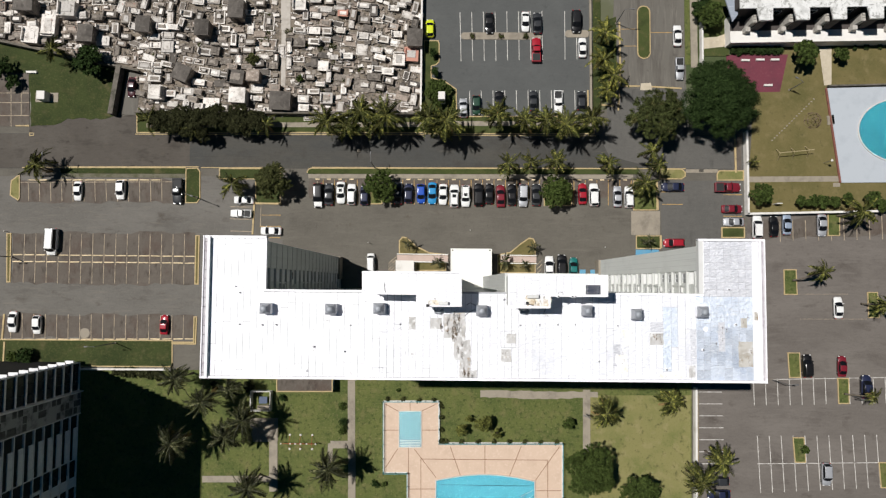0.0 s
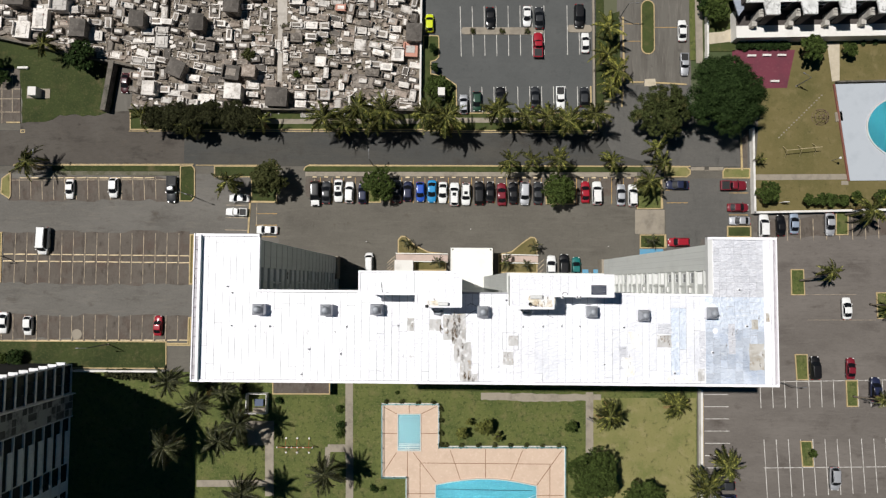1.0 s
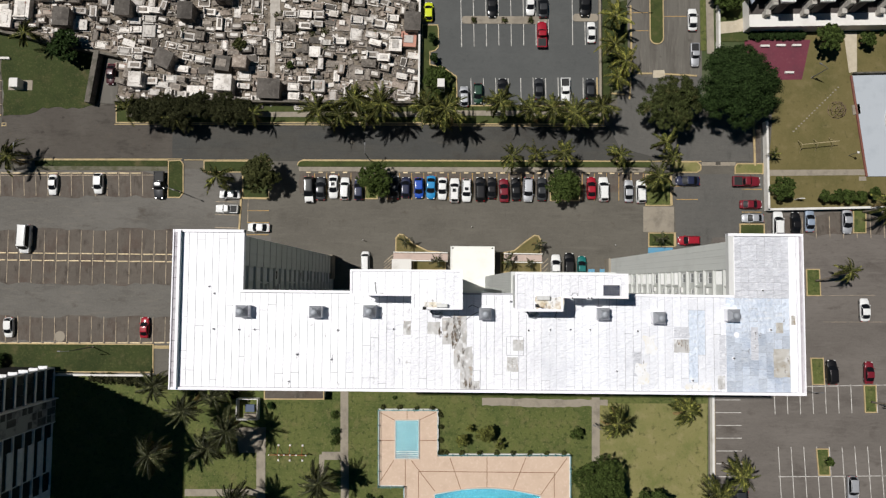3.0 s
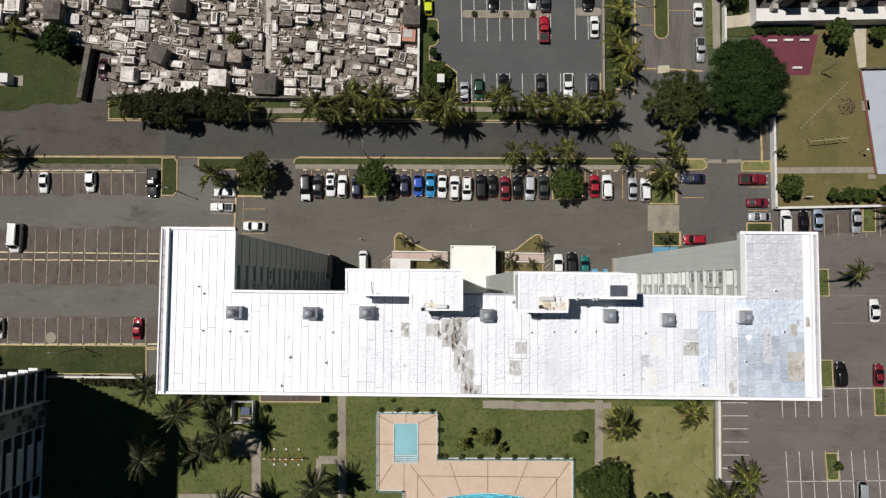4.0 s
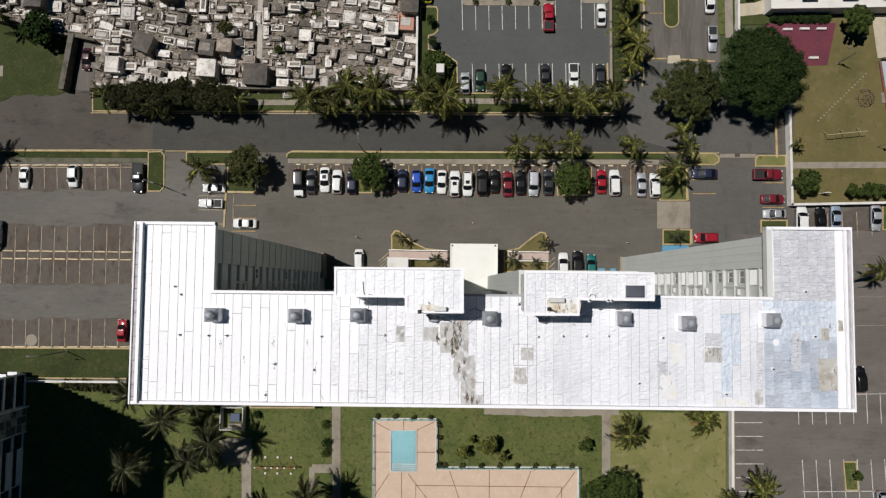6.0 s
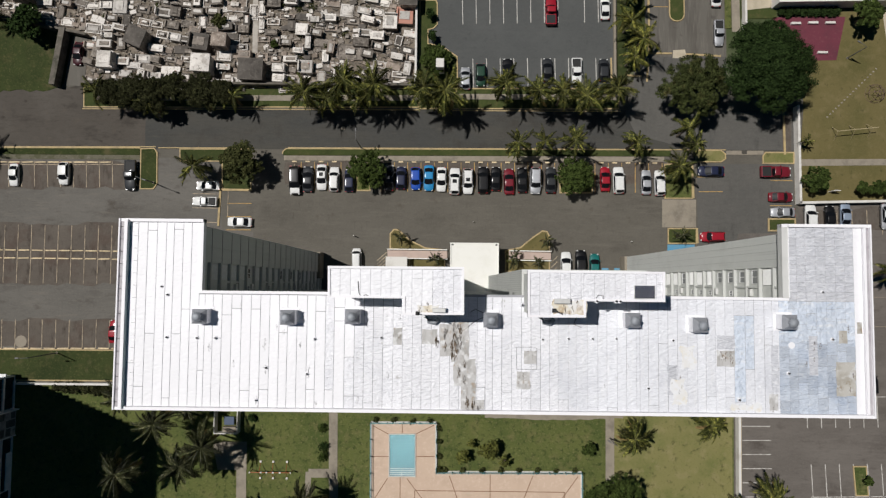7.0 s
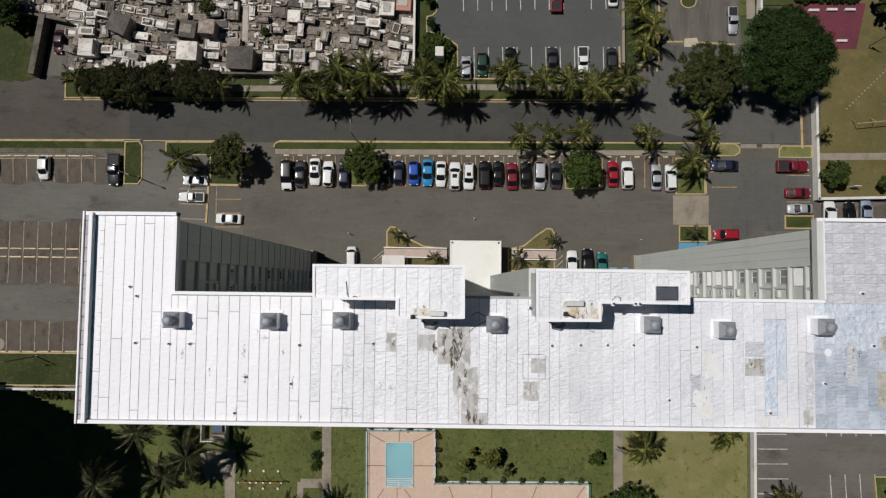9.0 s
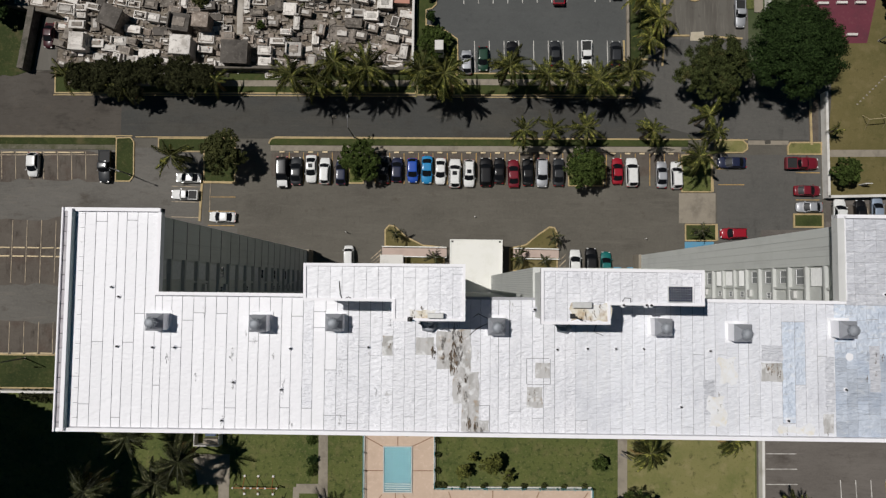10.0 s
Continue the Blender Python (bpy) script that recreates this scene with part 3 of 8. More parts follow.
slab("footpath", pairs(79.83, 21.69, 81.23, 21.70, 81.21, 20.87, 79.81, 20.87), CONCRETE, "concrete step", "footpath", 0.13)
slab("service_strip", pairs(59.39, 31.99, 61.14, 32.00, 61.00, 23.70, 59.48, 23.69), ASPHALT_STALL, "stained asphalt strip", "asphalt", 0.03)


# ---- walls and fences ----
def wall(points, width, height, mat, name="boundary_wall", label="white painted masonry boundary wall", base=0.0):
    for a, b in zip(points, points[1:]):
        d = (Vector(b) - Vector(a)).normalized() * width / 2
        a2, b2 = Vector(a) - d, Vector(b) + d
        ob = structure(name, Geo().prism(strip(a2, b2, width), base - 0.1, height), mat, label, "wall")
        part("coping", Geo().prism(strip(a2, b2, width + 0.12), height, height + 0.08), mat, ob)


DARK_WALL = layered("mossy_wall", (0.13, 0.115, 0.095), [((0.05, 0.05, 0.035), 0.8, 0.46, 0.2, 0.8, ONE), ((0.24, 0.22, 0.19), 2.0, 0.56, 0.15, 0.6, ONE)])
wall(pairs(-64.93, 35.40, -5.72, 35.34), 0.3, 1.8, DARK_WALL, label="weathered graveyard wall")
wall(pairs(-5.61, 35.34, -5.55, 67.51), 0.25, 1.6, WHITE_WALL, label="pale graveyard wall beside the parking lot")
wall(pairs(-64.50, 44.09, -95.04, 50.53, -113.44, 56.09), 0.3, 1.8, DARK_WALL, label="weathered graveyard wall")
wall(pairs(-68.60, 44.80, -69.95, 35.37), 0.9, 2.0, DARK_WALL, label="mossy wall beside the graveyard gate")
wall(pairs(61.61, 32.00, 61.67, 14.99, 105.88, 16.22), 0.3, 1.5, WHITE_WALL)
wall(pairs(52.84, 67.68, 52.78, 46.07), 0.25, 1.4, WHITE_WALL)
wall(pairs(29.73, 67.61, 29.82, 35.53), 0.3, 0.7, CONCRETE, label="low concrete wall of the parking lot")
wall(pairs(50.61, -20.50, 50.25, -55.81), 0.3, 1.3, WHITE_WALL)
wall(pairs(51.22, -22.09, 50.88, -55.80), 0.2, 0.15, YELLOW, name="kerb_line", label="pale kerb along the garden wall")
wall(pairs(-74.41, -17.72, -56.17, -17.67), 0.25, 1.2, WHITE_WALL, label="low white wall between lot and garden")
wall(pairs(-91.16, -12.54, -91.24, -18.79), 0.2, 0.2, YELLOW, name="kerb_line", label="yellow kerb")
for poly in (pairs(-91.80, 10.10, -90.75, 10.10, -90.50, -0.20, -91.38, -0.20), pairs(-52.27, 9.95, -51.36, 9.95, -51.30, -0.32, -52.20, -0.32),
             pairs(-52.17, -6.89, -51.42, -6.89, -51.50, -12.66, -56.56, -12.66, -56.57, -12.10, -52.15, -12.10)):
    lawn(poly, GRASS_OLIVE, "narrow end island with yellow kerb", YELLOW, height=0.12, kerb_width=0.24)
for a, b in (((-91.54, -6.72), (-91.78, -11.84)), ((59.73, 31.51), (59.83, 23.69)), ((-40.17, 16.44), (-40.38, 10.19)), ((-40.42, 16.68), (-34.51, 16.60)), ((43.45, 21.94), (43.62, 15.81)), ((44.15, 10.54), (44.24, 7.85))):
    structure("kerb_line", Geo().prism(strip(a, b, 0.36), -0.05, 0.15), YELLOW, "yellow painted kerb", "kerb")
for a, b in (((-65.50, 31.07), (-4.98, 31.28)), ((0.93, 31.19), (30.98, 31.24)), ((-81.93, 24.09), (-51.98, 24.27)), ((-51.50, 24.09), (-34.44, 24.19)), ((-28.29, 24.29), (49.45, 24.46))):
    structure("kerb_line", Geo().prism(strip(a, b, 0.15), -0.05, 0.12), YELLOW, "yellow painted kerb along the drive", "kerb")


# ---- painted bay lines and wheel stops ----
lines = tagged(new("bay_markings"), "faded painted parking bay lines", "road marking", kind="structure")


def bay_line(a, b, mat, width=0.11):
    part("bay_line", Geo().prism(strip(a, b, width), 0.0, 0.05), mat, lines)


def bay_row(a0, a1, b0, b1, count, mat, width=0.13, skip=()):
    """Lines from a to b, spread evenly between a first and a last one."""
    for i in range(count):
        if i not in skip:
            k = i / (count - 1)
            bay_line(Vector(a0).lerp(Vector(a1), k), Vector(b0).lerp(Vector(b1), k), mat, width)


bay_row((-87.78, 21.49), (-59.73, 21.66), (-87.47, 16.85), (-59.46, 16.91), 13, LINE_FADED)
bay_row((-88.01, 9.97), (-54.53, 10.09), (-87.92, -0.26), (-54.46, -0.24), 15, LINE_FADED)
bay_row((-99.79, -6.67), (-54.27, -6.65), (-99.55, -11.79), (-54.25, -11.53), 20, LINE_FADED)
bay_row((-25.88, 21.75), (38.19, 22.02), (-25.79, 16.54), (38.15, 16.72), 28, LINE_ORANGE)
bay_row((2.42, 57.50), (19.70, 57.80), (2.72, 46.94), (19.81, 47.37), 8, LINE_WHITE)
bay_row((24.46, 57.82), (24.58, 57.82), (24.55, 47.40), (24.67, 47.40), 2, LINE_WHITE, skip=(1,))
bay_row((26.94, 52.73), (27.05, 52.73), (27.04, 47.41), (27.15, 47.41), 2, LINE_WHITE, skip=(1,))
bay_row((4.54, 40.68), (26.54, 40.90), (4.69, 35.40), (26.64, 35.63), 10, LINE_WHITE)
bay_row((62.69, -18.56), (89.38, -17.98), (62.82, -24.03), (89.45, -23.33), 12, LINE_WHITE, skip=(7,))
bay_row((63.28, -30.15), (87.33, -29.69), (63.75, -41.51), (87.83, -40.14), 11, LINE_WHITE)
bay_row((51.51, -21.40), (51.54, -35.79), (56.33, -21.36), (56.56, -35.74), 7, LINE_WHITE)
bay_row((68.73, 13.63), (89.64, 14.94), (68.76, 9.42), (89.73, 10.04), 9, LINE_FADED)
bay_row((-45.12, 15.94), (-45.11, 10.86), (-40.52, 15.85), (-40.51, 10.77), 3, LINE_FADED)
bay_row((-38.94, 14.21), (-38.95, 9.49), (-34.58, 14.23), (-34.60, 9.52), 3, LINE_ORANGE)
bay_row((44.36, 19.58), (44.57, 16.99), (48.68, 19.61), (48.77, 17.02), 2, LINE_ORANGE)
bay_row((57.19, 19.08), (57.12, 14.61), (61.04, 19.10), (60.96, 14.63), 2, LINE_ORANGE)
for a, b in (((63.17, -35.68), (87.74, -35.20)), ((66.35, -18.76), (104.68, -17.73)), ((71.19, -1.37), (82.26, -1.28)), ((72.47, -6.44), (86.04, -6.33)), ((35.84, 53.98), (39.28, 53.99)), ((41.99, 53.27), (47.68, 53.30)),
             ((35.93, 50.34), (39.48, 50.36)), ((-27.19, 16.06), (-27.05, 21.51)), ((-89.42, 20.76), (-54.49, 21.10)), ((-38.76, 16.45), (-38.77, 11.96)), ((35.85, 55.43), (35.99, 42.15))):
    bay_line(a, b, LINE_FADED if a[0] < 0 or -9 < a[1] < 6 else LINE_ORANGE if 35 < a[0] < 50 and a[1] > 40 else LINE_WHITE, 0.06 if a[0] > 60 and -9 < a[1] < 6 else 0.12)
# hatched no-parking zones beside the entrance
for i in range(5):
    x, y = -12.20, 3.00
    bay_line((x + 0.1, y - 1.2 + i * 0.62), (x + 1.8, y + 0.3 + i * 0.62), LINE_FADED, 0.16)
x, y = 18.38, 2.41
for i in range(3):
    bay_line((x + 0.2, y + i * 0.9), (x + 1.3, y + 1.1 + i * 0.9), LINE_FADED, 0.16)

stop = thing("wheel_stop", "pale painted concrete wheel stop", "wheel stop", pose(0, 0, -5), group="wheel stops of the west lot")
part("block", Geo().prism(rounded(-0.85, 0.85, -0.11, 0.11, 0.08, 2), 0.0, 0.14, bevel=0.03), STOP, stop)


def stop_row(a, b, count, skip=(), long=1.0):
    for i in range(count):
        if i not in skip:
            p = Vector(a).lerp(Vector(b), i / (count - 1))
            copy_thing(stop, pose(p.x, p.y, 0.01, 0, 0, random.uniform(-2, 2)) @ Matrix.Diagonal((long, 1.1 if long < 1 else 1.0, 1.0, 1.0)))


stop_row((-89.24, 5.60), (-53.22, 5.51), 16, long=1.17)
stop_row((-89.30, 4.19), (-53.29, 4.10), 16, long=1.17)
stop_row((-98.13, -12.01), (-52.85, -11.52), 20, long=1.17)
stop_row((-27.06, 21.80), (36.90, 22.02), 28, skip=(4, 5, 20, 21, 22), long=0.5)
stop_row((-86.58, 21.26), (-60.91, 21.42), 12, long=1.17)
bpy.data.objects.remove(stop.children[0])
bpy.data.objects.remove(stop)

# paving joints of the west yard, gate drive, planters of the upper lot
for a, b in (((-101.76, 39.68), (-88.32, 39.74)), ((-101.67, 37.62), (-88.23, 37.69)), ((-101.53, 34.85), (-88.11, 34.92)), ((-92.24, 41.54), (-91.84, 32.61)), ((-90.18, 43.98), (-89.79, 34.91))):
    structure("paving_joint", Geo().prism(strip(a, b, 0.14), 0.0, 0.075), LINE_FADED, "pale joint in the paving yard", "joint")
structure("kerb_line", Geo().prism(strip((-90.89, 32.73), (-88.02, 32.75), 0.3), 0.0, 0.15), YELLOW, "yellow painted kerb", "kerb")
slab("gate_drive", pairs(-67.74, 44.32, -64.74, 43.97, -65.28, 35.15, -68.99, 35.26), ASPHALT_STREET, "pale drive beside the graveyard gate", "drive", 0.11)
slab("drain_strip", pairs(49.56, 24.34, 56.11, 24.38, 56.10, 23.67, 49.55, 23.63), CONCRETE, "pale concrete drain strip across the drive", "drain", 0.045)
slab("drain_cover", pairs(52.25, 24.47, 53.19, 24.48, 53.18, 23.77, 52.24, 23.76), ASPHALT_PATCH, "dark drain cover", "drain", 0.055)
slab("crossing", pairs(40.36, 42.41, 42.48, 42.54, 42.70, 40.98, 40.23, 40.97), CREAM_PATH, "pale worn crossing stub", "road marking", 0.06)
for a, b in (((36.11, 41.79), (40.12, 41.81)), ((42.59, 41.70), (48.83, 41.37)), ((32.07, 37.81), (34.66, 37.59)), ((35.60, 36.63), (35.87, 40.95)), ((29.26, 40.92), (29.35, 35.64)), ((35.97, 55.43), (36.11, 42.15))):
    structure("kerb_line", Geo().prism(strip(a, b, 0.3), -0.05, 0.16), YELLOW, "yellow painted kerb of the side street", "kerb")



# ---- the white-roofed tower ----
FLOORS, STOREY, DECK = 20, 2.72, 54.45
TOWER_PAINT = layered("tower_paint", (0.62, 0.63, 0.6), [
    ((0.54, 0.55, 0.52), 0.35, 0.48, 0.2, 0.7, ONE), ((0.46, 0.46, 0.44), 1.3, 0.55, 0.15, 0.5, (1, 4, 0.05)), ((0.68, 0.68, 0.65), 4.0, 0.55, 0.2, 0.3, ONE)], bump=0.08)
TOWER_TRIM = layered("tower_trim", (0.5, 0.51, 0.49), [((0.5, 0.5, 0.47), 0.8, 0.5, 0.2, 0.6, ONE)])
MEMBRANE = layered("roof_membrane_white", (0.88, 0.875, 0.9), [
    ((0.82, 0.82, 0.84), 0.12, 0.52, 0.2, 0.6, ONE), ((0.76, 0.76, 0.77), 1.1, 0.64, 0.12, 0.4, ONE), ((0.36, 0.35, 0.34), 0.8, 0.72, 0.05, 0.6, ONE),
    ((0.9, 0.9, 0.91), 5.0, 0.5, 0.25, 0.4, ONE)], bump=0.6, bump_scale=2.6, rough=0.46, vary=0.03, depth=0.11, wrinkle=(0.9, 1.6, 1))
MEMBRANE_ROUGH = layered("roof_membrane_wrinkled", (0.87, 0.87, 0.905), [
    ((0.76, 0.765, 0.81), 0.3, 0.5, 0.18, 0.7, ONE), ((0.6, 0.6, 0.62), 1.4, 0.58, 0.14, 0.45, ONE), ((0.34, 0.32, 0.3), 0.8, 0.7, 0.05, 0.6, ONE),
    ((0.9, 0.9, 0.92), 5.0, 0.5, 0.25, 0.4, ONE)], bump=1.0, bump_scale=3.0, rough=0.36, vary=0.05, depth=0.2, spec=0.5, wrinkle=(0.8, 1.7, 1))
MEMBRANE_SOFT = layered("roof_membrane_soft", (0.88, 0.88, 0.905), [
    ((0.8, 0.8, 0.83), 0.4, 0.5, 0.18, 0.6, ONE), ((0.62, 0.61, 0.61), 1.2, 0.62, 0.12, 0.5, ONE), ((0.36, 0.34, 0.32), 1.0, 0.7, 0.05, 0.6, ONE)], bump=0.8, bump_scale=2.6, rough=0.42, vary=0.03, depth=0.15, spec=0.4, wrinkle=(0.8, 1.7, 1))
MEMBRANE_GREY = layered("roof_membrane_greyed", (0.79, 0.8, 0.84), [
    ((0.68, 0.69, 0.74), 0.3, 0.5, 0.2, 0.7, ONE), ((0.82, 0.82, 0.84), 0.9, 0.52, 0.16, 0.6, (3, 0.5, 1)), ((0.46, 0.44, 0.42), 1.0, 0.65, 0.08, 0.5, ONE), ((0.62, 0.56, 0.42), 0.5, 0.68, 0.06, 0.5, (1.6, 0.8, 1))],
    bump=0.9, bump_scale=2.6, rough=0.36, vary=0.06, depth=0.17, spec=0.5, wrinkle=(0.8, 1.8, 1))
MEMBRANE_CRINKLED = layered("roof_membrane_crinkled", (0.64, 0.65, 0.69), [
    ((0.52, 0.53, 0.58), 0.35, 0.5, 0.18, 0.7, ONE), ((0.84, 0.84, 0.87), 1.6, 0.52, 0.13, 0.7, (1, 3, 1)), ((0.42, 0.4, 0.4), 1.1, 0.64, 0.08, 0.5, ONE)],
    bump=1.0, bump_scale=2.4, rough=0.3, vary=0.07, depth=0.24, spec=0.5, wrinkle=(0.7, 2.0, 1))
MEMBRANE_BLUE = layered("roof_membrane_worn", (0.54, 0.59, 0.67), [
    ((0.36, 0.43, 0.55), 0.4, 0.46, 0.2, 0.8, ONE), ((0.7, 0.73, 0.77), 1.3, 0.57, 0.12, 0.7, (1, 2, 1)), ((0.28, 0.32, 0.38), 1.8, 0.62, 0.1, 0.6, ONE), ((0.5, 0.44, 0.36), 0.7, 0.68, 0.06, 0.6, ONE)],
    bump=0.9, bump_scale=2.6, rough=0.4, vary=0.14, depth=0.24, spec=0.5, wrinkle=(0.7, 2.0, 1))
MEMBRANE_PALE_BLUE = layered("roof_membrane_faded_blue", (0.64, 0.7, 0.79), [
    ((0.53, 0.6, 0.71), 0.4, 0.46, 0.2, 0.8, ONE), ((0.76, 0.78, 0.81), 1.3, 0.52, 0.12, 0.7, (1, 2, 1)), ((0.4, 0.42, 0.46), 2.0, 0.66, 0.08, 0.5, ONE)],
    bump=0.9, bump_scale=2.4, rough=0.4, vary=0.06, depth=0.3, spec=0.5)
SEAM = plain("roof_seam", (0.36, 0.36, 0.38), 0.7)
SEAM_PALE = plain("roof_seam_coated", (0.56, 0.56, 0.58), 0.7)
LEDGE = layered("parapet_ledge", (0.42, 0.4, 0.42), [((0.26, 0.24, 0.26), 0.8, 0.5, 0.16, 0.7, ONE), ((0.6, 0.57, 0.58), 2.4, 0.54, 0.14, 0.6, ONE)], rough=0.7)
CAP = layered("parapet_cap", (0.62, 0.62, 0.6), [((0.54, 0.54, 0.52), 0.6, 0.5, 0.2, 0.6, ONE), ((0.4, 0.39, 0.37), 2.4, 0.62, 0.1, 0.5, ONE)], rough=0.7)
INNER_SHADE = layered("parapet_inner_shade", (0.3, 0.37, 0.38), [((0.22, 0.27, 0.3), 0.9, 0.5, 0.14, 0.6, ONE)], rough=0.5)
YELLOWED = layered("roof_patch_yellowed", (0.76, 0.75, 0.73), [((0.7, 0.62, 0.42), 0.8, 0.52, 0.12, 0.7, ONE), ((0.8, 0.81, 0.83), 1.4, 0.46, 0.12, 0.85, ONE), ((0.2, 0.14, 0.08), 1.8, 0.66, 0.05, 0.85, ONE)], bump=0.6, bump_scale=2.4)
RIM = layered("roof_rim", (0.9, 0.89, 0.91), [((0.84, 0.82, 0.85), 0.6, 0.5, 0.2, 0.6, ONE), ((0.5, 0.47, 0.48), 2.5, 0.66, 0.1, 0.5, ONE)], rough=0.6)
RUST = layered("roof_patch_brown", (0.78, 0.77, 0.75), [((0.66, 0.58, 0.42), 0.7, 0.44, 0.12, 0.8, ONE), 
    ((0.36, 0.22, 0.1), 1.0, 0.5, 0.12, 0.85, ONE), ((0.78, 0.77, 0.74), 1.8, 0.5, 0.14, 0.6, ONE), ((0.1, 0.08, 0.06), 2.0, 0.62, 0.06, 0.8, ONE)], bump=0.4, bump_scale=3.0)
GLASS = plain("window_glass", (0.03, 0.04, 0.045), 0.08, spec=0.6)
LOUVRE_GLASS = plain("louvre_glass", (0.25, 0.26, 0.26), 0.3, spec=0.5)
SHUTTER = plain("shutter_white", (0.76, 0.76, 0.74), 0.5)
FRAME = plain("window_frame", (0.78, 0.78, 0.77), 0.5)
METAL = plain("zinc", (0.36, 0.37, 0.4), 0.45, 0.25)
LAMP_METAL = plain("lamp_metal", (0.14, 0.14, 0.14), 0.6, 0.2)
METAL_LIGHT = plain("painted_metal", (0.62, 0.62, 0.6), 0.5, 0.2)
COWL = plain("cowl_metal", (0.34, 0.36, 0.39), 0.6, 0.4)
BLACK = plain("black_rubber", (0.02, 0.02, 0.02), 0.7)
CREAM = layered("canopy_cream", (0.78, 0.77, 0.72), [((0.7, 0.69, 0.62), 0.5, 0.5, 0.2, 0.6, ONE), ((0.5, 0.46, 0.36), 1.6, 0.64, 0.1, 0.5, ONE)], rough=0.7)

STONE_JOINT = plain("joint_dark", (0.3, 0.3, 0.29), 0.8)
WX0, WX1, EX0, EX1 = -28.75, -21.88, 30.98, 37.85      # outer and inner walls of the two wings
YS, YF, YN, YNE, YW = -10.7, -0.95, 5.42, 5.2, 2.15   # south wall, recessed front, west and east wing ends, edge of the window zone
SET = 0.24                                            # depth of the window zone

tower = thing("apartment_tower", "tall pale grey apartment tower with a white flat roof", "building", pose(0, 0, 0))
outline = [(WX0, YS), (EX1, YS), (EX1, YNE), (EX0, YNE), (EX0, YW), (EX0 + SET, YW), (EX0 + SET, YF), (WX1 - SET, YF), (WX1 - SET, YW), (WX1, YW), (WX1, YN), (WX0, YN)]
part("wall", Geo().prism(outline, 0.0, DECK - 0.3), TOWER_PAINT, tower)
for x0, x1 in ((-9.4, 1.9), (7.25, 18.5)):
    part("lift_core", Geo().box(x0, x1, YF - 0.6, 1.7, 0.0, DECK - 0.2), TOWER_PAINT, tower, "windowless lift and stair core")
# shallow joints in the blank part of the wing walls and cores
for x, y0, y1, sgn in ((WX1, YW, YN, 1), (EX0, YW, YNE, -1)):
    for f in range(1, FLOORS if sgn > 0 else 1):
        part("floor_joint", Geo().box(min(x, x + sgn * 0.04), max(x, x + sgn * 0.04), y0, y1 + 0.02, f * STOREY - 0.05, f * STOREY + 0.05), STONE_JOINT, tower)
    for k in range(1, 4):
        y = y0 + (y1 - y0) * k / 4
        part("wall_rib", Geo().box(min(x, x + sgn * 0.03), max(x, x + sgn * 0.03), y - 0.02, y + 0.02, 0.3, DECK - 0.5), TOWER_TRIM if sgn < 0 else TOWER_PAINT, tower)
for k in range(1, 12):
    y = YF + 0.3 + k * 0.2
    part("wall_rib", Geo().box(7.22, 7.25, y - 0.02, y + 0.02, 0.3, DECK - 0.5), TOWER_TRIM, tower)
# the plinth by each wing
part("plinth", Geo().box(WX1 - 0.2, WX1 + 0.35, YF + 2.0, YN + 0.15, 0.0, 3.2), CONCRETE, tower)
part("plinth", Geo().box(EX0 - 0.4, EX0 + 0.2, YF + 2.0, YNE + 0.1, 0.0, 3.2), CONCRETE, tower)


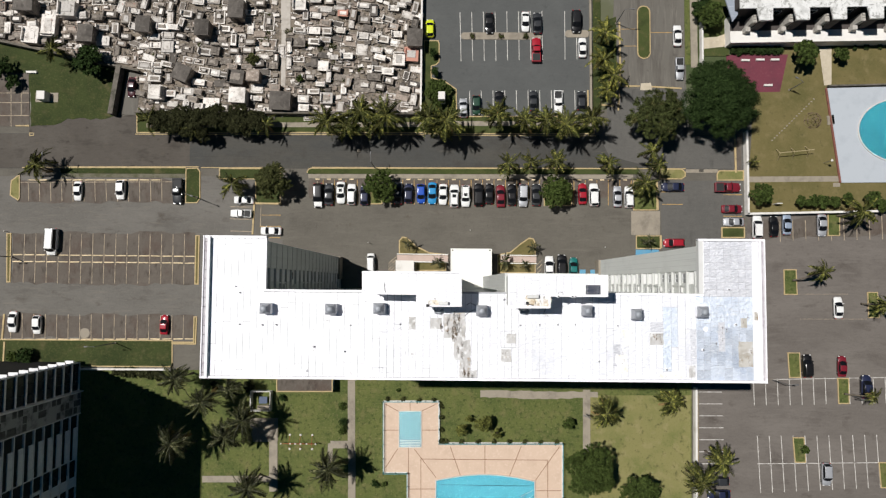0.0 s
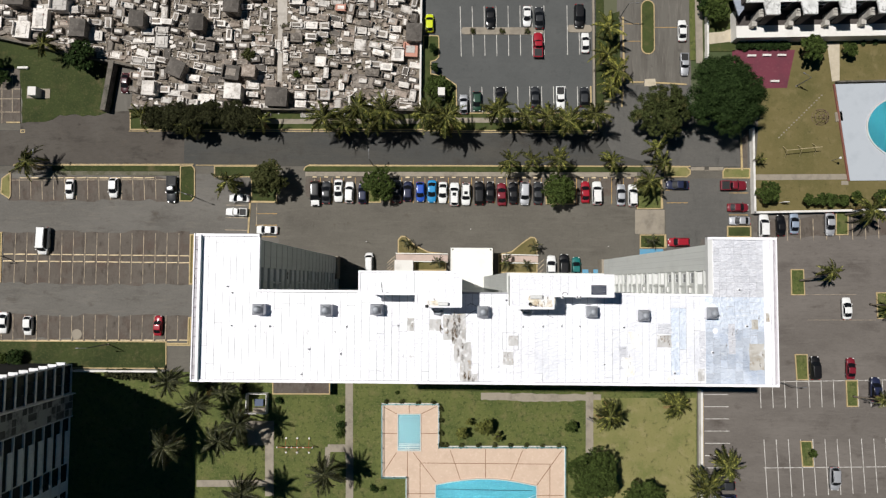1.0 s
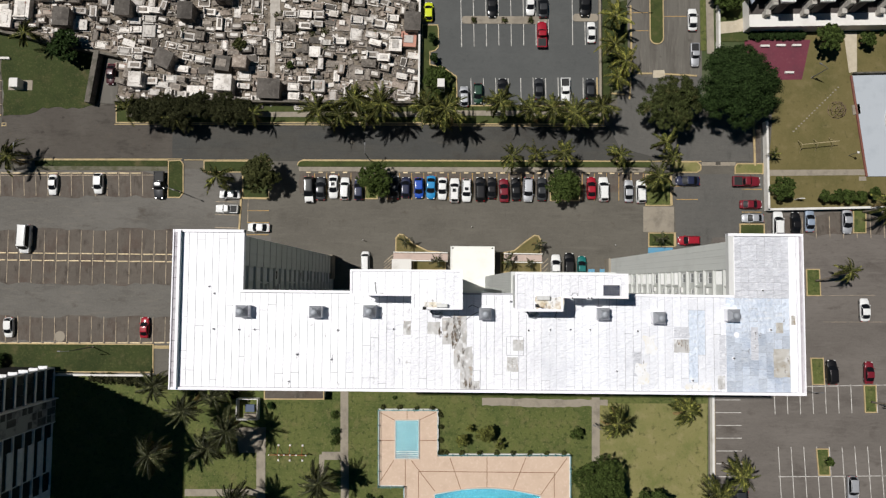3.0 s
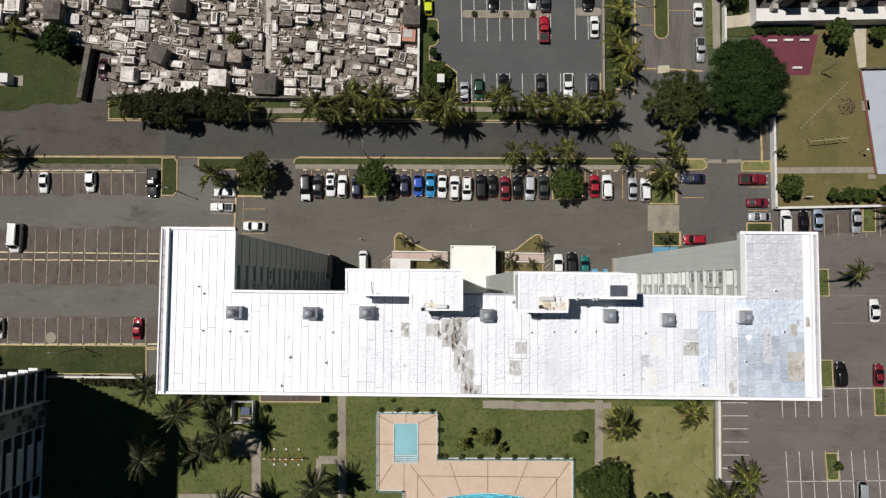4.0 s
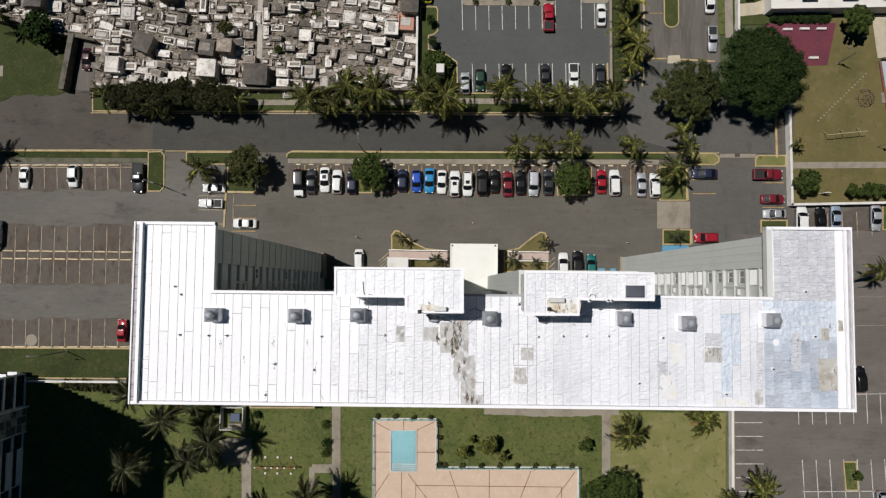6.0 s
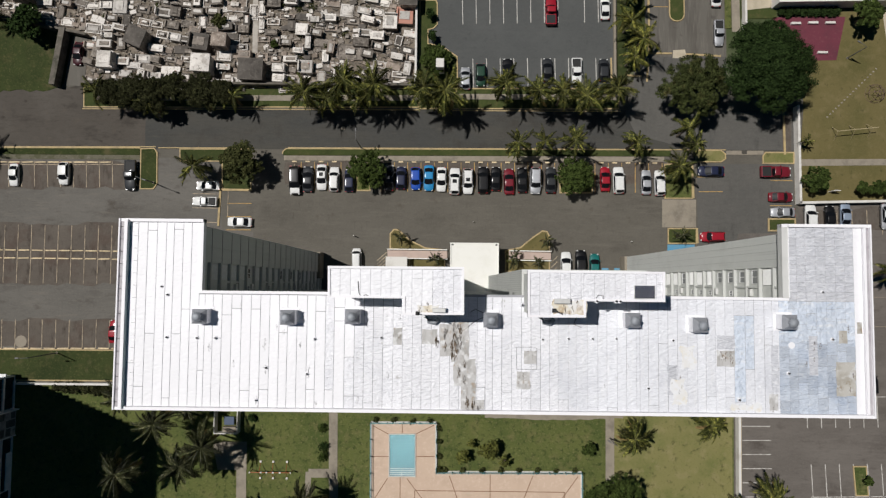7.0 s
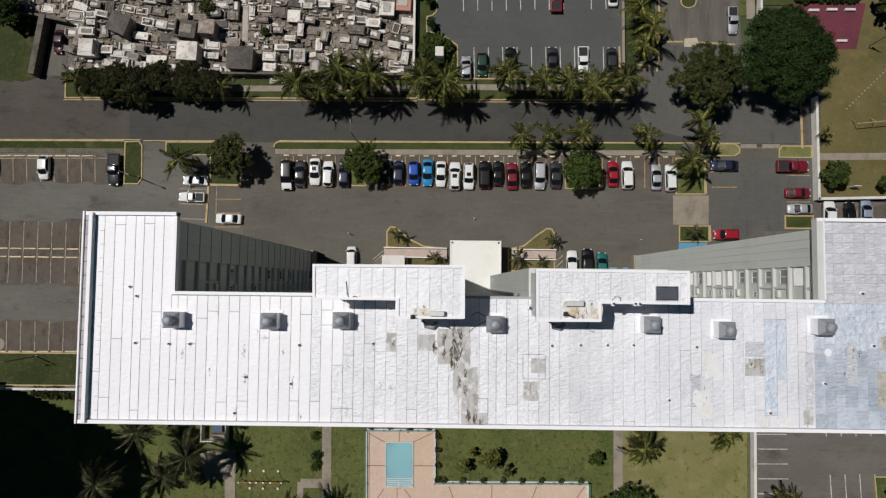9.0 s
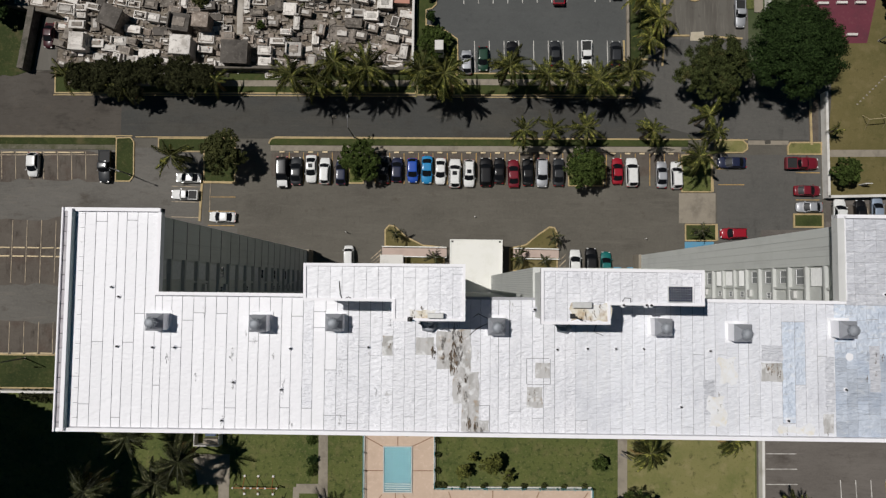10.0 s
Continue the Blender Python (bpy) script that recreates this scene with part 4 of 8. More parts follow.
def wing_windows(x, sgn):
    """Ledges, windows, shutters and cooling units in the recess of a wing. sgn: which way its wall looks."""
    back = x - sgn * SET
    ledge = Geo().box(min(back, x + sgn * 0.06), max(back, x + sgn * 0.06), YF, YW - 0.01, -0.14, 0.14).mesh("ledge", TOWER_TRIM)
    fin = Geo().box(min(back, x), max(back, x), -0.09, 0.09, 0.14, STOREY - 0.14).mesh("fin", TOWER_PAINT)

    def window_mesh(y0, y1, z0, z1):
        frame_geo, pane = Geo(), Geo()
        a, b = back + sgn * 0.01, back + sgn * 0.09
        lo, hi = min(a, b), max(a, b)
        for p in ((y0, y0 + 0.07, z0, z1), (y1 - 0.07, y1, z0, z1), (y0, y1, z0, z0 + 0.07), (y0, y1, z1 - 0.07, z1), ((y0 + y1) / 2 - 0.03, (y0 + y1) / 2 + 0.03, z0, z1)):
            frame_geo.box(lo, hi, *p)
        m = back + sgn * 0.04
        pane.box(min(back, m), max(back, m), y0 + 0.05, y1 - 0.05, z0 + 0.05, z1 - 0.05)
        return frame_geo.mesh("window_frame", FRAME), pane.mesh("pane", GLASS if sgn > 0 and z0 != 0.95 else LOUVRE_GLASS)

    large, small, pale = window_mesh(0.7, 1.9, 1.0, 2.2), window_mesh(-0.7, -0.1, 1.2, 2.0), window_mesh(0.6, 2.0, 0.95, 2.3)
    a, b = back + sgn * 0.05, back + sgn * 0.16
    teeth = [(back, 0.72), (back, 2.32)]
    for i in range(6, -1, -1):
        teeth += [(a, 0.72 + i * 0.23 + 0.2), (b, 0.72 + i * 0.23)]
    louvre = Geo().loft([[(x0, y, z0) for x0, z0 in (teeth if sgn < 0 else teeth[::-1])] for y in (2.0, 0.5)]).mesh("shutter", SHUTTER)
    awning = Geo().loft([[(back, 0.45, 2.4), (back, 2.05, 2.4), (back, 2.05, 2.34), (back, 0.45, 2.34)],
                         [(x + sgn * 0.2, 0.45, 1.75), (x + sgn * 0.2, 2.05, 1.75), (x + sgn * 0.2, 2.05, 1.69), (x + sgn * 0.2, 0.45, 1.69)]]).mesh("awning", SHUTTER)
    unit = Geo().box(min(back, back + sgn * 0.3), max(back, back + sgn * 0.3), -0.6, 0.1, 0.5, 0.95, bevel=0.03).mesh("cooling_unit", METAL_LIGHT)
    rng = random.Random(5 if sgn > 0 else 9)
    for f in range(FLOORS):
        z = Matrix.Translation((0, 0, f * STOREY + 0.2))
        part("ledge", ledge, None, tower, at=z)
        if rng.random() < 0.4:
            part("fin", fin, None, tower, at=z @ Matrix.Translation((0, 0.3, 0)))
        for frame_mesh, pane in (large, small) if rng.random() < 0.22 else (pale if f % 5 in (0, 2, 3) else large,):
            w = part("window", frame_mesh, None, tower, at=z)
            part("pane", pane, None, w)
        kind = rng.random()
        if kind < 0.45:
            part("shutter", louvre, None, tower, "white louvred shutter", at=z)
        elif kind < 0.6:
            part("awning", awning, None, tower, "white window awning", at=z)
        if rng.random() < 0.14:
            part("cooling_unit", unit, None, tower, "window cooling unit", at=z)


wing_windows(WX1, 1)
wing_windows(EX0, -1)

# roof slab, rims and the membrane sheets
RX0, RX1, RY0, RY1, RIW, RIE, RIN = -29.2, 38.3, -11.15, 5.98, -21.58, 30.4, -0.5
roof_outline = [(RX0, RY0), (RX1, RY0), (RX1, RY1), (RIE, RY1), (RIE, RIN - 0.15), (RIW, RIN), (RIW, RY1), (RX0, RY1)]
roof = part("roof", Geo().prism(inset_poly(roof_outline, 0.03), DECK - 0.45, DECK), [SEAM], tower, "white membrane roof")


def rim(a, b, width, height, mat=RIM):
    part("parapet", Geo().prism(strip(a, b, width), DECK - 0.5, DECK + height, bevel=0.02), mat, tower, "white roof parapet")


rim((RX0 + 0.06, RY0), (RX0 + 0.06, RY1), 0.12, 0.42)
rim((RX0 + 0.35, RY0 + 0.1), (RX0 + 0.35, RY1 - 0.1), 0.46, 0.26, LEDGE)
rim((RX0 + 0.73, RY0 + 0.1), (RX0 + 0.73, RY1 - 0.1), 0.3, 0.55)
# thin sheet whose colour darkens the parapet's inner face as shade
part("flashing", Geo().box(RX0 + 0.882, RX0 + 0.9, RY0 + 0.3, RY1 - 0.3, DECK - 0.05, DECK + 0.5), INNER_SHADE, tower, "teal-grey sheet colouring the inner parapet face as shade")
rim((RX1 - 0.06, RY0), (RX1 - 0.06, RY1), 0.12, 0.4)
rim((RX1 - 0.28, RY0 + 0.3), (RX1 - 0.28, RY1 - 0.3), 0.34, 0.16, LEDGE)
rim((RX1 - 0.56, RY0 + 0.3), (RX1 - 0.56, RY1 - 0.3), 0.22, 0.3)
rim((RX0, RY0 + 0.14), (RX1, RY0 + 0.14), 0.28, 0.3)
rim((RX0, RY1 - 0.14), (RIW, RY1 - 0.14), 0.28, 0.3)
rim((RIE, RY1 - 0.14), (RX1, RY1 - 0.14), 0.28, 0.3)
rim((RIW - 0.14, RIN), (RIW - 0.14, RY1), 0.28, 0.12)
rim((RIE + 0.3, RIN - 0.15), (RIE + 0.3, RY1), 0.6, 0.25, CAP)
rim((RIE + 0.57, RIN - 0.1), (RIE + 0.57, RY1 - 0.1), 0.06, 0.3)
rim((RIW - 0.28, RIN - 0.1), (-9.4, RIN - 0.12), 0.26, 0.22)
rim((18.5, RIN - 0.2), (RIE + 0.6, RIN - 0.25), 0.26, 0.22)
for i in range(15):
    y = RY0 + 0.7 + i * 1.12
    part("clamp", Geo().box(RX0 + 0.13, RX0 + 0.57, y - 0.025, y + 0.025, DECK + 0.24, DECK + 0.29), BLACK, tower)
    part("clamp", Geo().box(RX0 + 1.3, RX0 + 1.62, y + 0.3, y + 0.33, DECK, DECK + 0.05), SEAM, tower)


def sheet(x0, x1, y0, y1, mat, z=DECK, gap=0.02):
    """One strip of membrane, slightly proud of the seams."""
    part("membrane_sheet", Geo().box(x0 + gap, x1 - gap, y0 + gap, y1 - gap, z - 0.02, z + random.uniform(0.02, 0.035), bevel=0.008), mat, roof)


rng = random.Random(21)
STRIP_A, STRIP_M, STRIP_B, STRIP_TOP, STRIP_LOW, STRIP_END = 26.13, 27.11, 27.91, -2.25, -7.01, -9.89
BLUE_X, BLUE_TOP, NE_FOOT = 30.12, -4.43, -0.93
SEAMS = [-28.32, -27.55, -26.69, -25.82, -24.98, -24.28, -23.44, -22.66, -21.86, -21.31, -20.57, -19.75, -18.88, -17.99, -17.12, -16.27, -15.43, -14.58, -13.81, -12.95, -12.05, -11.29, -10.39, -9.6,
         -8.66, -7.78, -6.92, -6.08, -5.21, -4.31, -3.44, -2.57, -1.75, -0.85, -0.1, 0.78, 1.61, 2.47, 3.24, 3.97, 4.61, 5.44, 6.33, 7.19, 8.04, 8.9, 9.69, 10.47, 11.37, 12.08, 13.11, 14.0, 14.82, 15.72,
         16.56, 17.43, 17.73, 18.5, 19.39, 20.25, 21.1, 21.98, 22.85, 23.62, 24.47, 25.32, 26.13, 27.11, 27.91, 28.81, 29.52, 30.12, 31.0, 31.78, 32.59, 33.48, 34.36, 35.23, 36.06, 36.85, 37.6]
LAPS = pairs(-27.8, -7.02, -27.07, -9.11, -26.43, -4.37, -24.55, -10.1, -23.98, -4.39, -21.6, -7.63, -20.3, -4.73, -17.54, -9.37, -15.81, -9.27, -14.3, -4.19, -11.66, -9.21, -9.97, -9.23, -8.26, -6.31,
             -8.19, -9.76, -7.41, -5.48, -7.33, -9.75, -6.45, -10.34, -5.69, -4.56, -4.82, -5.2, -3.05, -4.66, -2.16, -9.77, -1.32, -4.38, 5.87, -9.29, 7.59, -9.77, 10.88, -9.86, 13.53, -10.46)
LAPS += pairs(15.24, -10.48, 18.91, -10.26, 19.82, -4.82, 24.02, -9.43, 25.68, -9.5, 29.22, -4.83, -23.28, -2.17, -18.42, -2.07, -16.72, -2.1, -10.87, -2.25, -9.13, -1.88, -9.11, -3.09,
              -19.24, -2.65, -26.59, 4.93, -24.21, 5.04)
for x, right in zip(SEAMS, SEAMS[1:]):
    middle, low = (x + right) / 2, RY0 + 0.3
    top = RY1 - 0.28 if right < RIW - 0.1 else RIN - 0.3
    if x > RIE:
        top = RY1 - 0.3 if x > 36.5 else NE_FOOT
    bounds = [low, top]
    if STRIP_A < middle < STRIP_B:
        bounds = [low, STRIP_END if middle < STRIP_M else STRIP_LOW, STRIP_TOP, top]
    elif BLUE_X < middle < 36.8:
        bounds = [low, BLUE_TOP + rng.uniform(-0.3, 0.3), top]
        lap = low + rng.uniform(0.8, 1.8)
        while lap < top - 0.6:
            bounds.append(lap)
            lap += rng.uniform(0.9, 1.9)
    bounds += [b for a, b in LAPS if x < a < right]
    bounds.sort()
    for y0, y1 in zip(bounds, bounds[1:]):
        half = (y0 + y1) / 2
        if STRIP_A < middle < STRIP_B and (STRIP_END if middle < STRIP_M else STRIP_LOW) - 0.1 < half < STRIP_TOP:
            mat = MEMBRANE_PALE_BLUE
        elif middle > 36.8:
            mat = MEMBRANE
        elif middle > BLUE_X:
            mat = MEMBRANE_BLUE if half < BLUE_TOP else MEMBRANE_PALE_BLUE
        elif middle < -9 + rng.uniform(-2, 2):
            mat = MEMBRANE
        else:
            mat = MEMBRANE_GREY if middle > 9 + rng.uniform(-3, 6) else MEMBRANE_ROUGH
        sheet(x, right, y0, y1, mat, gap=0.024 if middle < -5 else rng.uniform(0.006, 0.026) if middle < BLUE_X else rng.uniform(0.004, 0.014))
NE_EDGES = [RIE + 0.62, 31.78, 32.59, 33.48, 34.36, 35.23, 36.06, 36.85]
NE_ROWS = [RY1 - 0.3, 4.76, 4.01, 3.13, 2.33, 1.45, 0.74, -0.1, NE_FOOT]
for y1, y0 in zip(NE_ROWS, NE_ROWS[1:]):
    for a, b in zip(NE_EDGES, NE_EDGES[1:]):
        sheet(a, b, y0, y1, MEMBRANE_CRINKLED, gap=rng.uniform(0.004, 0.016))


def patch(poly, mat, z=DECK + 0.045, label="weathered roof patch"):
    part("roof_patch", Geo().prism(poly, z - 0.02, z), mat, tower, label)


def scrap(x, y, size, seed, mat, z=DECK + 0.056, label="dark weathered flake on the roof", bits=13):
    """A scatter of small ragged flakes."""
    r, g = random.Random(seed), Geo()
    for b in range(bits):
        a, q, n = r.uniform(0, math.tau), size * 0.85 * r.random() ** 0.6 * (b > 0), r.randint(6, 9)
        cx, cy, k = x + q * math.cos(a) * 0.6, y + q * math.sin(a) * 1.9, size * (0.05 + 0.3 * r.random() ** 2.2)
        lean, thin = r.uniform(-0.2, 0.2), r.uniform(0.25, 0.6)
        ring = [(k * r.uniform(0.4, 1.0) * math.cos(math.tau * i / n) * thin, k * r.uniform(0.4, 1.0) * math.sin(math.tau * i / n) * 1.7) for i in range(n)]
        g.prism([(cx + u * math.cos(lean) - v * math.sin(lean), cy + u * math.sin(lean) + v * math.cos(lean)) for u, v in ring], z - 0.03, z + 0.003 * b)
    tagged(part("roof_stain", g, mat, tower, label), kind="stuff")


TANNED = layered("roof_patch_tanned", (0.5, 0.48, 0.44), [((0.36, 0.33, 0.28), 0.8, 0.46, 0.15, 0.8, ONE), ((0.62, 0.62, 0.62), 1.5, 0.53, 0.1, 0.8, ONE), ((0.26, 0.2, 0.13), 1.4, 0.58, 0.08, 0.75, ONE)], bump=0.5, bump_scale=3.0)
GREYED = layered("roof_patch_greyed", (0.53, 0.52, 0.51), [((0.38, 0.37, 0.35), 0.8, 0.46, 0.15, 0.8, (2.0, 0.6, 1)), ((0.3, 0.27, 0.24), 2.2, 0.56, 0.1, 0.6, (2.0, 0.5, 1)), ((0.76, 0.76, 0.76), 1.5, 0.53, 0.1, 0.8, ONE), ((0.36, 0.28, 0.2), 1.1, 0.58, 0.08, 0.75, ONE), ((0.16, 0.13, 0.1), 2.2, 0.64, 0.06, 0.7, ONE)], bump=0.5, bump_scale=3.0)
SOOT = layered("roof_soot_grey", (0.27, 0.255, 0.24), [((0.08, 0.075, 0.07), 1.8, 0.5, 0.12, 0.7, ONE), ((0.36, 0.34, 0.32), 2.5, 0.55, 0.12, 0.7, ONE)], bump=0.4)
FLAKE = layered("roof_flake_brown", (0.15, 0.112, 0.08), [((0.06, 0.05, 0.042), 1.8, 0.48, 0.12, 0.8, ONE), ((0.34, 0.27, 0.19), 2.5, 0.53, 0.12, 0.7, ONE)], bump=0.5)
for k, (a, b) in enumerate((((-0.12, -3.24), (1.12, -6.14)), ((0.96, -3.06), (2.50, -6.64)), ((1.16, -6.31), (3.12, -8.76)),
             ((1.79, -8.48), (3.18, -10.79)), ((3.17, -9.95), (3.91, -10.78)))):
    patch(ragged([a, (b[0], a[1]), b, (a[0], b[1])], 0.35, 0.07), GREYED, DECK + 0.041 + 0.003 * k, "grey water-stained roof patch")
for k, (px, py, size) in enumerate(((1.31, -3.36, 0.42), (1.18, -4.13, 0.3), (1.74, -3.82, 0.25), (1.58, -4.86, 0.45), (1.24, -5.76, 0.5), (0.98, -5.25, 0.3),
                                    (0.32, -4.27, 0.22), (0.38, -5.34, 0.2), (1.61, -7.59, 0.24), (2.13, -8.18, 0.22), (2.40, -10.21, 0.34), (2.88, -10.50, 0.26),
                                    (3.39, -10.70, 0.26), (2.12, -6.86, 0.2), (-0.36, -4.79, 0.28), (0.45, -3.84, 0.2))):
    scrap(px, py, size * 1.25, 70 + k, FLAKE if k % 3 else SOOT, bits=34)
for k, (a, b, mat) in enumerate((((-1.72, -3.74), (-0.32, -5.05), GREYED), ((-4.27, -3.64), (-3.47, -5.17), GREYED), ((6.76, -7.40), (7.97, -8.95), GREYED),
                  ((7.44, -5.56), (8.60, -6.74), GREYED), ((24.53, -5.35), (26.17, -6.77), GREYED), ((24.56, -4.03), (26.20, -5.24), MEMBRANE_CRINKLED),
                  ((20.16, -6.68), (21.03, -9.29), MEMBRANE_CRINKLED), ((29.18, -9.15), (29.95, -10.61), GREYED),
                  ((21.34, -4.96), (22.63, -6.99), YELLOWED), ((20.53, -7.86), (21.78, -10.21), YELLOWED), ((25.86, -9.99), (28.39, -10.71), YELLOWED))):
    patch(ragged([a, (b[0], a[1]), b, (a[0], b[1])], 0.3, 0.05 if mat is not YELLOWED else 0.22), mat, DECK + 0.04 + 0.001 * k)
for k, (px, py, size) in enumerate(((25.00, -5.77, 0.28), (25.38, -5.89, 0.3), (25.76, -5.76, 0.28), (25.88, -6.31, 0.26), (7.32, -7.90, 0.24), (6.98, -8.24, 0.2), (8.22, -6.10, 0.2),
                                    (21.30, -7.85, 0.14), (21.46, -8.53, 0.13), (21.20, -9.04, 0.14), (26.40, -10.40, 0.2), (29.45, -10.49, 0.14), (-3.70, -4.49, 0.2))):
    scrap(px, py, size, 120 + k, FLAKE)
for a, b in (((6.75, -5.26), (8.47, -5.24)), ((6.75, -5.26), (6.76, -7.18)), ((6.76, -7.23), (8.56, -7.20)), ((8.56, -5.29), (8.56, -7.20)),
             ((3.08, -8.85), (3.94, -8.83)), ((3.94, -8.83), (3.95, -10.78)), ((1.85, -10.85), (3.95, -10.82))):
    patch(strip(a, b, 0.05), SEAM, DECK + 0.048, "dark edge of a roof repair")
# east end: blistered brown stains and a pale round cover
for k, (px, py, size) in enumerate(((33.24, -4.61, 0.16), (33.74, -4.90, 0.2), (33.18, -5.16, 0.14), (32.47, -6.48, 0.16))):
    scrap(px, py, size, 150 + k, FLAKE)
patch([(31.21 + 0.3 * math.cos(math.tau * i / 16), -4.84 + 0.3 * math.sin(math.tau * i / 16)) for i in range(16)], MEMBRANE, DECK + 0.055, "pale round cover on the roof")
for k, (a, b, mat) in enumerate((((35.1, -6.27), (36.81, -9.27), TANNED), ((35.39, -3.5), (36.16, -4.64), TANNED), ((37.03, -2.74), (37.5, -3.75), TANNED), ((32.72, -3.99), (33.51, -7.48), MEMBRANE_CRINKLED), ((29.38, -4.86), (30.04, -9.0), MEMBRANE_CRINKLED))):
    patch(ragged([a, (b[0], a[1]), b, (a[0], b[1])], 0.3, 0.04), mat, DECK + 0.041 + 0.002 * k)
for k, (px, py, size) in enumerate(((33.17, -6.1, 0.14), (35.67, -4.05, 0.16), (36.23, -3.31, 0.2), (36.3, -8.8, 0.22), (36.6, -7.4, 0.16))):
    scrap(px, py, size, 152 + k, FLAKE)

# penthouses on the lift cores
PH = 59.3


def penthouse(poly, cuts, seed):
    wall_poly = inset_poly(poly, 0.25)
    ob = part("penthouse", Geo().prism(wall_poly, DECK - 0.1, PH - 0.35), TOWER_PAINT, tower, "machine room on the roof")
    part("penthouse_roof", Geo().prism(poly, PH - 0.35, PH - 0.02), SEAM_PALE, ob, "white membrane roof")
    r = random.Random(seed)
    for (x0, x1, y0, y1) in cuts:
        x = x0
        while x < x1 - 0.1:
            w = min(r.uniform(0.82, 0.88), x1 - x)
            cut = r.uniform(y0 + 0.6, y1 - 0.4) if r.random() < 0.25 else y1
            for a, b in ((y0, cut), (cut, y1))[: 1 if cut == y1 else 2]:
                part("membrane_sheet", Geo().box(x + 0.02, x + w - 0.02, a + 0.02, b - 0.02, PH - 0.05, PH + r.uniform(0.0, 0.015), bevel=0.006), MEMBRANE_SOFT if x < -1 else MEMBRANE_ROUGH, ob)
            x += w
    part("parapet", ring_geo(poly, 0.2, PH - 0.3, PH + 0.1), RIM, ob, "white roof rim")
    return ob


penthouse(pairs(-9.34, 1.72, 1.91, 1.74, 1.93, -2.20, -3.10, -2.24, -3.11, -0.90, -9.30, -0.89), [(-9.15, -3.2, -0.75, 1.5), (-3.2, 1.75, -2.05, 1.5)], 3)
penthouse(pairs(7.14, 1.53, 18.39, 1.49, 18.38, -0.99, 11.91, -0.98, 11.91, -2.31, 7.15, -2.35), [(7.3, 11.75, -2.2, 1.4), (11.75, 18.2, -0.9, 1.3)], 4)
for a, b in (((-1.96, -1.39), (-0.08, -2.11)), ((9.23, -0.84), (11.91, -2.09))):
    patch(ragged([a, (b[0], a[1]), b, (a[0], b[1])], 0.35, 0.16), RUST, PH + 0.03, "rust-stained patch on the machine room roof")
for k, (px, py, size) in enumerate(((-1.72, -1.74, 0.28), (-1.10, -1.62, 0.26), (0.27, -1.91, 0.2), (9.93, -1.92, 0.24), (10.20, -1.68, 0.3), (10.82, -1.60, 0.3), (11.18, -1.13, 0.2), (10.55, -1.99, 0.16))):
    scrap(px, py, size, 170 + k, FLAKE, PH + 0.04)


# ---- things on the roof ----
def roof_vent(seed):
    ob = thing("roof_vent", "grey metal roof ventilator with round cowl", "ventilator", group="roof ventilators")
    w = 0.62
    part("shaft", Geo().box(-w, w, -w, w, -0.35, 1.5), MEMBRANE, ob, "white shaft wrapped in membrane")
    part("skirt", Geo().box(-w - 0.22, w + 0.22, -w - 0.22, w + 0.22, 0.28, 0.37, bevel=0.02), MEMBRANE_SOFT, ob, "membrane skirt at the foot")
    part("hood", Geo().loft([[(-w - .03, -w - .03, 1.5), (w + .03, -w - .03, 1.5), (w + .03, w + .03, 1.5), (-w - .03, w + .03, 1.5)],
                             [(-w - .03, -w - .03, 1.58), (w + .03, -w - .03, 1.58), (w + .03, w + .03, 1.58), (-w - .03, w + .03, 1.58)],
                             [(-.27, -.27, 2.02), (.27, -.27, 2.02), (.27, .27, 2.02), (-.27, .27, 2.02)]]), METAL, ob)
    rings = []
    for r, z in ((0.3, 1.9), (0.34, 2.05), (0.44, 2.12), (0.46, 2.22), (0.4, 2.36), (0.26, 2.46), (0.08, 2.5)):
        rings.append([(r * (0.86, 1.0)[i % 2] * math.cos(math.tau * i / 28), r * (0.86, 1.0)[i % 2] * math.sin(math.tau * i / 28), z) for i in range(28)])
    part("cowl", Geo().loft(rings), COWL, ob, "round pleated metal cowl")
    for i in range(3):
        a = math.tau * i / 3
        part("strap", Geo().tube([(0.42 * math.cos(a), 0.42 * math.sin(a), 1.7), (0.47 * math.cos(a), 0.47 * math.sin(a), 2.25)], 0.025, 5), METAL, ob)
    return ob


vent = roof_vent(1)
vent_places = pairs(-21.31, -2.74, -13.54, -2.75, -7.81, -2.63, 4.37, -2.80, 16.79, -2.70, 22.67, -3.06, 30.43, -2.73)
vent.matrix_basis = pose(*vent_places[0], DECK - 0.3)
for p in vent_places[1:]:
    copy_thing(vent, pose(*p, DECK - 0.3))

pipe = thing("vent_pipe", "short dark vent pipe through the roof", "pipe", group="vent pipes on the roof")
part("tube", Geo().tube([(0, 0, 0), (0, 0, 0.26)], 0.075, 10), BLACK, pipe)
part("collar", Geo().tube([(0, 0, 0), (0, 0, 0.06), (0, 0, 0.1)], [0.2, 0.17, 0.09], 12), MEMBRANE_ROUGH, pipe)
pipe_places = pairs(-24.65, -4.69, -25.24, -0.15, -24.67, -0.89, -21.92, -4.73, -20.22, -4.72, -16.44, -10.20, -11.94, -7.82, -15.61, -7.31, -11.31, -4.71, -5.34, -4.53,
                    34.01, -0.10, 15.63, -4.42, 9.08, -4.55, 11.37, -4.46, 13.53, -4.44, 20.68, -4.52, 26.48, -9.69, 30.87, -7.31, 34.81, -4.27, 18.44, -8.76)
pipe.matrix_basis = pose(*pipe_places[0], DECK)
for p in pipe_places[1:]:
    copy_thing(pipe, pose(*p, DECK))
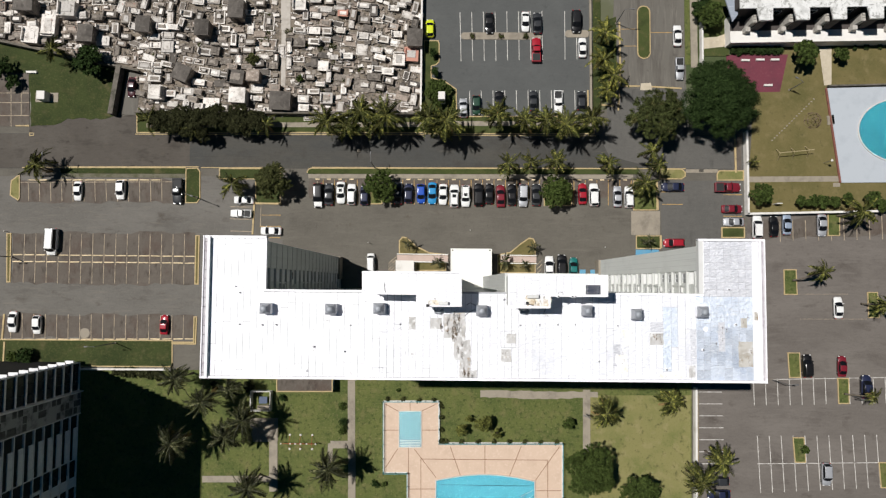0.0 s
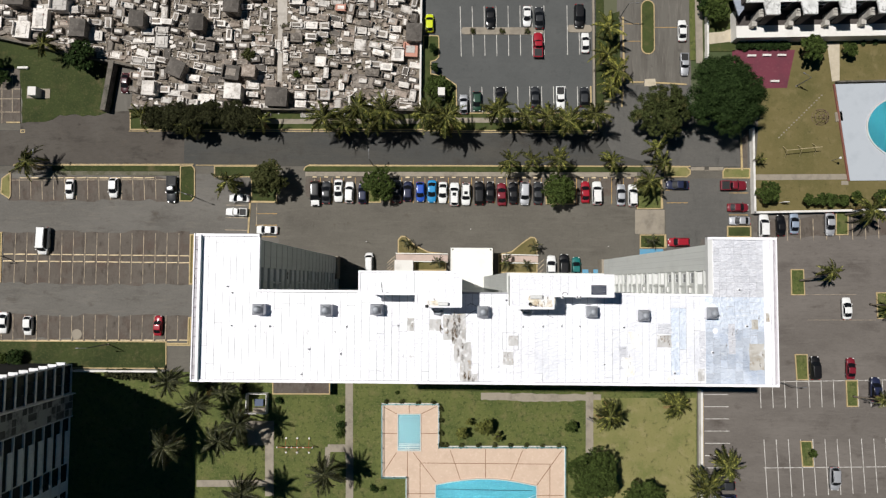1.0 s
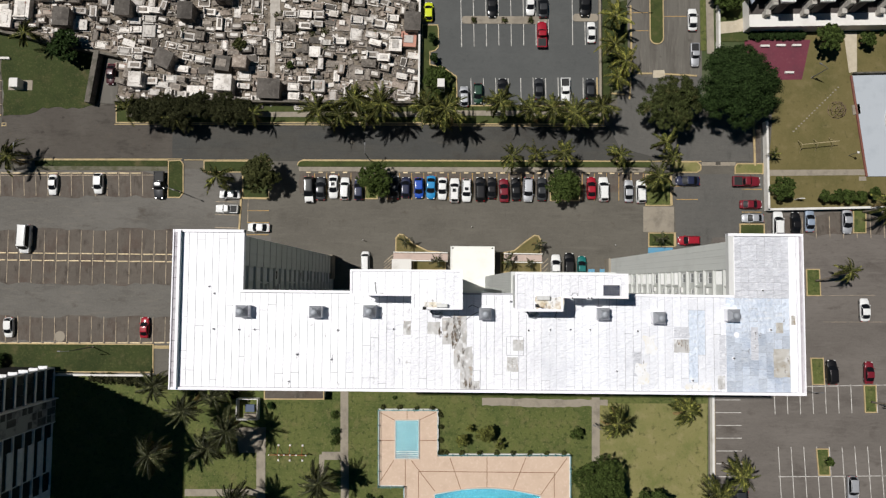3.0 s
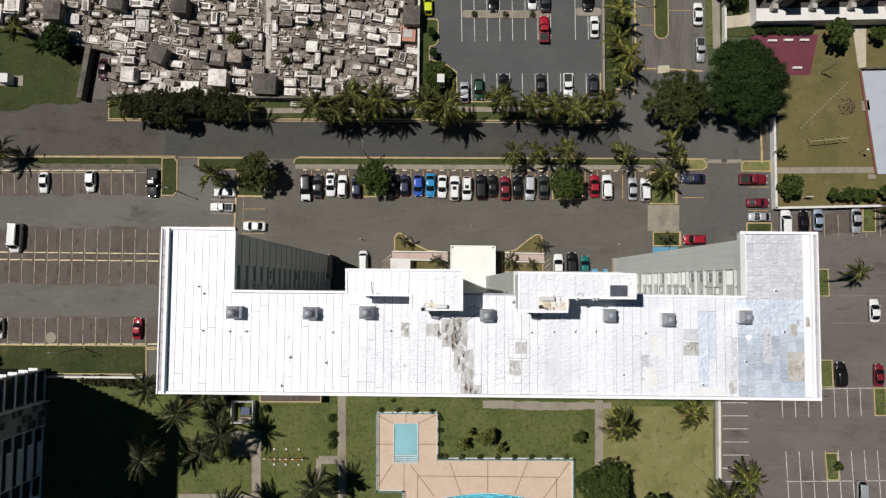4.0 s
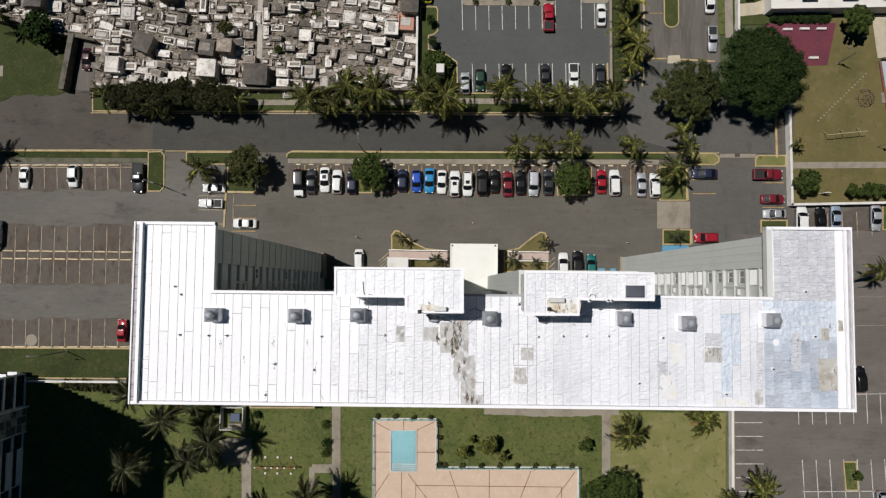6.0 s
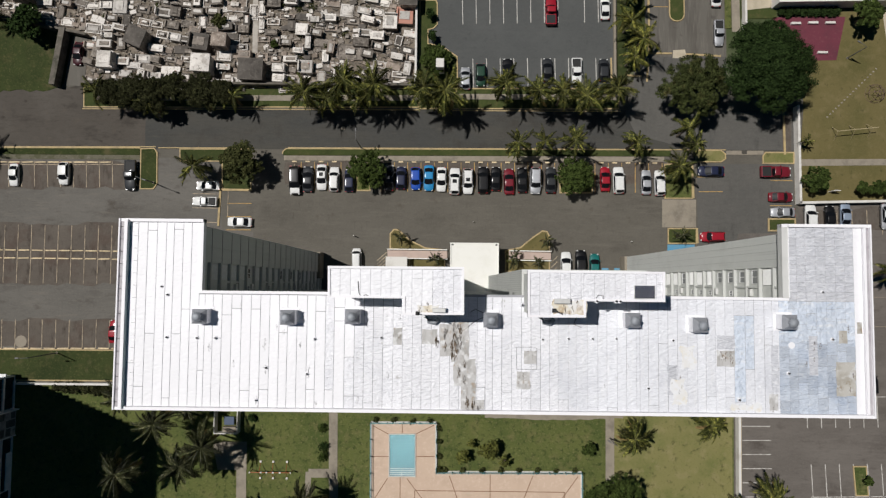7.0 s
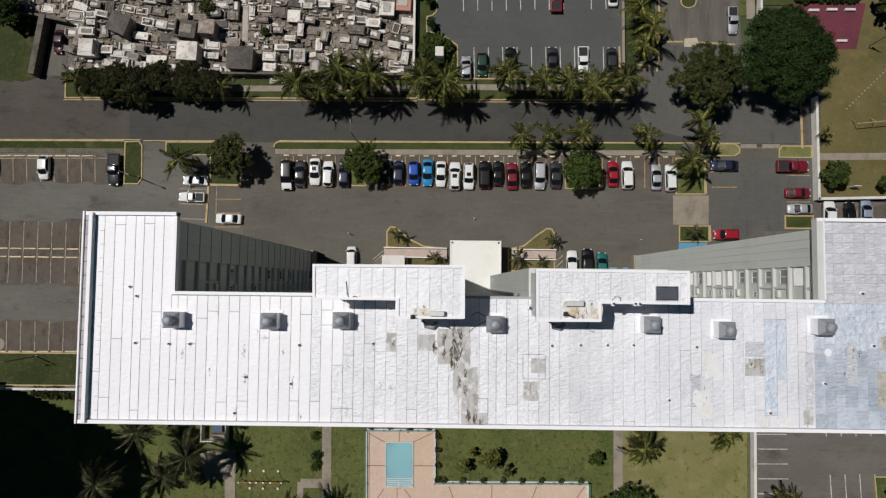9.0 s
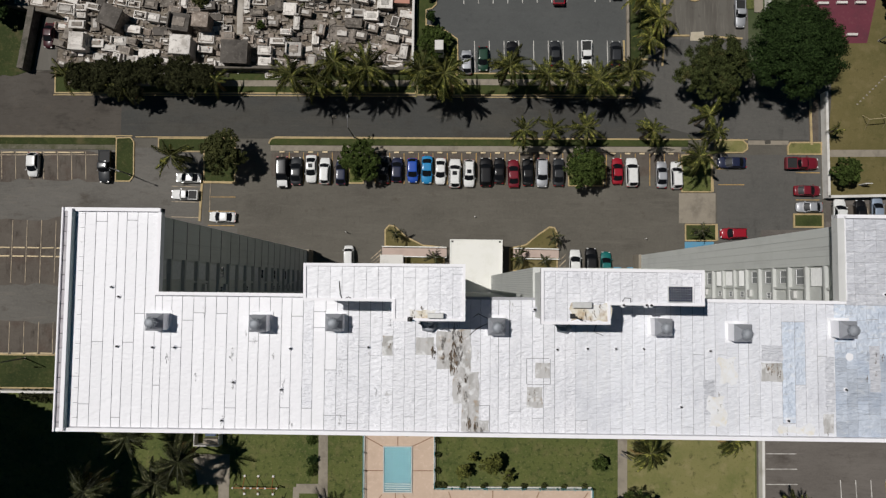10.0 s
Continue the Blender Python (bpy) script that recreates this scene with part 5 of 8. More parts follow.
for p in pairs(6.70, -1.34, 14.38, -0.96, 14.70, -0.96, 12.80, -0.97):
    copy_thing(pipe, pose(*p, PH))

CELL = plain("solar_cell", (0.012, 0.018, 0.045), 0.15, spec=0.6)
panel = thing("solar_panel", "dark solar panel on the machine room roof", "solar panel", pose(16.67, -0.18, PH + 0.1))
part("frame", Geo().box(-0.84, 0.84, -0.54, 0.54, 0.0, 0.12), METAL_LIGHT, panel)
for i in range(10):
    for j in range(6):
        part("cell", Geo().box(-0.8 + i * 0.16 + 0.008, -0.8 + (i + 1) * 0.16 - 0.008, -0.51 + j * 0.17 + 0.008, -0.51 + (j + 1) * 0.17 - 0.008, 0.12, 0.135), CELL, panel)


def cooler(x, y, z, w, d, h, label):
    ob = thing("rooftop_unit", label, "cooling unit", pose(x, y, z))
    part("casing", Geo().box(-w / 2, w / 2, -d / 2, d / 2, 0.1, h, bevel=0.04), METAL_LIGHT, ob)
    for sx in (-1, 1):
        part("foot", Geo().box(sx * w * 0.4 - 0.06, sx * w * 0.4 + 0.06, -d / 2, d / 2, 0.0, 0.1), BLACK, ob)
    return ob


cooler(-0.11, -1.83, PH, 1.1, 0.35, 0.5, "long pale metal unit on the machine room roof")
cooler(9.94, -0.99, PH, 1.3, 0.4, 0.45, "long pale metal unit on the machine room roof")
mast = thing("antenna", "thin metal antenna with cable on the roof", "antenna", pose(-1.89, -2.10, PH))
part("pole", Geo().tube([(0, 0, 0), (0, 0, 1.6)], 0.06, 8), BLACK, mast)
part("foot", Geo().box(-0.16, 0.16, -0.16, 0.16, 0.0, 0.2), BLACK, mast)
copy_thing(mast, pose(9.30, -1.76, PH))


for x, y in pairs(9.55, -3.03, -0.68, -3.07):
    duct = thing("roof_duct", "bent grey metal duct beside the machine room", "duct", pose(x, y, DECK), "roof ducts")
    part("pipe", Geo().tube([(-0.7, 0.5, 0.45), (-0.4, 0.05, 0.42), (0.1, -0.05, 0.36), (0.5, 0.3, 0.3)], [0.2, 0.24, 0.24, 0.2], 10), COWL, duct, smooth=True)
    part("foot", Geo().box(-0.2, 0.2, -0.2, 0.15, 0.0, 0.2), METAL, duct)


def cable(points, z, label="black cable lying on the roof"):
    ob = thing("roof_cable", label, "cable", pose(*points[0], z), "roof cables")
    run, (x0, y0) = [], points[0]
    for i, (x, y) in enumerate(points):
        run.append((x - x0, y - y0, 0.03))
    part("line", Geo().tube(run, 0.028, 5), BLACK, ob)


cable(pairs(-6.83, 0.47, -6.75, -0.42, -6.62, -0.74), PH + 0.02)
cable(pairs(-6.55, -0.80, -6.17, -0.61, -5.66, -0.86, -5.15, -0.73), PH + 0.02)
cable(pairs(2.38, -3.53, 2.92, -3.05, 3.46, -2.77, 4.14, -2.50), DECK + 0.04)
cable(pairs(2.64, -2.17, 3.05, -1.90, 3.73, -2.23, 4.27, -2.63), DECK + 0.04)
cable(pairs(12.13, -2.44, 11.86, -3.18, 12.54, -3.44), DECK + 0.04)
cable(pairs(12.73, -0.72, 12.93, -0.46, 13.31, -0.52, 13.31, -0.90), PH + 0.02)
# grey smudges on the membrane: dirt, with the shadows of pipes painted in
SMUDGE = layered("roof_smudge", (0.6, 0.6, 0.6), [((0.34, 0.33, 0.32), 1.6, 0.5, 0.12, 0.8, ONE), ((0.8, 0.8, 0.81), 3.0, 0.5, 0.12, 0.8, ONE)])
for k, (px, py, size) in enumerate(((-18.02, -1.85, 0.3), (-15.72, -7.33, 0.28), (-16.41, -10.29, 0.42), (-11.86, -7.50, 0.34), (-11.84, -8.18, 0.25), (-11.14, -10.47, 0.25), (-15.87, -5.11, 0.4),
                                    (-14.78, -3.67, 0.22), (-14.16, -4.22, 0.26), (-7.47, -6.21, 0.3), (-7.48, -10.08, 0.34), (-5.34, -4.77, 0.3), (-3.72, -2.90, 0.26), (-4.76, -7.97, 0.26),
                                    (-3.85, -8.59, 0.16), (3.05, -4.92, 0.3), (-20.82, -5.47, 0.3), (16.66, -6.68, 0.2), (14.60, -8.44, 0.2), (5.53, -1.41, 0.4), (-12.61, -5.28, 0.26), (-18.60, -6.98, 0.22))):
    scrap(px, py, size, 200 + k, SMUDGE, DECK + 0.052, "grey smudge of dirt and painted pipe shadow on the membrane")

# ---- entrance canopy and forecourt ----
canopy = thing("entrance_canopy", "cream flat-roofed entrance canopy of the tower", "canopy", pose(4.9, 3.2, 0))
part("slab", Geo().box(-4.1, 4.1, -4.2, 4.08, 4.2, 4.75, bevel=0.03), CREAM, canopy)
part("rim", ring_geo([(-4.1, -4.2), (4.1, -4.2), (4.1, 4.08), (-4.1, 4.08)], 0.18, 4.7, 4.88), CREAM, canopy)
for sx in (-3.7, 3.7):
    part("column", Geo().tube([(sx, 3.6, 0), (sx, 3.6, 4.2)], 0.22, 14), CREAM, canopy)
    part("drain", Geo().box(sx - 0.15, sx + 0.15, 3.62, 3.87, 4.75, 4.78), BLACK, canopy)
PINK = layered("ramp_pink", (0.46, 0.36, 0.31), [((0.37, 0.29, 0.25), 0.6, 0.5, 0.2, 0.6, ONE)], rough=0.8)
lawn(pairs(-9.90, 6.29, -9.93, 9.10, -9.23, 9.93, -8.29, 9.82, -6.17, 7.96, -3.58, 6.69, -0.07, 6.36, -0.04, 2.86, -6.47, 2.81, -6.50, 6.08), GRASS_OLIVE, "planted bed beside the entrance", YELLOW, kerb_width=0.24)
lawn(pairs(18.38, 6.49, 18.38, 8.83, 17.92, 9.77, 16.98, 9.88, 15.11, 8.58, 13.13, 6.92, 10.45, 6.32, 10.46, 2.47, 18.38, 2.53), GRASS_OLIVE, "planted bed beside the entrance", YELLOW, kerb_width=0.24)
slab("entrance_ramp", pairs(-10.25, 6.17, 0.28, 6.13, 0.29, 4.73, -10.23, 4.88), PINK, "pink tiled entrance ramp", "ramp", 0.28)
slab("entrance_ramp", pairs(11.15, 6.09, 18.50, 6.03, 18.50, 4.74, 11.15, 4.81), PINK, "pink tiled entrance ramp", "ramp", 0.28)
for a, b in (((-10.25, 6.29), (0.28, 6.25)), ((-10.23, 4.77), (0.30, 4.61)), ((11.15, 6.21), (18.50, 6.14)), ((11.15, 4.57), (18.50, 4.51))):
    structure("ramp_wall", Geo().prism(strip(a, b, 0.16), 0, 0.9), CREAM, "low cream wall of the ramp", "wall")
hut = thing("meter_hut", "small flat-roofed cream utility hut", "hut", pose(-8.47, 3.84, 0))
part("wall", Geo().box(-1.7, 1.7, -1.3, 0.9, 0, 2.3), CREAM, hut)
part("roof", Geo().box(-1.85, 1.85, -1.45, 1.05, 2.3, 2.5), WHITE_WALL, hut)

# ---- low buildings in the garden ----
annex = thing("garden_annex", "low annex with a dark flat roof and yellow rim", "annex", pose(0, 0, 0))
apoly = pairs(-34.22, -15.68, -22.80, -15.58, -22.70, -21.67, -34.09, -21.77)
part("wall", Geo().prism(inset_poly(apoly, 0.2), 0, 2.2), CREAM, annex)
part("roof", Geo().prism(apoly, 2.2, 2.4), ASPHALT_STALL, annex, "dark felt roof")
part("rim", ring_geo(apoly, 0.22, 2.2, 2.52), YELLOW, annex, "yellow roof rim")
kiosk = thing("garden_kiosk", "small open white-walled kiosk with blue cover", "kiosk", pose(-37.49, -23.82, 0))
for p in ((-2.1, -1.97, -1.87, 1.87), (1.87, 2.0, -1.87, 1.87), (-2.1, 2.0, -2.0, -1.87), (-2.1, 2.0, 1.87, 2.0)):
    part("wall", Geo().box(*p, 0, 1.7), WHITE_WALL, kiosk)
part("cover", Geo().box(-0.4, 1.3, -0.5, 0.9, 1.2, 1.35, bevel=0.03), plain("tarp_blue", (0.06, 0.085, 0.14), 0.6), kiosk, "blue-grey cover")
part("counter", Geo().box(-0.7, 1.6, -1.7, -0.9, 0, 1.3), CONCRETE, kiosk)

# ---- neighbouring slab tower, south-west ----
# near-black: dark windows and the tower's own shade are in this wall colour
NB_WALL = layered("neighbour_wall_shaded", (0.02, 0.019, 0.018), [((0.034, 0.034, 0.034), 0.4, 0.48, 0.2, 0.7, ONE), ((0.05, 0.05, 0.05), 0.9, 0.58, 0.12, 0.5, ONE)])
NB_BLANK = layered("neighbour_blank_wall", (0.36, 0.36, 0.36), [((0.13, 0.13, 0.13), 0.5, 0.48, 0.14, 0.8, ONE), ((0.4, 0.4, 0.4), 1.4, 0.56, 0.14, 0.6, ONE)])
NB_BLOCK = layered("neighbour_block", (0.08, 0.08, 0.08), [((0.15, 0.15, 0.15), 0.7, 0.48, 0.14, 0.7, ONE)])
NB_LIGHT = layered("neighbour_panel", (0.78, 0.81, 0.84), [((0.6, 0.64, 0.68), 0.5, 0.48, 0.2, 0.7, ONE), ((0.5, 0.53, 0.56), 1.6, 0.55, 0.14, 0.5, (1, 1, 0.3))], rough=0.7)
NB_RAIL = layered("neighbour_slab", (0.75, 0.75, 0.75), [((0.55, 0.55, 0.55), 0.6, 0.48, 0.2, 0.7, ONE)], rough=0.8)
NB_GLASS = plain("neighbour_glass", (0.03, 0.032, 0.036), 0.25, spec=0.5)
nb = thing("neighbour_tower", "tall grey apartment tower, own shade put into its near-black walls", "building", pose(-75.39, -16.45, 0))
DEPTH = 62.0
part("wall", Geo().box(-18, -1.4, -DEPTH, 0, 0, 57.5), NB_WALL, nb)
part("roof", Geo().box(-18.3, 0.4, -DEPTH - 0.3, 0.3, 57.5, 57.9), MEMBRANE, nb, "pale flat roof")
part("blank_wall", Geo().box(-1.4, 0.45, -10.3, -5.95, 0, 57.5), NB_BLANK, nb, "stained blank wall")
part("side_wall", Geo().box(-1.4, 1.0, -5.95, -5.75, 0, 57.5), NB_RAIL, nb, "pale upright wall blade")
part("side_wall", Geo().box(-1.4, 0.6, -10.45, -10.3, 0, 57.5), NB_RAIL, nb, "pale upright wall blade")
nb_slab = Geo().box(-1.4, 0.12, -DEPTH, 0.0, -0.12, 0.12).mesh("floor_slab", NB_RAIL)
nb_mesh = {}


def nb_part(name, y0, y1, x0, x1, z0, z1, mat, f, label=""):
    key = (name, y0, y1, z0, z1)
    if key not in nb_mesh:
        nb_mesh[key] = Geo().box(x0, x1, y0, y1, z0, z1).mesh(name, mat)
    part(name, nb_mesh[key], None, nb, label, at=Matrix.Translation((0, 0, f * 2.75)))


nrng = random.Random(8)
for f in range(21):
    part("floor_slab", nb_slab, None, nb, at=Matrix.Translation((0, 0, f * 2.75)))
    nb_part("balcony_rail", -5.8, -0.1, -0.02, 0.1, 0.12, 0.3, NB_RAIL, f)
    # dark concrete panels added at random for the blank wall's mottling
    for y0 in (-10.1, -8.7, -7.3):
        if nrng.random() < 0.45:
            nb_part("block_panel", y0, y0 + 1.25, 0.4, 0.47, *nrng.choice(((0.2, 1.3), (1.3, 2.5), (0.2, 2.5))), NB_BLOCK, f, "dark blocked-up opening")
    for q in range(3):
        w0 = -5.65 + q * 1.85
        nb_part("window", w0, w0 + 1.75, -1.4, -0.16, 0.32, 2.5, NB_GLASS, f)
    nb_part("north_ledge", 0.0, 0.55, -1.6, 0.1, 2.35, 2.6, NB_RAIL, f)
    nb_part("side_fin", -0.2, 0.0, -1.4, 0.05, 0.12, 2.63, NB_RAIL, f)
    for k in range(4):
        y = -10.3 - k * 14.6
        for e in (0.0, -9.2):
            nb_part("fin", y + e - 0.14, y + e, -1.4, 0.05, 0.12, 2.63, NB_RAIL, f)
        nb_part("window", y - 2.9, y - 0.2, -1.4, -0.12, 0.3, 2.5, NB_GLASS, f)
        nb_part("window", y - 11.9, y - 9.4, -1.4, -0.12, 0.3, 2.5, NB_GLASS, f)
        nb_part("window", y - 9.2, y - 2.9, -1.4, -0.1, 1.4, 2.6, NB_GLASS, f)
        d = nrng.choice((0.0, 0.0, 0.0, 0.9))
        nb_part("panel", round(y - 9.2 + d, 2), round(y - 2.9 + d, 2), -1.4, 0.04, 0.12, 1.4, NB_LIGHT, f, "pale spandrel panel")
        nb_part("infill", y - 14.6, y - 12.0, -1.4, -0.02, 0.12, 2.63, NB_LIGHT, f, "pale wall panel")
        c = nrng.choice((0.0, 0.5, 0.9))
        nb_part("window", round(y - 13.6 + c, 2), round(y - 12.6 + c, 2), -0.05, 0.02, 0.6, 2.3, NB_GLASS, f)

# ---- terraced walk-up block, north-east ----
BLOCK_ROOF = layered("block_roof", (0.68, 0.68, 0.66), [((0.4, 0.4, 0.38), 0.4, 0.48, 0.14, 0.7, ONE), ((0.22, 0.22, 0.2), 1.3, 0.54, 0.07, 0.8, ONE), ((0.5, 0.5, 0.48), 3.5, 0.52, 0.1, 0.6, ONE)], rough=0.7)
BLOCK_WALL = layered("block_wall", (0.68, 0.66, 0.62), [((0.56, 0.53, 0.49), 0.5, 0.5, 0.2, 0.5, ONE)], rough=0.7)
block = thing("terrace_block", "white walk-up apartment block with stepped balconies", "building", pose(0, 0, 0))
# dark colour that puts the recess shade onto its floor, bays and upper wall
BLOCK_SHADE = layered("block_shade_dark", (0.07, 0.06, 0.055), [((0.04, 0.036, 0.034), 0.6, 0.5, 0.2, 0.7, ONE)])
SHEET_METAL = layered("sheet_roof", (0.26, 0.29, 0.34), [((0.36, 0.39, 0.43), 1.2, 0.5, 0.12, 0.7, (0.2, 4, 1))], rough=0.5)
STAIR = layered("stair_concrete", (0.42, 0.4, 0.36), [((0.26, 0.24, 0.21), 1.2, 0.48, 0.16, 0.7, ONE), ((0.14, 0.13, 0.12), 2.6, 0.6, 0.1, 0.6, ONE)])
ROOF_Z, DRIFT = 8.9, 0.021                             # height of the roof; the block stands slightly askew


def skew(points, x0=57.9):
    return [(x, y + DRIFT * (x - x0)) for x, y in points]


def block_box(name, x0, x1, y0, y1, z0, z1, mat, label="", **more):
    return part(name, Geo().prism(skew([(x0, y0), (x1, y0), (x1, y1), (x0, y1)]), z0, z1, **more), mat, block, label)


block_box("podium", 57.95, 130, 50.05, 56.0, 0, 2.8, BLOCK_WALL)
block_box("terrace", 57.85, 130, 49.93, 52.42, 2.8, 3.0, BLOCK_WALL, "white terrace roof")
block_box("recess_floor", 57.9, 130, 52.42, 55.5, 2.8, 2.9, BLOCK_SHADE, "recess floor coloured dark as shade")
block_box("kerb", 57.85, 130, 49.93, 50.09, 3.0, 3.16, BLOCK_WALL)
block_box("upper_wall", 57.5, 130, 55.35, 70.0, 2.9, ROOF_Z - 0.35, BLOCK_SHADE, "upper wall coloured dark brown as shade")
block_box("roof", 57.25, 130, 54.6, 70.3, ROOF_Z - 0.35, ROOF_Z, BLOCK_ROOF, "stained white roof")
for k in range(9):
    o = k * 7.2
    part("roof_tooth", Geo().prism(skew([(61.0 + o, 52.2), (63.62 + o, 52.2), (63.66 + o, 54.6), (60.5 + o, 54.6)]), ROOF_Z - 0.35, ROOF_Z), BLOCK_ROOF, block, "stained white balcony roof")
    part("fascia", Geo().prism(skew([(61.0 + o, 52.16), (63.62 + o, 52.16), (63.62 + o, 52.2), (61.0 + o, 52.2)]), ROOF_Z - 0.6, ROOF_Z - 0.05), BLOCK_WALL, block)
    block_box("bay", 61.7 + o, 63.4 + o, 52.5, 55.35, 2.85, ROOF_Z - 0.35, BLOCK_SHADE, "projecting bay coloured dark brown as shade")
    for z in (4.9, 6.9):
        w = block_box("window", 64.2 + o, 67.0 + o, 55.27, 55.37, z - 0.6, z + 0.9, FRAME)
        part("pane", Geo().prism(skew([(64.3 + o, 55.25), (66.9 + o, 55.25), (66.9 + o, 55.3), (64.3 + o, 55.3)]), z - 0.5, z + 0.8), GLASS, w)
    block_box("stair_wall", 60.75 + o, 61.65 + o, 52.75, 54.3, 2.85, 6.5, STAIR, "grey stepped stair box")
    block_box("stair_wall", 60.3 + o, 61.25 + o, 51.75, 52.75, 3.0, 4.5, STAIR, "grey stepped stair box")
    for q in range(3):
        block_box("stair_tread", 60.85 + o, 61.55 + o, 52.9 + q * 0.45, 53.25 + q * 0.45, 6.5, 6.56 + 0.16 * q, STAIR)
part("lean_roof", Geo().prism(pairs(55.02, 59.95, 58.64, 59.96, 58.09, 54.62, 57.06, 53.23), 5.6, 5.9), SHEET_METAL, block, "grey sheet roof at the end wall")

# ---- pools ----
TILE_DECK = layered("pool_deck", (0.555, 0.42, 0.32), [((0.49, 0.365, 0.275), 0.4, 0.48, 0.2, 0.7, ONE), ((0.7, 0.56, 0.45), 2.0, 0.52, 0.2, 0.5, ONE)], rough=0.7)
JOINT = plain("deck_joint", (0.24, 0.13, 0.075), 0.8)
DECK_WHITE = layered("white_deck", (0.4, 0.43, 0.46), [((0.33, 0.36, 0.39), 0.4, 0.5, 0.2, 0.6, ONE), ((0.3, 0.3, 0.31), 1.6, 0.66, 0.08, 0.5, ONE)], rough=0.7)
# the pale speckle paints the look of water ripples onto the liner
POOL_LINER = layered("pool_liner", (0.037, 0.155, 0.19), [((0.031, 0.137, 0.172), 0.5, 0.48, 0.2, 0.6, ONE), ((0.085, 0.235, 0.265), 2.6, 0.52, 0.1, 0.6, ONE)], rough=0.4)
POOL_DEEP = layered("pool_liner_deep", (0.018, 0.108, 0.13), [((0.014, 0.092, 0.115), 0.2, 0.48, 0.2, 0.7, ONE), ((0.03, 0.14, 0.16), 2.0, 0.55, 0.12, 0.4, ONE)], rough=0.4)
POOL_PALE = layered("pool_liner_pale", (0.105, 0.178, 0.19), [((0.09, 0.16, 0.172), 0.8, 0.48, 0.2, 0.5, ONE)], rough=0.4)
COPING = plain("pool_coping", (0.55, 0.53, 0.5), 0.6)
water, wn, wl, wb = material("pool_water", 0.04, 0.0, 0.5)
wb.inputs["Base Color"].default_value = (0.85, 0.97, 1.0, 1)
wb.inputs["Transmission Weight"].default_value = 1.0
wb.inputs["IOR"].default_value = 1.33
wnoise = wn.new("ShaderNodeTexNoise")
wnoise.inputs["Scale"].default_value = 1.6
wbump = wn.new("ShaderNodeBump")
wbump.inputs["Strength"].default_value = 0.12
wl.new(wnoise.outputs["Fac"], wbump.inputs["Height"])
wl.new(wbump.outputs["Normal"], wb.inputs["Normal"])


def pool(poly, liner, level, label, coping=0.36):
    """Basin walls and floor set into a raised deck, with coping and a sheet of water."""
    ob = thing("pool", label, "swimming pool", pose(0, 0, 0))
    part("basin", Geo().prism(poly, level - 0.25, level + 0.05), liner, ob)
    part("coping", ring_geo(inset_poly(poly, 0.01 - coping), coping, level - 0.2, level + 0.22), COPING, ob)
    sheet_geo = Geo()
    sheet_geo.prism(inset_poly(poly, 0.02), level + 0.12, level + 0.17)
    w = part("water", sheet_geo, water, ob, "clear turquoise water")
    w.visible_shadow = False
    return ob


deck_poly = pairs(-12.68, -23.93, -1.46, -23.83, -1.40, -32.25, 23.66, -32.01, 23.60, -56.12, -7.48, -56.48, -7.67, -37.98, -12.50, -38.03)
deck = structure("pool_deck", Geo().prism(deck_poly, -0.1, 0.3), TILE_DECK, "salmon concrete pool deck", "pool deck")
kid = pairs(-9.42, -25.85, -5.03, -25.80, -4.96, -32.86, -9.34, -32.90)
kid_pool = pool(kid, POOL_PALE, 0.3, "small rectangular children's pool", 0.16)
for k in range(4):
    part("step", Geo().box(-9.2, -5.05, -32.7 + k * 0.34, -32.58 + k * 0.34, 0.44, 0.482 + 0.004 * (3 - k)), COPING, kid_pool, "pale pool step")
part("handrail", Geo().tube([(-7.2, -33.2, 0.4), (-7.2, -33.1, 1.2), (-7.2, -31.9, 1.1), (-7.2, -31.7, 0.5)], 0.04, 6), COPING, kid_pool)
px0, py0 = -1.80, -39.61
px1, py1 = 18.04, -39.40
arc = [(px0 + (px1 - px0) * i / 16, py0 + 1.25 * math.sin(math.pi * i / 16)) for i in range(17)]
main_pool = pool([(px0, py0 - 9.5), (px1, py0 - 9.5), *arc[::-1]], POOL_LINER, 0.3, "large turquoise swimming pool with bowed end", 0.18)
part("lane_rope", Geo().tube([(-1.06, -40.36, 0.5), (8.0, -40.45, 0.5), (17.27, -40.46, 0.5)], 0.06, 6), plain("rope_blue", (0.03, 0.1, 0.14), 0.6), main_pool, "dark floating lane rope")
for q in (0.0, 0.9):
    part("ladder_rail", Geo().tube([(15.3 + q * 0.5, -42.6 - q, 0.45), (15.7 + q * 0.5, -42.1 - q, 1.1), (16.9 + q * 0.5, -41.5 - q, 1.0), (17.8, -41.3 - q, 0.5)], 0.04, 6), COPING, main_pool)
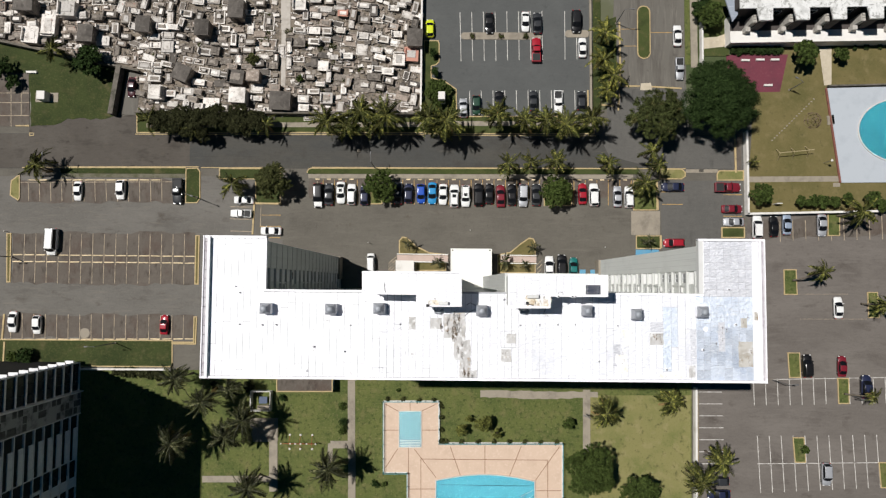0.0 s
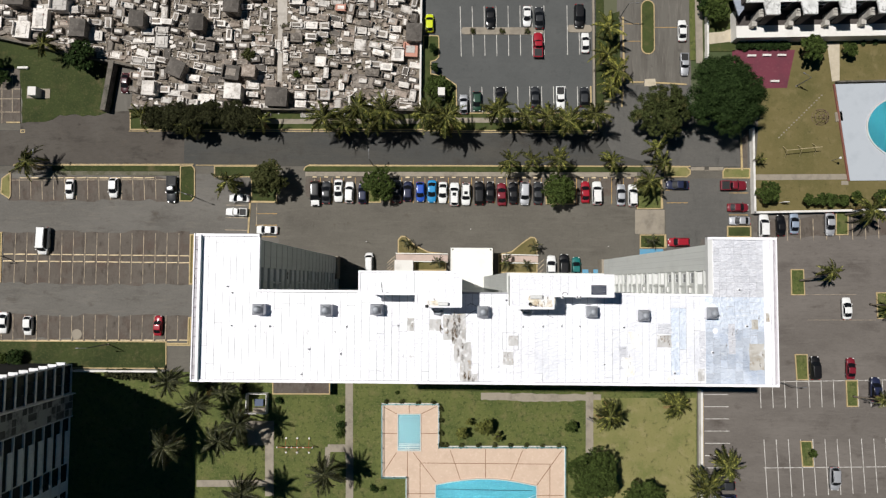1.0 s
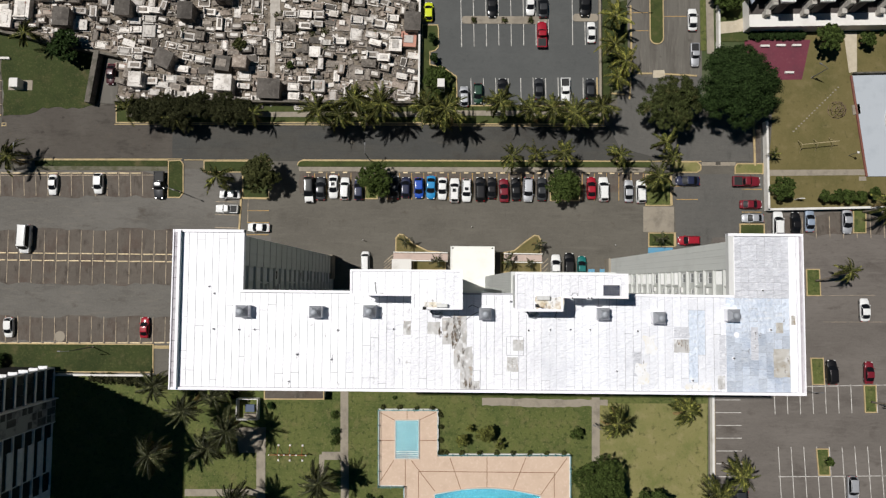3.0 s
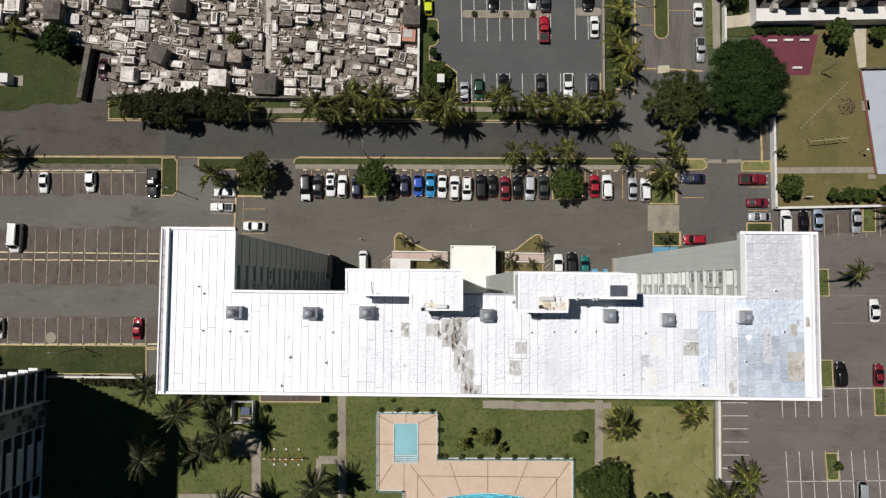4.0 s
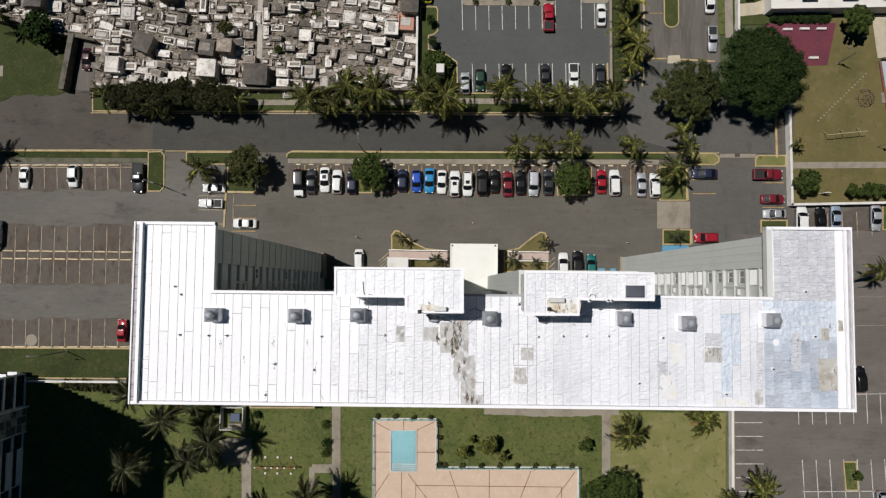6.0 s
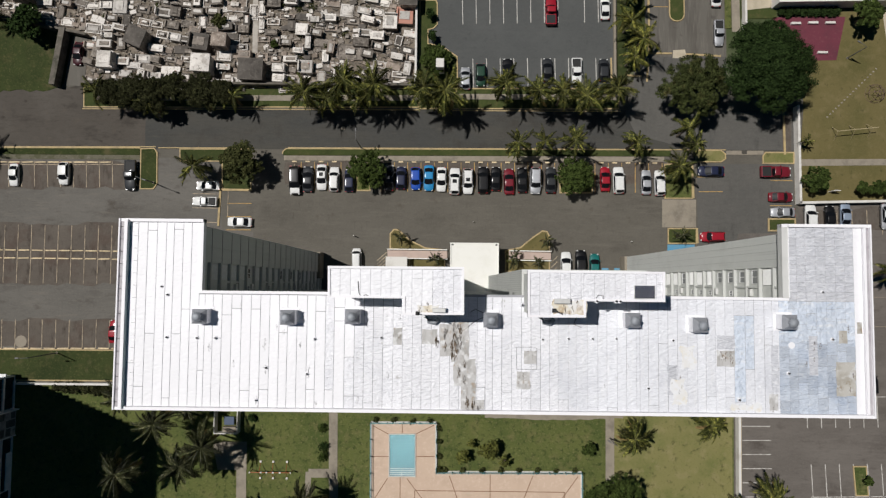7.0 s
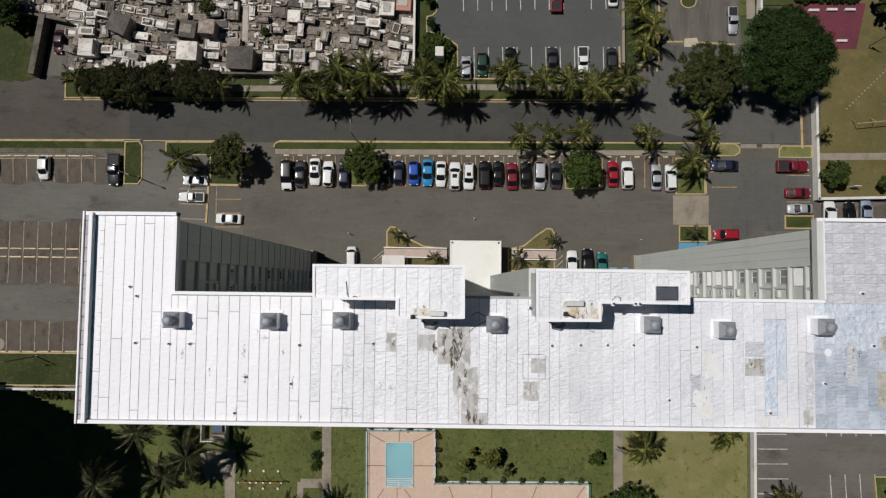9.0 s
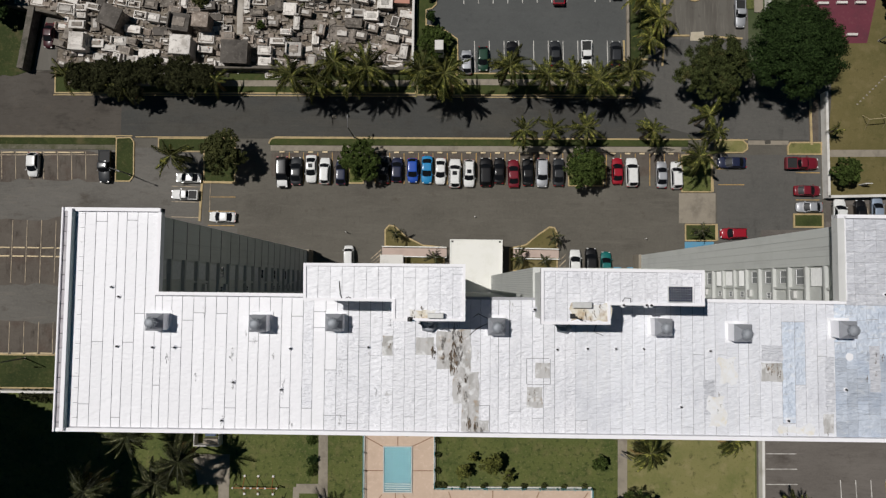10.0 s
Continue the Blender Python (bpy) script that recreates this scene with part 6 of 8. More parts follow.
for a, b in (((-7.24, -24.00), (-7.22, -25.83)), ((-12.38, -29.63), (-9.49, -29.61)), ((-4.76, -29.56), (-1.53, -29.53)), ((-12.33, -24.39), (-9.53, -25.85)), ((-1.69, -24.18), (-4.80, -25.69)), ((-9.68, -33.36), (-12.17, -37.23)),
             ((-7.49, -33.11), (-7.39, -43.05)), ((-6.34, -33.32), (-1.80, -39.05)), ((-4.94, -35.35), (20.90, -35.31)), ((-4.94, -35.35), (-4.74, -56.45)), ((1.02, -32.80), (3.13, -38.66)), ((8.04, -32.50), (8.06, -38.49)),
             ((15.39, -32.65), (12.99, -38.67)), ((23.20, -32.58), (18.26, -39.40)), ((20.79, -35.32), (20.76, -56.15)), ((18.26, -41.43), (23.41, -41.37)), ((-7.52, -41.36), (-2.01, -41.30))):
    part("joint", Geo().prism(strip(a, b, 0.13), 0.2, 0.305), JOINT, deck, "brown expansion joint")
structure("neighbour_pool_deck", Geo().prism(pairs(79.03, 41.51, 112.64, 42.51, 111.88, 22.12, 81.46, 21.70), -0.1, 0.3), DECK_WHITE, "pale grey pool deck", "pool deck")
cxp, cyp = 94.11, 32.65
pool([(cxp + 8.9 * math.cos(math.tau * i / 48), cyp + 6.6 * math.sin(math.tau * i / 48)) for i in range(48)], POOL_DEEP, 0.3, "oval turquoise swimming pool", 0.25)
BRICK = layered("brick_edge", (0.2, 0.08, 0.06), [((0.12, 0.06, 0.05), 1.0, 0.5, 0.2, 0.7, ONE)])
structure("deck_edge", Geo().prism(strip((78.72, 41.51), (81.2, 21.70), 0.32), 0, 0.4), BRICK, "red brick edge of the pool deck", "kerb")
structure("deck_edge", Geo().prism(strip((78.93, 41.87), (112.66, 42.87), 0.3), 0, 0.9), DARK_WALL, "dark edge wall of the pool deck", "wall")
slab("deck_step", pairs(78.78, 35.66, 80.19, 35.91, 80.37, 34.00, 78.96, 33.76), CONCRETE, "concrete step at the pool gate", "step", 0.3)



# ---- cars ----
def paint(name, color, metal=0.0):
    m = plain(name, color, 0.5, metal, 0.2, coat=0.55)
    m.node_tree.nodes["Principled BSDF"].inputs["Coat Roughness"].default_value = 0.17
    return m


PAINTS = {
    "white": paint("car_white", (0.72, 0.72, 0.7)), "silver": paint("car_silver", (0.42, 0.43, 0.45), 0.4), "grey": paint("car_grey", (0.028, 0.03, 0.033)),
    "black": paint("car_black", (0.007, 0.007, 0.008)), "navy": paint("car_navy", (0.015, 0.02, 0.05)), "blue": paint("car_blue", (0.012, 0.07, 0.38)),
    "sky": paint("car_sky_blue", (0.02, 0.22, 0.46)), "red": paint("car_red", (0.3, 0.01, 0.022)), "wine": paint("car_wine", (0.045, 0.008, 0.012)), "maroon": paint("car_maroon", (0.16, 0.012, 0.022)),
    "teal": paint("car_teal", (0.01, 0.13, 0.12)), "lime": paint("car_lime", (0.55, 0.62, 0.02)), "green": paint("car_dark_green", (0.015, 0.05, 0.03)),
    "steel": paint("car_steel_blue", (0.3, 0.36, 0.45), 0.3)}
CAR_GLASS = plain("car_glass", (0.006, 0.007, 0.009), 0.42, spec=0.16)
TYRE = plain("tyre", (0.015, 0.015, 0.015), 0.85)
ALLOY = plain("alloy", (0.4, 0.4, 0.41), 0.35, 0.8)
LAMP_WHITE = plain("headlight", (0.7, 0.7, 0.68), 0.15)
LAMP_RED = plain("taillight", (0.35, 0.01, 0.01), 0.2)
SHAPES = {  # length, width, belt height, roof height, windscreen base, roof front, roof rear, rear glass base (as parts of the length from the middle)
    "sedan": (4.6, 1.8, 0.9, 1.42, 0.24, 0.05, -0.2, -0.37), "hatch": (4.05, 1.74, 0.94, 1.48, 0.27, 0.08, -0.32, -0.45),
    "suv": (4.75, 1.9, 1.05, 1.74, 0.25, 0.1, -0.38, -0.46), "van": (5.3, 1.98, 1.1, 2.1, 0.36, 0.26, -0.46, -0.49),
    "pickup": (5.35, 1.9, 1.05, 1.76, 0.16, 0.07, -0.1, -0.14)}
car_library = {}


def car_body(kind):
    """A car standing at the origin, its nose to +y."""
    L, W, belt, top, ws, rf, rr, rb = SHAPES[kind]
    h = W / 2
    ob = thing("car", "car", "car")
    rings = []
    for k, wk, zk, lowk in ((-0.5, 0.55, 0.6, 0.42), (-0.492, 0.74, 0.76, 0.34), (-0.475, 0.87, 0.87, 0.28), (-0.43, 0.955, 0.94, 0.24), (-0.3, 1.0, 0.98, 0.22), (0.0, 1.0, 1.0, 0.22), (0.2, 1.0, 0.99, 0.22),
                            (0.36, 0.965, 0.9, 0.22), (0.43, 0.9, 0.82, 0.24), (0.47, 0.78, 0.73, 0.28), (0.49, 0.64, 0.64, 0.34), (0.5, 0.44, 0.54, 0.4)):
        w, z = h * wk, belt * zk
        rings.append([(-w, k * L, lowk), (-w * 1.0, k * L, z - 0.16), (-w * 0.965, k * L, z - 0.05), (-w * 0.86, k * L, z), (0, k * L, z + 0.025), (w * 0.86, k * L, z),
                      (w * 0.965, k * L, z - 0.05), (w, k * L, z - 0.16), (w, k * L, lowk)][::-1])
    body = part("body", Geo().loft(rings), PAINTS["white"], ob, smooth=True)
    z0, z1, t = belt - 0.02, top - 0.06, h * 0.8
    bw = h * 0.93
    across = (-1.0, -0.55, 0.0, 0.55, 1.0)
    bow = lambda half, y, z, out: [(u * half, y + out * (1 - u * u), z) for u in across]
    front0, front1 = bow(bw, ws * L - 0.08, z0, 0.2), bow(t, rf * L - 0.06, z1, 0.12)
    rear0, rear1 = bow(bw, rb * L + 0.06, z0, -0.16), bow(t, rr * L + 0.05, z1, -0.1)
    pillar = part("cabin_frame", Geo().loft([front0[::-1] + rear0, front1[::-1] + rear1][::-1]), PAINTS["white"], ob)
    heart = Vector((0, (ws + rb) / 2 * L, z0 - 0.2))

    def glass(name, low_edge, high_edge, shrink=0.93):
        """A pane over two edges of the cabin, a little inside them and proud of the frame."""
        low_edge, high_edge = [Vector(p) for p in low_edge], [Vector(p) for p in high_edge]
        mid = sum(low_edge + high_edge, Vector()) / (2 * len(low_edge))
        n = (low_edge[-1] - low_edge[0]).cross(high_edge[0] - low_edge[0]).normalized() * 0.015
        if n.dot(mid - heart) < 0:
            n = -n
        low_edge, high_edge = ([mid + (p - mid) * shrink + n for p in edge] for edge in (low_edge, high_edge))
        g = Geo()
        for a, b, c, d in zip(low_edge, low_edge[1:], high_edge[1:], high_edge):
            g.loft([[p - n * 2 for p in (a, b, c, d)], [a, b, c, d]])
        part(name, g, CAR_GLASS, ob)

    glass("windscreen", front0, front1)
    glass("rear_window", rear0, rear1, 0.9)
    for k in (0, -1):
        glass("side_window", [front0[k], rear0[k]], [front1[k], rear1[k]])
    y0, y1 = rr * L - 0.05, rf * L + 0.05
    roof_rings = []
    for wide, inset, lift in ((1.03, 0.0, 0.0), (1.0, 0.02, 0.025), (0.92, 0.07, 0.05), (0.75, 0.16, 0.066), (0.45, 0.3, 0.074)):
        a, b, c = t * wide, y0 + inset, y1 - inset
        roof_rings.append([(-a, b + 0.1, z1 + lift), (-a + 0.1, b, z1 + lift), (a - 0.1, b, z1 + lift), (a, b + 0.1, z1 + lift), (a, c - 0.1, z1 + lift), (a - 0.1, c, z1 + lift), (-a + 0.1, c, z1 + lift), (-a, c - 0.1, z1 + lift)])
    roof_geo = Geo().loft(roof_rings)
    roof_ob = part("roof", roof_geo, PAINTS["white"], ob, smooth=True)
    tinted = [body, pillar, roof_ob]
    if kind == "pickup":
        part("bed", Geo().box(-h * 0.84, h * 0.84, -0.47 * L, -0.17 * L, belt - 0.1, belt + 0.032), BLACK, ob, "black load bed liner")
        for a, b, c, d, da, dc in ((-h, -h * 0.86, -0.49 * L, -0.15 * L, 0.035, 0), (h * 0.86, h, -0.49 * L, -0.15 * L, -0.035, 0), (-h, h, -0.5 * L, -0.47 * L, 0, 0.045)):
            rim = [(x, y, belt + 0.1 + (da if x == b else 0) + (dc if y == d else 0)) for x, y in ((a, c), (b, c), (b, d), (a, d))]
            tinted.append(part("bed_wall", Geo().loft([[(x, y, 0.5) for x, y, _ in rim], rim]), PAINTS["white"], ob))
    if kind in ("suv", "van"):
        for sx in (-1, 1):
            part("roof_rail", Geo().tube([(sx * t * 0.9, y0 + 0.2, z1 + 0.1), (sx * t * 0.9, y1 - 0.3, z1 + 0.1)], 0.025, 5), TYRE, ob)
    tyre = Geo().tube([(-0.1, 0, 0), (-0.08, 0, 0), (0.08, 0, 0), (0.1, 0, 0)], [0.27, 0.32, 0.32, 0.27], 14).mesh("tyre", TYRE)
    rim_mesh = Geo().tube([(-0.012, 0, 0), (0.012, 0, 0)], 0.2, 10).mesh("rim", ALLOY)
    for sx in (-1, 1):
        for k in (-0.3, 0.31):
            wheel = part("wheel", tyre, None, ob, at=pose(sx * (h - 0.09), k * L, 0.32))
            part("rim", rim_mesh, None, wheel, at=pose(sx * 0.1, 0, 0))
        part("headlight", Geo().box(min(sx * h * 0.48, sx * h * 0.8), max(sx * h * 0.48, sx * h * 0.8), 0.44 * L, 0.487 * L, belt * 0.58, belt * 0.76, bevel=0.03), LAMP_WHITE, ob)
        part("taillight", Geo().box(min(sx * h * 0.55, sx * h * 0.86), max(sx * h * 0.55, sx * h * 0.86), -0.497 * L, -0.47 * L, belt * 0.66, belt * 0.84), LAMP_RED, ob)
        tinted.append(part("mirror", Geo().box(min(sx * h, sx * (h + 0.17)), max(sx * h, sx * (h + 0.17)), ws * L - 0.28, ws * L - 0.14, belt - 0.02, belt + 0.13, bevel=0.02), PAINTS["white"], ob))
    for o in tinted:
        o.material_slots[0].link = "OBJECT"
        o.material_slots[0].material = PAINTS["white"]
        o["tinted"] = 1
    return ob


WORDS = {"sedan": "saloon car", "hatch": "small hatchback car", "suv": "sport utility car", "van": "passenger van", "pickup": "pickup truck"}
SHADES = {"sky": "light blue", "grey": "dark grey", "navy": "dark navy", "lime": "yellow-green", "green": "dark green", "steel": "pale steel-blue", "maroon": "dark red", "wine": "very dark red"}


def car(x, y, kind, color, heading, spot="parked in a marked bay", group="parked cars", scale=1.0, sunroof=False, bonnet=None):
    """heading: degrees; 0 has the nose to the north. bonnet: its colour where it differs."""
    m = pose(x, y, 0.035, 0, 0, heading + random.uniform(-1.5, 1.5)) @ Matrix.Diagonal((scale, scale, scale, 1))
    if kind not in car_library:
        ob = car_library[kind] = car_body(kind)
        ob.matrix_basis = m
    else:
        ob = car_library[kind]
        made = copy_thing(ob, m)
        made.matrix_basis = m
        for o in list(made.children):
            if "extra" in o:
                bpy.data.objects.remove(o)
        ob = made
    tagged(ob, f"{SHADES.get(color, color)} {WORDS[kind]} {spot}", "car" if kind not in ("pickup", "van") else WORDS[kind].split()[-1], group)
    for o in ob.children:
        if "tinted" in o:
            o.material_slots[0].material = PAINTS[color]
    L, W, belt, top, ws, rf, rr, rb = SHAPES[kind]
    if sunroof:
        part("sunroof", Geo().box(-W * 0.2, W * 0.2, rf * L - 0.95, rf * L - 0.3, top - 0.02, top + 0.022, bevel=0.01), CAR_GLASS, ob, "dark glass sunroof")["extra"] = 1
    if bonnet:
        part("bonnet", Geo().loft([[(-W * 0.4, y, z - 0.05), (W * 0.4, y, z - 0.05), (W * 0.4, y, z), (0, y, z + 0.035), (-W * 0.4, y, z)]
                                   for y, z in ((0.45 * L, belt * 0.8), (0.4 * L, belt * 0.9), (0.27 * L, belt * 0.99))]), PAINTS[bonnet], ob, f"{bonnet} bonnet")["extra"] = 1
    return ob


# long row in front of the tower
ROW = "parked nose-in beside the long median"
car(-26.71, 18.30, "suv", "black", 180, ROW, scale=1.08, bonnet="white")
car(-24.49, 18.56, "sedan", "grey", 0, ROW)
car(-22.03, 18.93, "sedan", "white", 180, ROW, sunroof=True)
car(-19.80, 18.59, "suv", "white", 0, ROW, scale=0.92)
car(-17.11, 18.38, "hatch", "navy", 0, ROW)
car(-10.09, 18.89, "sedan", "grey", 0, ROW)
car(-7.99, 18.90, "hatch", "navy", 0, ROW)
car(-5.41, 18.80, "hatch", "blue", 180, ROW)
car(-3.08, 18.93, "sedan", "sky", 180, ROW)
car(-0.86, 18.71, "sedan", "white", 180, ROW, scale=0.95)
car(1.48, 18.38, "suv", "white", 0, ROW, sunroof=True)
car(3.82, 18.39, "suv", "white", 180, ROW, sunroof=True, scale=0.95)
car(6.50, 18.64, "suv", "black", 0, ROW)
car(8.72, 18.89, "sedan", "black", 0, ROW, scale=0.93)
car(11.05, 18.44, "sedan", "maroon", 0, ROW)
car(13.38, 18.69, "sedan", "black", 0, ROW, scale=0.97)
car(15.71, 18.58, "suv", "silver", 180, ROW)
car(18.39, 18.72, "sedan", "grey", 0, ROW)
car(27.94, 19.01, "sedan", "red", 0, ROW, scale=0.95)
car(30.26, 18.79, "suv", "white", 0, ROW)
car(35.14, 18.47, "sedan", "silver", 0, ROW, scale=0.95)
car(37.47, 18.37, "suv", "white", 0, ROW, scale=0.95)
# beside the east drive
car(46.55, 20.54, "sedan", "navy", 90, "parked by the palm island")
car(57.80, 20.49, "pickup", "maroon", -90, "parked along the white wall")
car(58.65, 16.05, "sedan", "maroon", -90, "parked along the white wall", scale=0.93)
car(58.95, 13.37, "sedan", "silver", 90, "parked along the white wall", scale=0.93)
car(63.67, 12.36, "suv", "white", 0, "parked below the white wall")
car(67.14, 12.50, "sedan", "black", 0, "parked below the white wall", scale=0.93)
car(69.80, 12.98, "sedan", "steel", 0, "parked below the white wall", scale=0.95)
car(76.94, 12.80, "sedan", "silver", 180, "parked beside a grass island")
car(46.64, 8.98, "suv", "red", 90, "parked beside the planted island", scale=0.9)
car(79.86, -4.04, "sedan", "white", 0, "standing in the east drive", scale=0.96)
car(73.30, -15.85, "suv", "black", 0, "parked beside a grass island", scale=0.98)
car(80.36, -15.90, "sedan", "maroon", 0, "parked in the east lot", scale=0.92)
car(85.03, -19.94, "suv", "navy", 0, "parked in the east lot")
car(76.65, -37.44, "suv", "silver", 180, "parked in the east lot", scale=0.96)
car(55.15, -39.00, "hatch", "grey", 90, "parked under a palm")
car(55.11, -41.67, "sedan", "navy", 90, "parked by the garden wall")
# west lot
car(-76.86, 18.94, "sedan", "white", 180, "parked in the west lot", scale=0.88)
car(-67.90, 19.23, "hatch", "white", 180, "parked in the west lot")
car(-55.98, 18.95, "pickup", "grey", 180, "parked by a grass island")
car(-81.74, 8.30, "van", "white", 180, "parked in the west lot", scale=1.06)
car(-89.26, -8.28, "sedan", "white", 180, "parked in the west lot", scale=0.94)
car(-84.21, -8.82, "hatch", "white", 180, "parked in the west lot", scale=0.95)
car(-57.96, -8.61, "sedan", "red", 0, "parked in the west lot", scale=0.88)
car(-42.18, 17.27, "sedan", "white", 90, "parked beside the tree island", scale=0.9)
car(-42.70, 14.45, "pickup", "white", 90, "parked beside the tree island", scale=0.82)
car(-36.40, 10.85, "sedan", "white", 90, "parked beside the tower wing", scale=0.94)
# forecourt
car(-15.60, 4.23, "van", "white", 0, "standing in front of the tower", scale=0.82)
car(21.05, 3.81, "sedan", "white", 0, "parked by the entrance ramp")
car(23.60, 4.18, "suv", "black", 0, "parked by the entrance ramp", scale=0.95)
car(26.03, 3.73, "sedan", "teal", 0, "parked by the entrance ramp", scale=0.92)
for x, y in pairs(28.04, 3.30, 30.25, 3.31):
    bay_line((x - 0.6, y - 0.6), (x + 0.6, y - 0.6), BLUE_PAINT, 1.3)
# upper lot and side street
UP = "parked in the upper lot"
car(-3.85, 53.74, "hatch", "lime", 0, UP, "cars in the upper lot", 0.95)
car(8.58, 54.87, "sedan", "black", 180, UP, "cars in the upper lot", 0.97)
car(16.15, 55.26, "sedan", "white", 180, UP, "cars in the upper lot", 0.93)
car(18.63, 54.91, "sedan", "grey", 0, UP, "cars in the upper lot")
car(18.40, 49.24, "pickup", "red", 0, UP, "cars in the upper lot", 0.98)
car(26.78, 55.30, "suv", "black", 180, UP, "cars in the upper lot", 1.02)
car(28.06, 49.77, "sedan", "white", 0, UP, "cars in the upper lot", 0.92)
car(3.24, 36.84, "hatch", "silver", 0, UP, "cars in the upper lot")
car(5.94, 37.45, "hatch", "green", 180, UP, "cars in the upper lot")
car(10.76, 38.19, "sedan", "black", 0, UP, "cars in the upper lot")
car(17.81, 38.47, "sedan", "grey", 0, UP, "cars in the upper lot", 0.93)
car(22.97, 38.13, "pickup", "white", 180, UP, "cars in the upper lot", 0.9)
car(27.78, 38.52, "hatch", "grey", 0, UP, "cars in the upper lot")
car(47.85, 52.37, "sedan", "white", 0, "parked along the side street", "cars in the side street", 0.97)
car(48.24, 45.30, "pickup", "silver", 180, "parked along the side street", "cars in the side street", 0.86)
car(-66.27, 40.93, "sedan", "wine", 176, "parked beside the graveyard gate", scale=0.92)

# ---- plants ----
# the pale yellow-green layer paints highlights into the frond colour
FROND = layered("palm_frond", (0.05, 0.058, 0.014), [((0.018, 0.024, 0.006), 0.9, 0.45, 0.18, 0.8, ONE), ((0.32, 0.305, 0.075), 1.5, 0.51, 0.12, 0.8, ONE)], rough=0.6, vary=0.75, spec=0.15)
FROND_BRIGHT = layered("palm_frond_bright", (0.085, 0.095, 0.02), [((0.03, 0.038, 0.009), 0.9, 0.47, 0.18, 0.7, ONE), ((0.4, 0.37, 0.085), 1.5, 0.48, 0.12, 0.8, ONE)], rough=0.6, vary=0.6, spec=0.15)
# the pale layer here is glossy glints painted onto dark leaflets
FROND_DARK = layered("palm_frond_dark", (0.042, 0.047, 0.018), [((0.012, 0.015, 0.007), 0.9, 0.45, 0.18, 0.8, ONE), ((0.24, 0.23, 0.12), 2.2, 0.54, 0.1, 0.7, ONE)], rough=0.5, vary=0.6, spec=0.25)
FROND_DRY = layered("palm_frond_dry", (0.24, 0.17, 0.07), [((0.14, 0.1, 0.04), 0.8, 0.45, 0.2, 0.7, ONE)], rough=0.8, vary=0.3)
BARK = layered("palm_bark", (0.19, 0.16, 0.125), [((0.1, 0.085, 0.065), 1.5, 0.45, 0.2, 0.8, (0.3, 0.3, 4))], bump=0.4)
LEAF_DARK = layered("leaf_dark", (0.026, 0.044, 0.013), [((0.013, 0.024, 0.007), 0.9, 0.45, 0.2, 0.7, ONE)], rough=0.75, island=0.6, spec=0.05)
# second layer: bright specks painted in as leaf highlights
LEAF_SOMBRE = layered("leaf_sombre", (0.04, 0.042, 0.019), [((0.011, 0.013, 0.005), 0.9, 0.45, 0.2, 0.7, ONE), ((0.08, 0.08, 0.03), 2.6, 0.56, 0.1, 0.7, ONE)], rough=0.75, island=0.8, spec=0.05)
LEAF_LOOSE = layered("leaf_loose_olive", (0.05, 0.06, 0.02), [((0.016, 0.02, 0.008), 0.7, 0.45, 0.2, 0.7, ONE), ((0.12, 0.105, 0.04), 0.5, 0.56, 0.1, 0.6, ONE)], rough=0.75, island=0.7, spec=0.05)
LEAF_PALE = layered("leaf_pale_yellow_green", (0.115, 0.12, 0.032), [((0.05, 0.06, 0.016), 0.9, 0.45, 0.2, 0.7, ONE)], rough=0.75, island=0.5, spec=0.05)
LEAF_MID = layered("leaf_mid", (0.05, 0.07, 0.018), [((0.02, 0.032, 0.008), 0.9, 0.45, 0.2, 0.7, ONE)], rough=0.75, island=0.6, spec=0.05)
LEAF_OLIVE = layered("leaf_olive", (0.062, 0.066, 0.024), [((0.022, 0.027, 0.01), 0.9, 0.45, 0.2, 0.7, ONE)], rough=0.75, island=0.5, spec=0.05)
WOOD = layered("tree_bark", (0.12, 0.095, 0.07), [((0.06, 0.05, 0.04), 2.0, 0.45, 0.2, 0.8, (1, 1, 0.3))], bump=0.4)


RIB = layered("palm_rib", (0.12, 0.12, 0.035), [((0.1, 0.1, 0.03), 1.2, 0.48, 0.2, 0.7, ONE)], rough=0.6, vary=0.4)


def frond_mesh(seed, mat, length=3.4, rib=RIB):
    """One feathered leaf along +x, arching down towards its tip, its leaflets hanging."""
    r, g = random.Random(seed), Geo()
    n = 36
    rise, droop, sway = r.uniform(0.45, 0.8), r.uniform(1.6, 2.9), r.uniform(-1.1, 1.1)
    spine = []
    for i in range(n + 1):
        k = i / n
        spine.append(Vector((length * (k - 0.14 * k * k), sway * k * k, rise * k * 1.6 - droop * k * k)))
    g.tube(spine, [0.05 * (1 - 0.75 * i / n) for i in range(n + 1)], 4)
    g.m = [1] * len(g.f)
    for i in range(3, n + 1):
        k = i / n
        size = 0.8 * math.sin(math.pi * (0.14 + 0.8 * k)) ** 0.6
        for s in (-1, 1):
            p = spine[i]
            way = Vector((0.75 + r.uniform(-0.15, 0.15), s * 0.75, -0.5 - 0.5 * k + r.uniform(-0.3, 0.15))).normalized() * size * r.uniform(0.75, 1.15)
            side, sag = Vector((0.042, 0, 0.0)), Vector((0, 0, -0.16 * size))
            n0 = len(g.v)
            g.v += [tuple(p - side), tuple(p + side), tuple(p + way * 0.6 + side * 0.8), tuple(p + way + sag), tuple(p + way * 0.6 - side * 0.8)]
            g.f.append((n0, n0 + 1, n0 + 2, n0 + 3, n0 + 4))
            g.m.append(0)
    return g.mesh("frond", [mat, rib])


FRONDS = [frond_mesh(i, FROND) for i in range(9)]
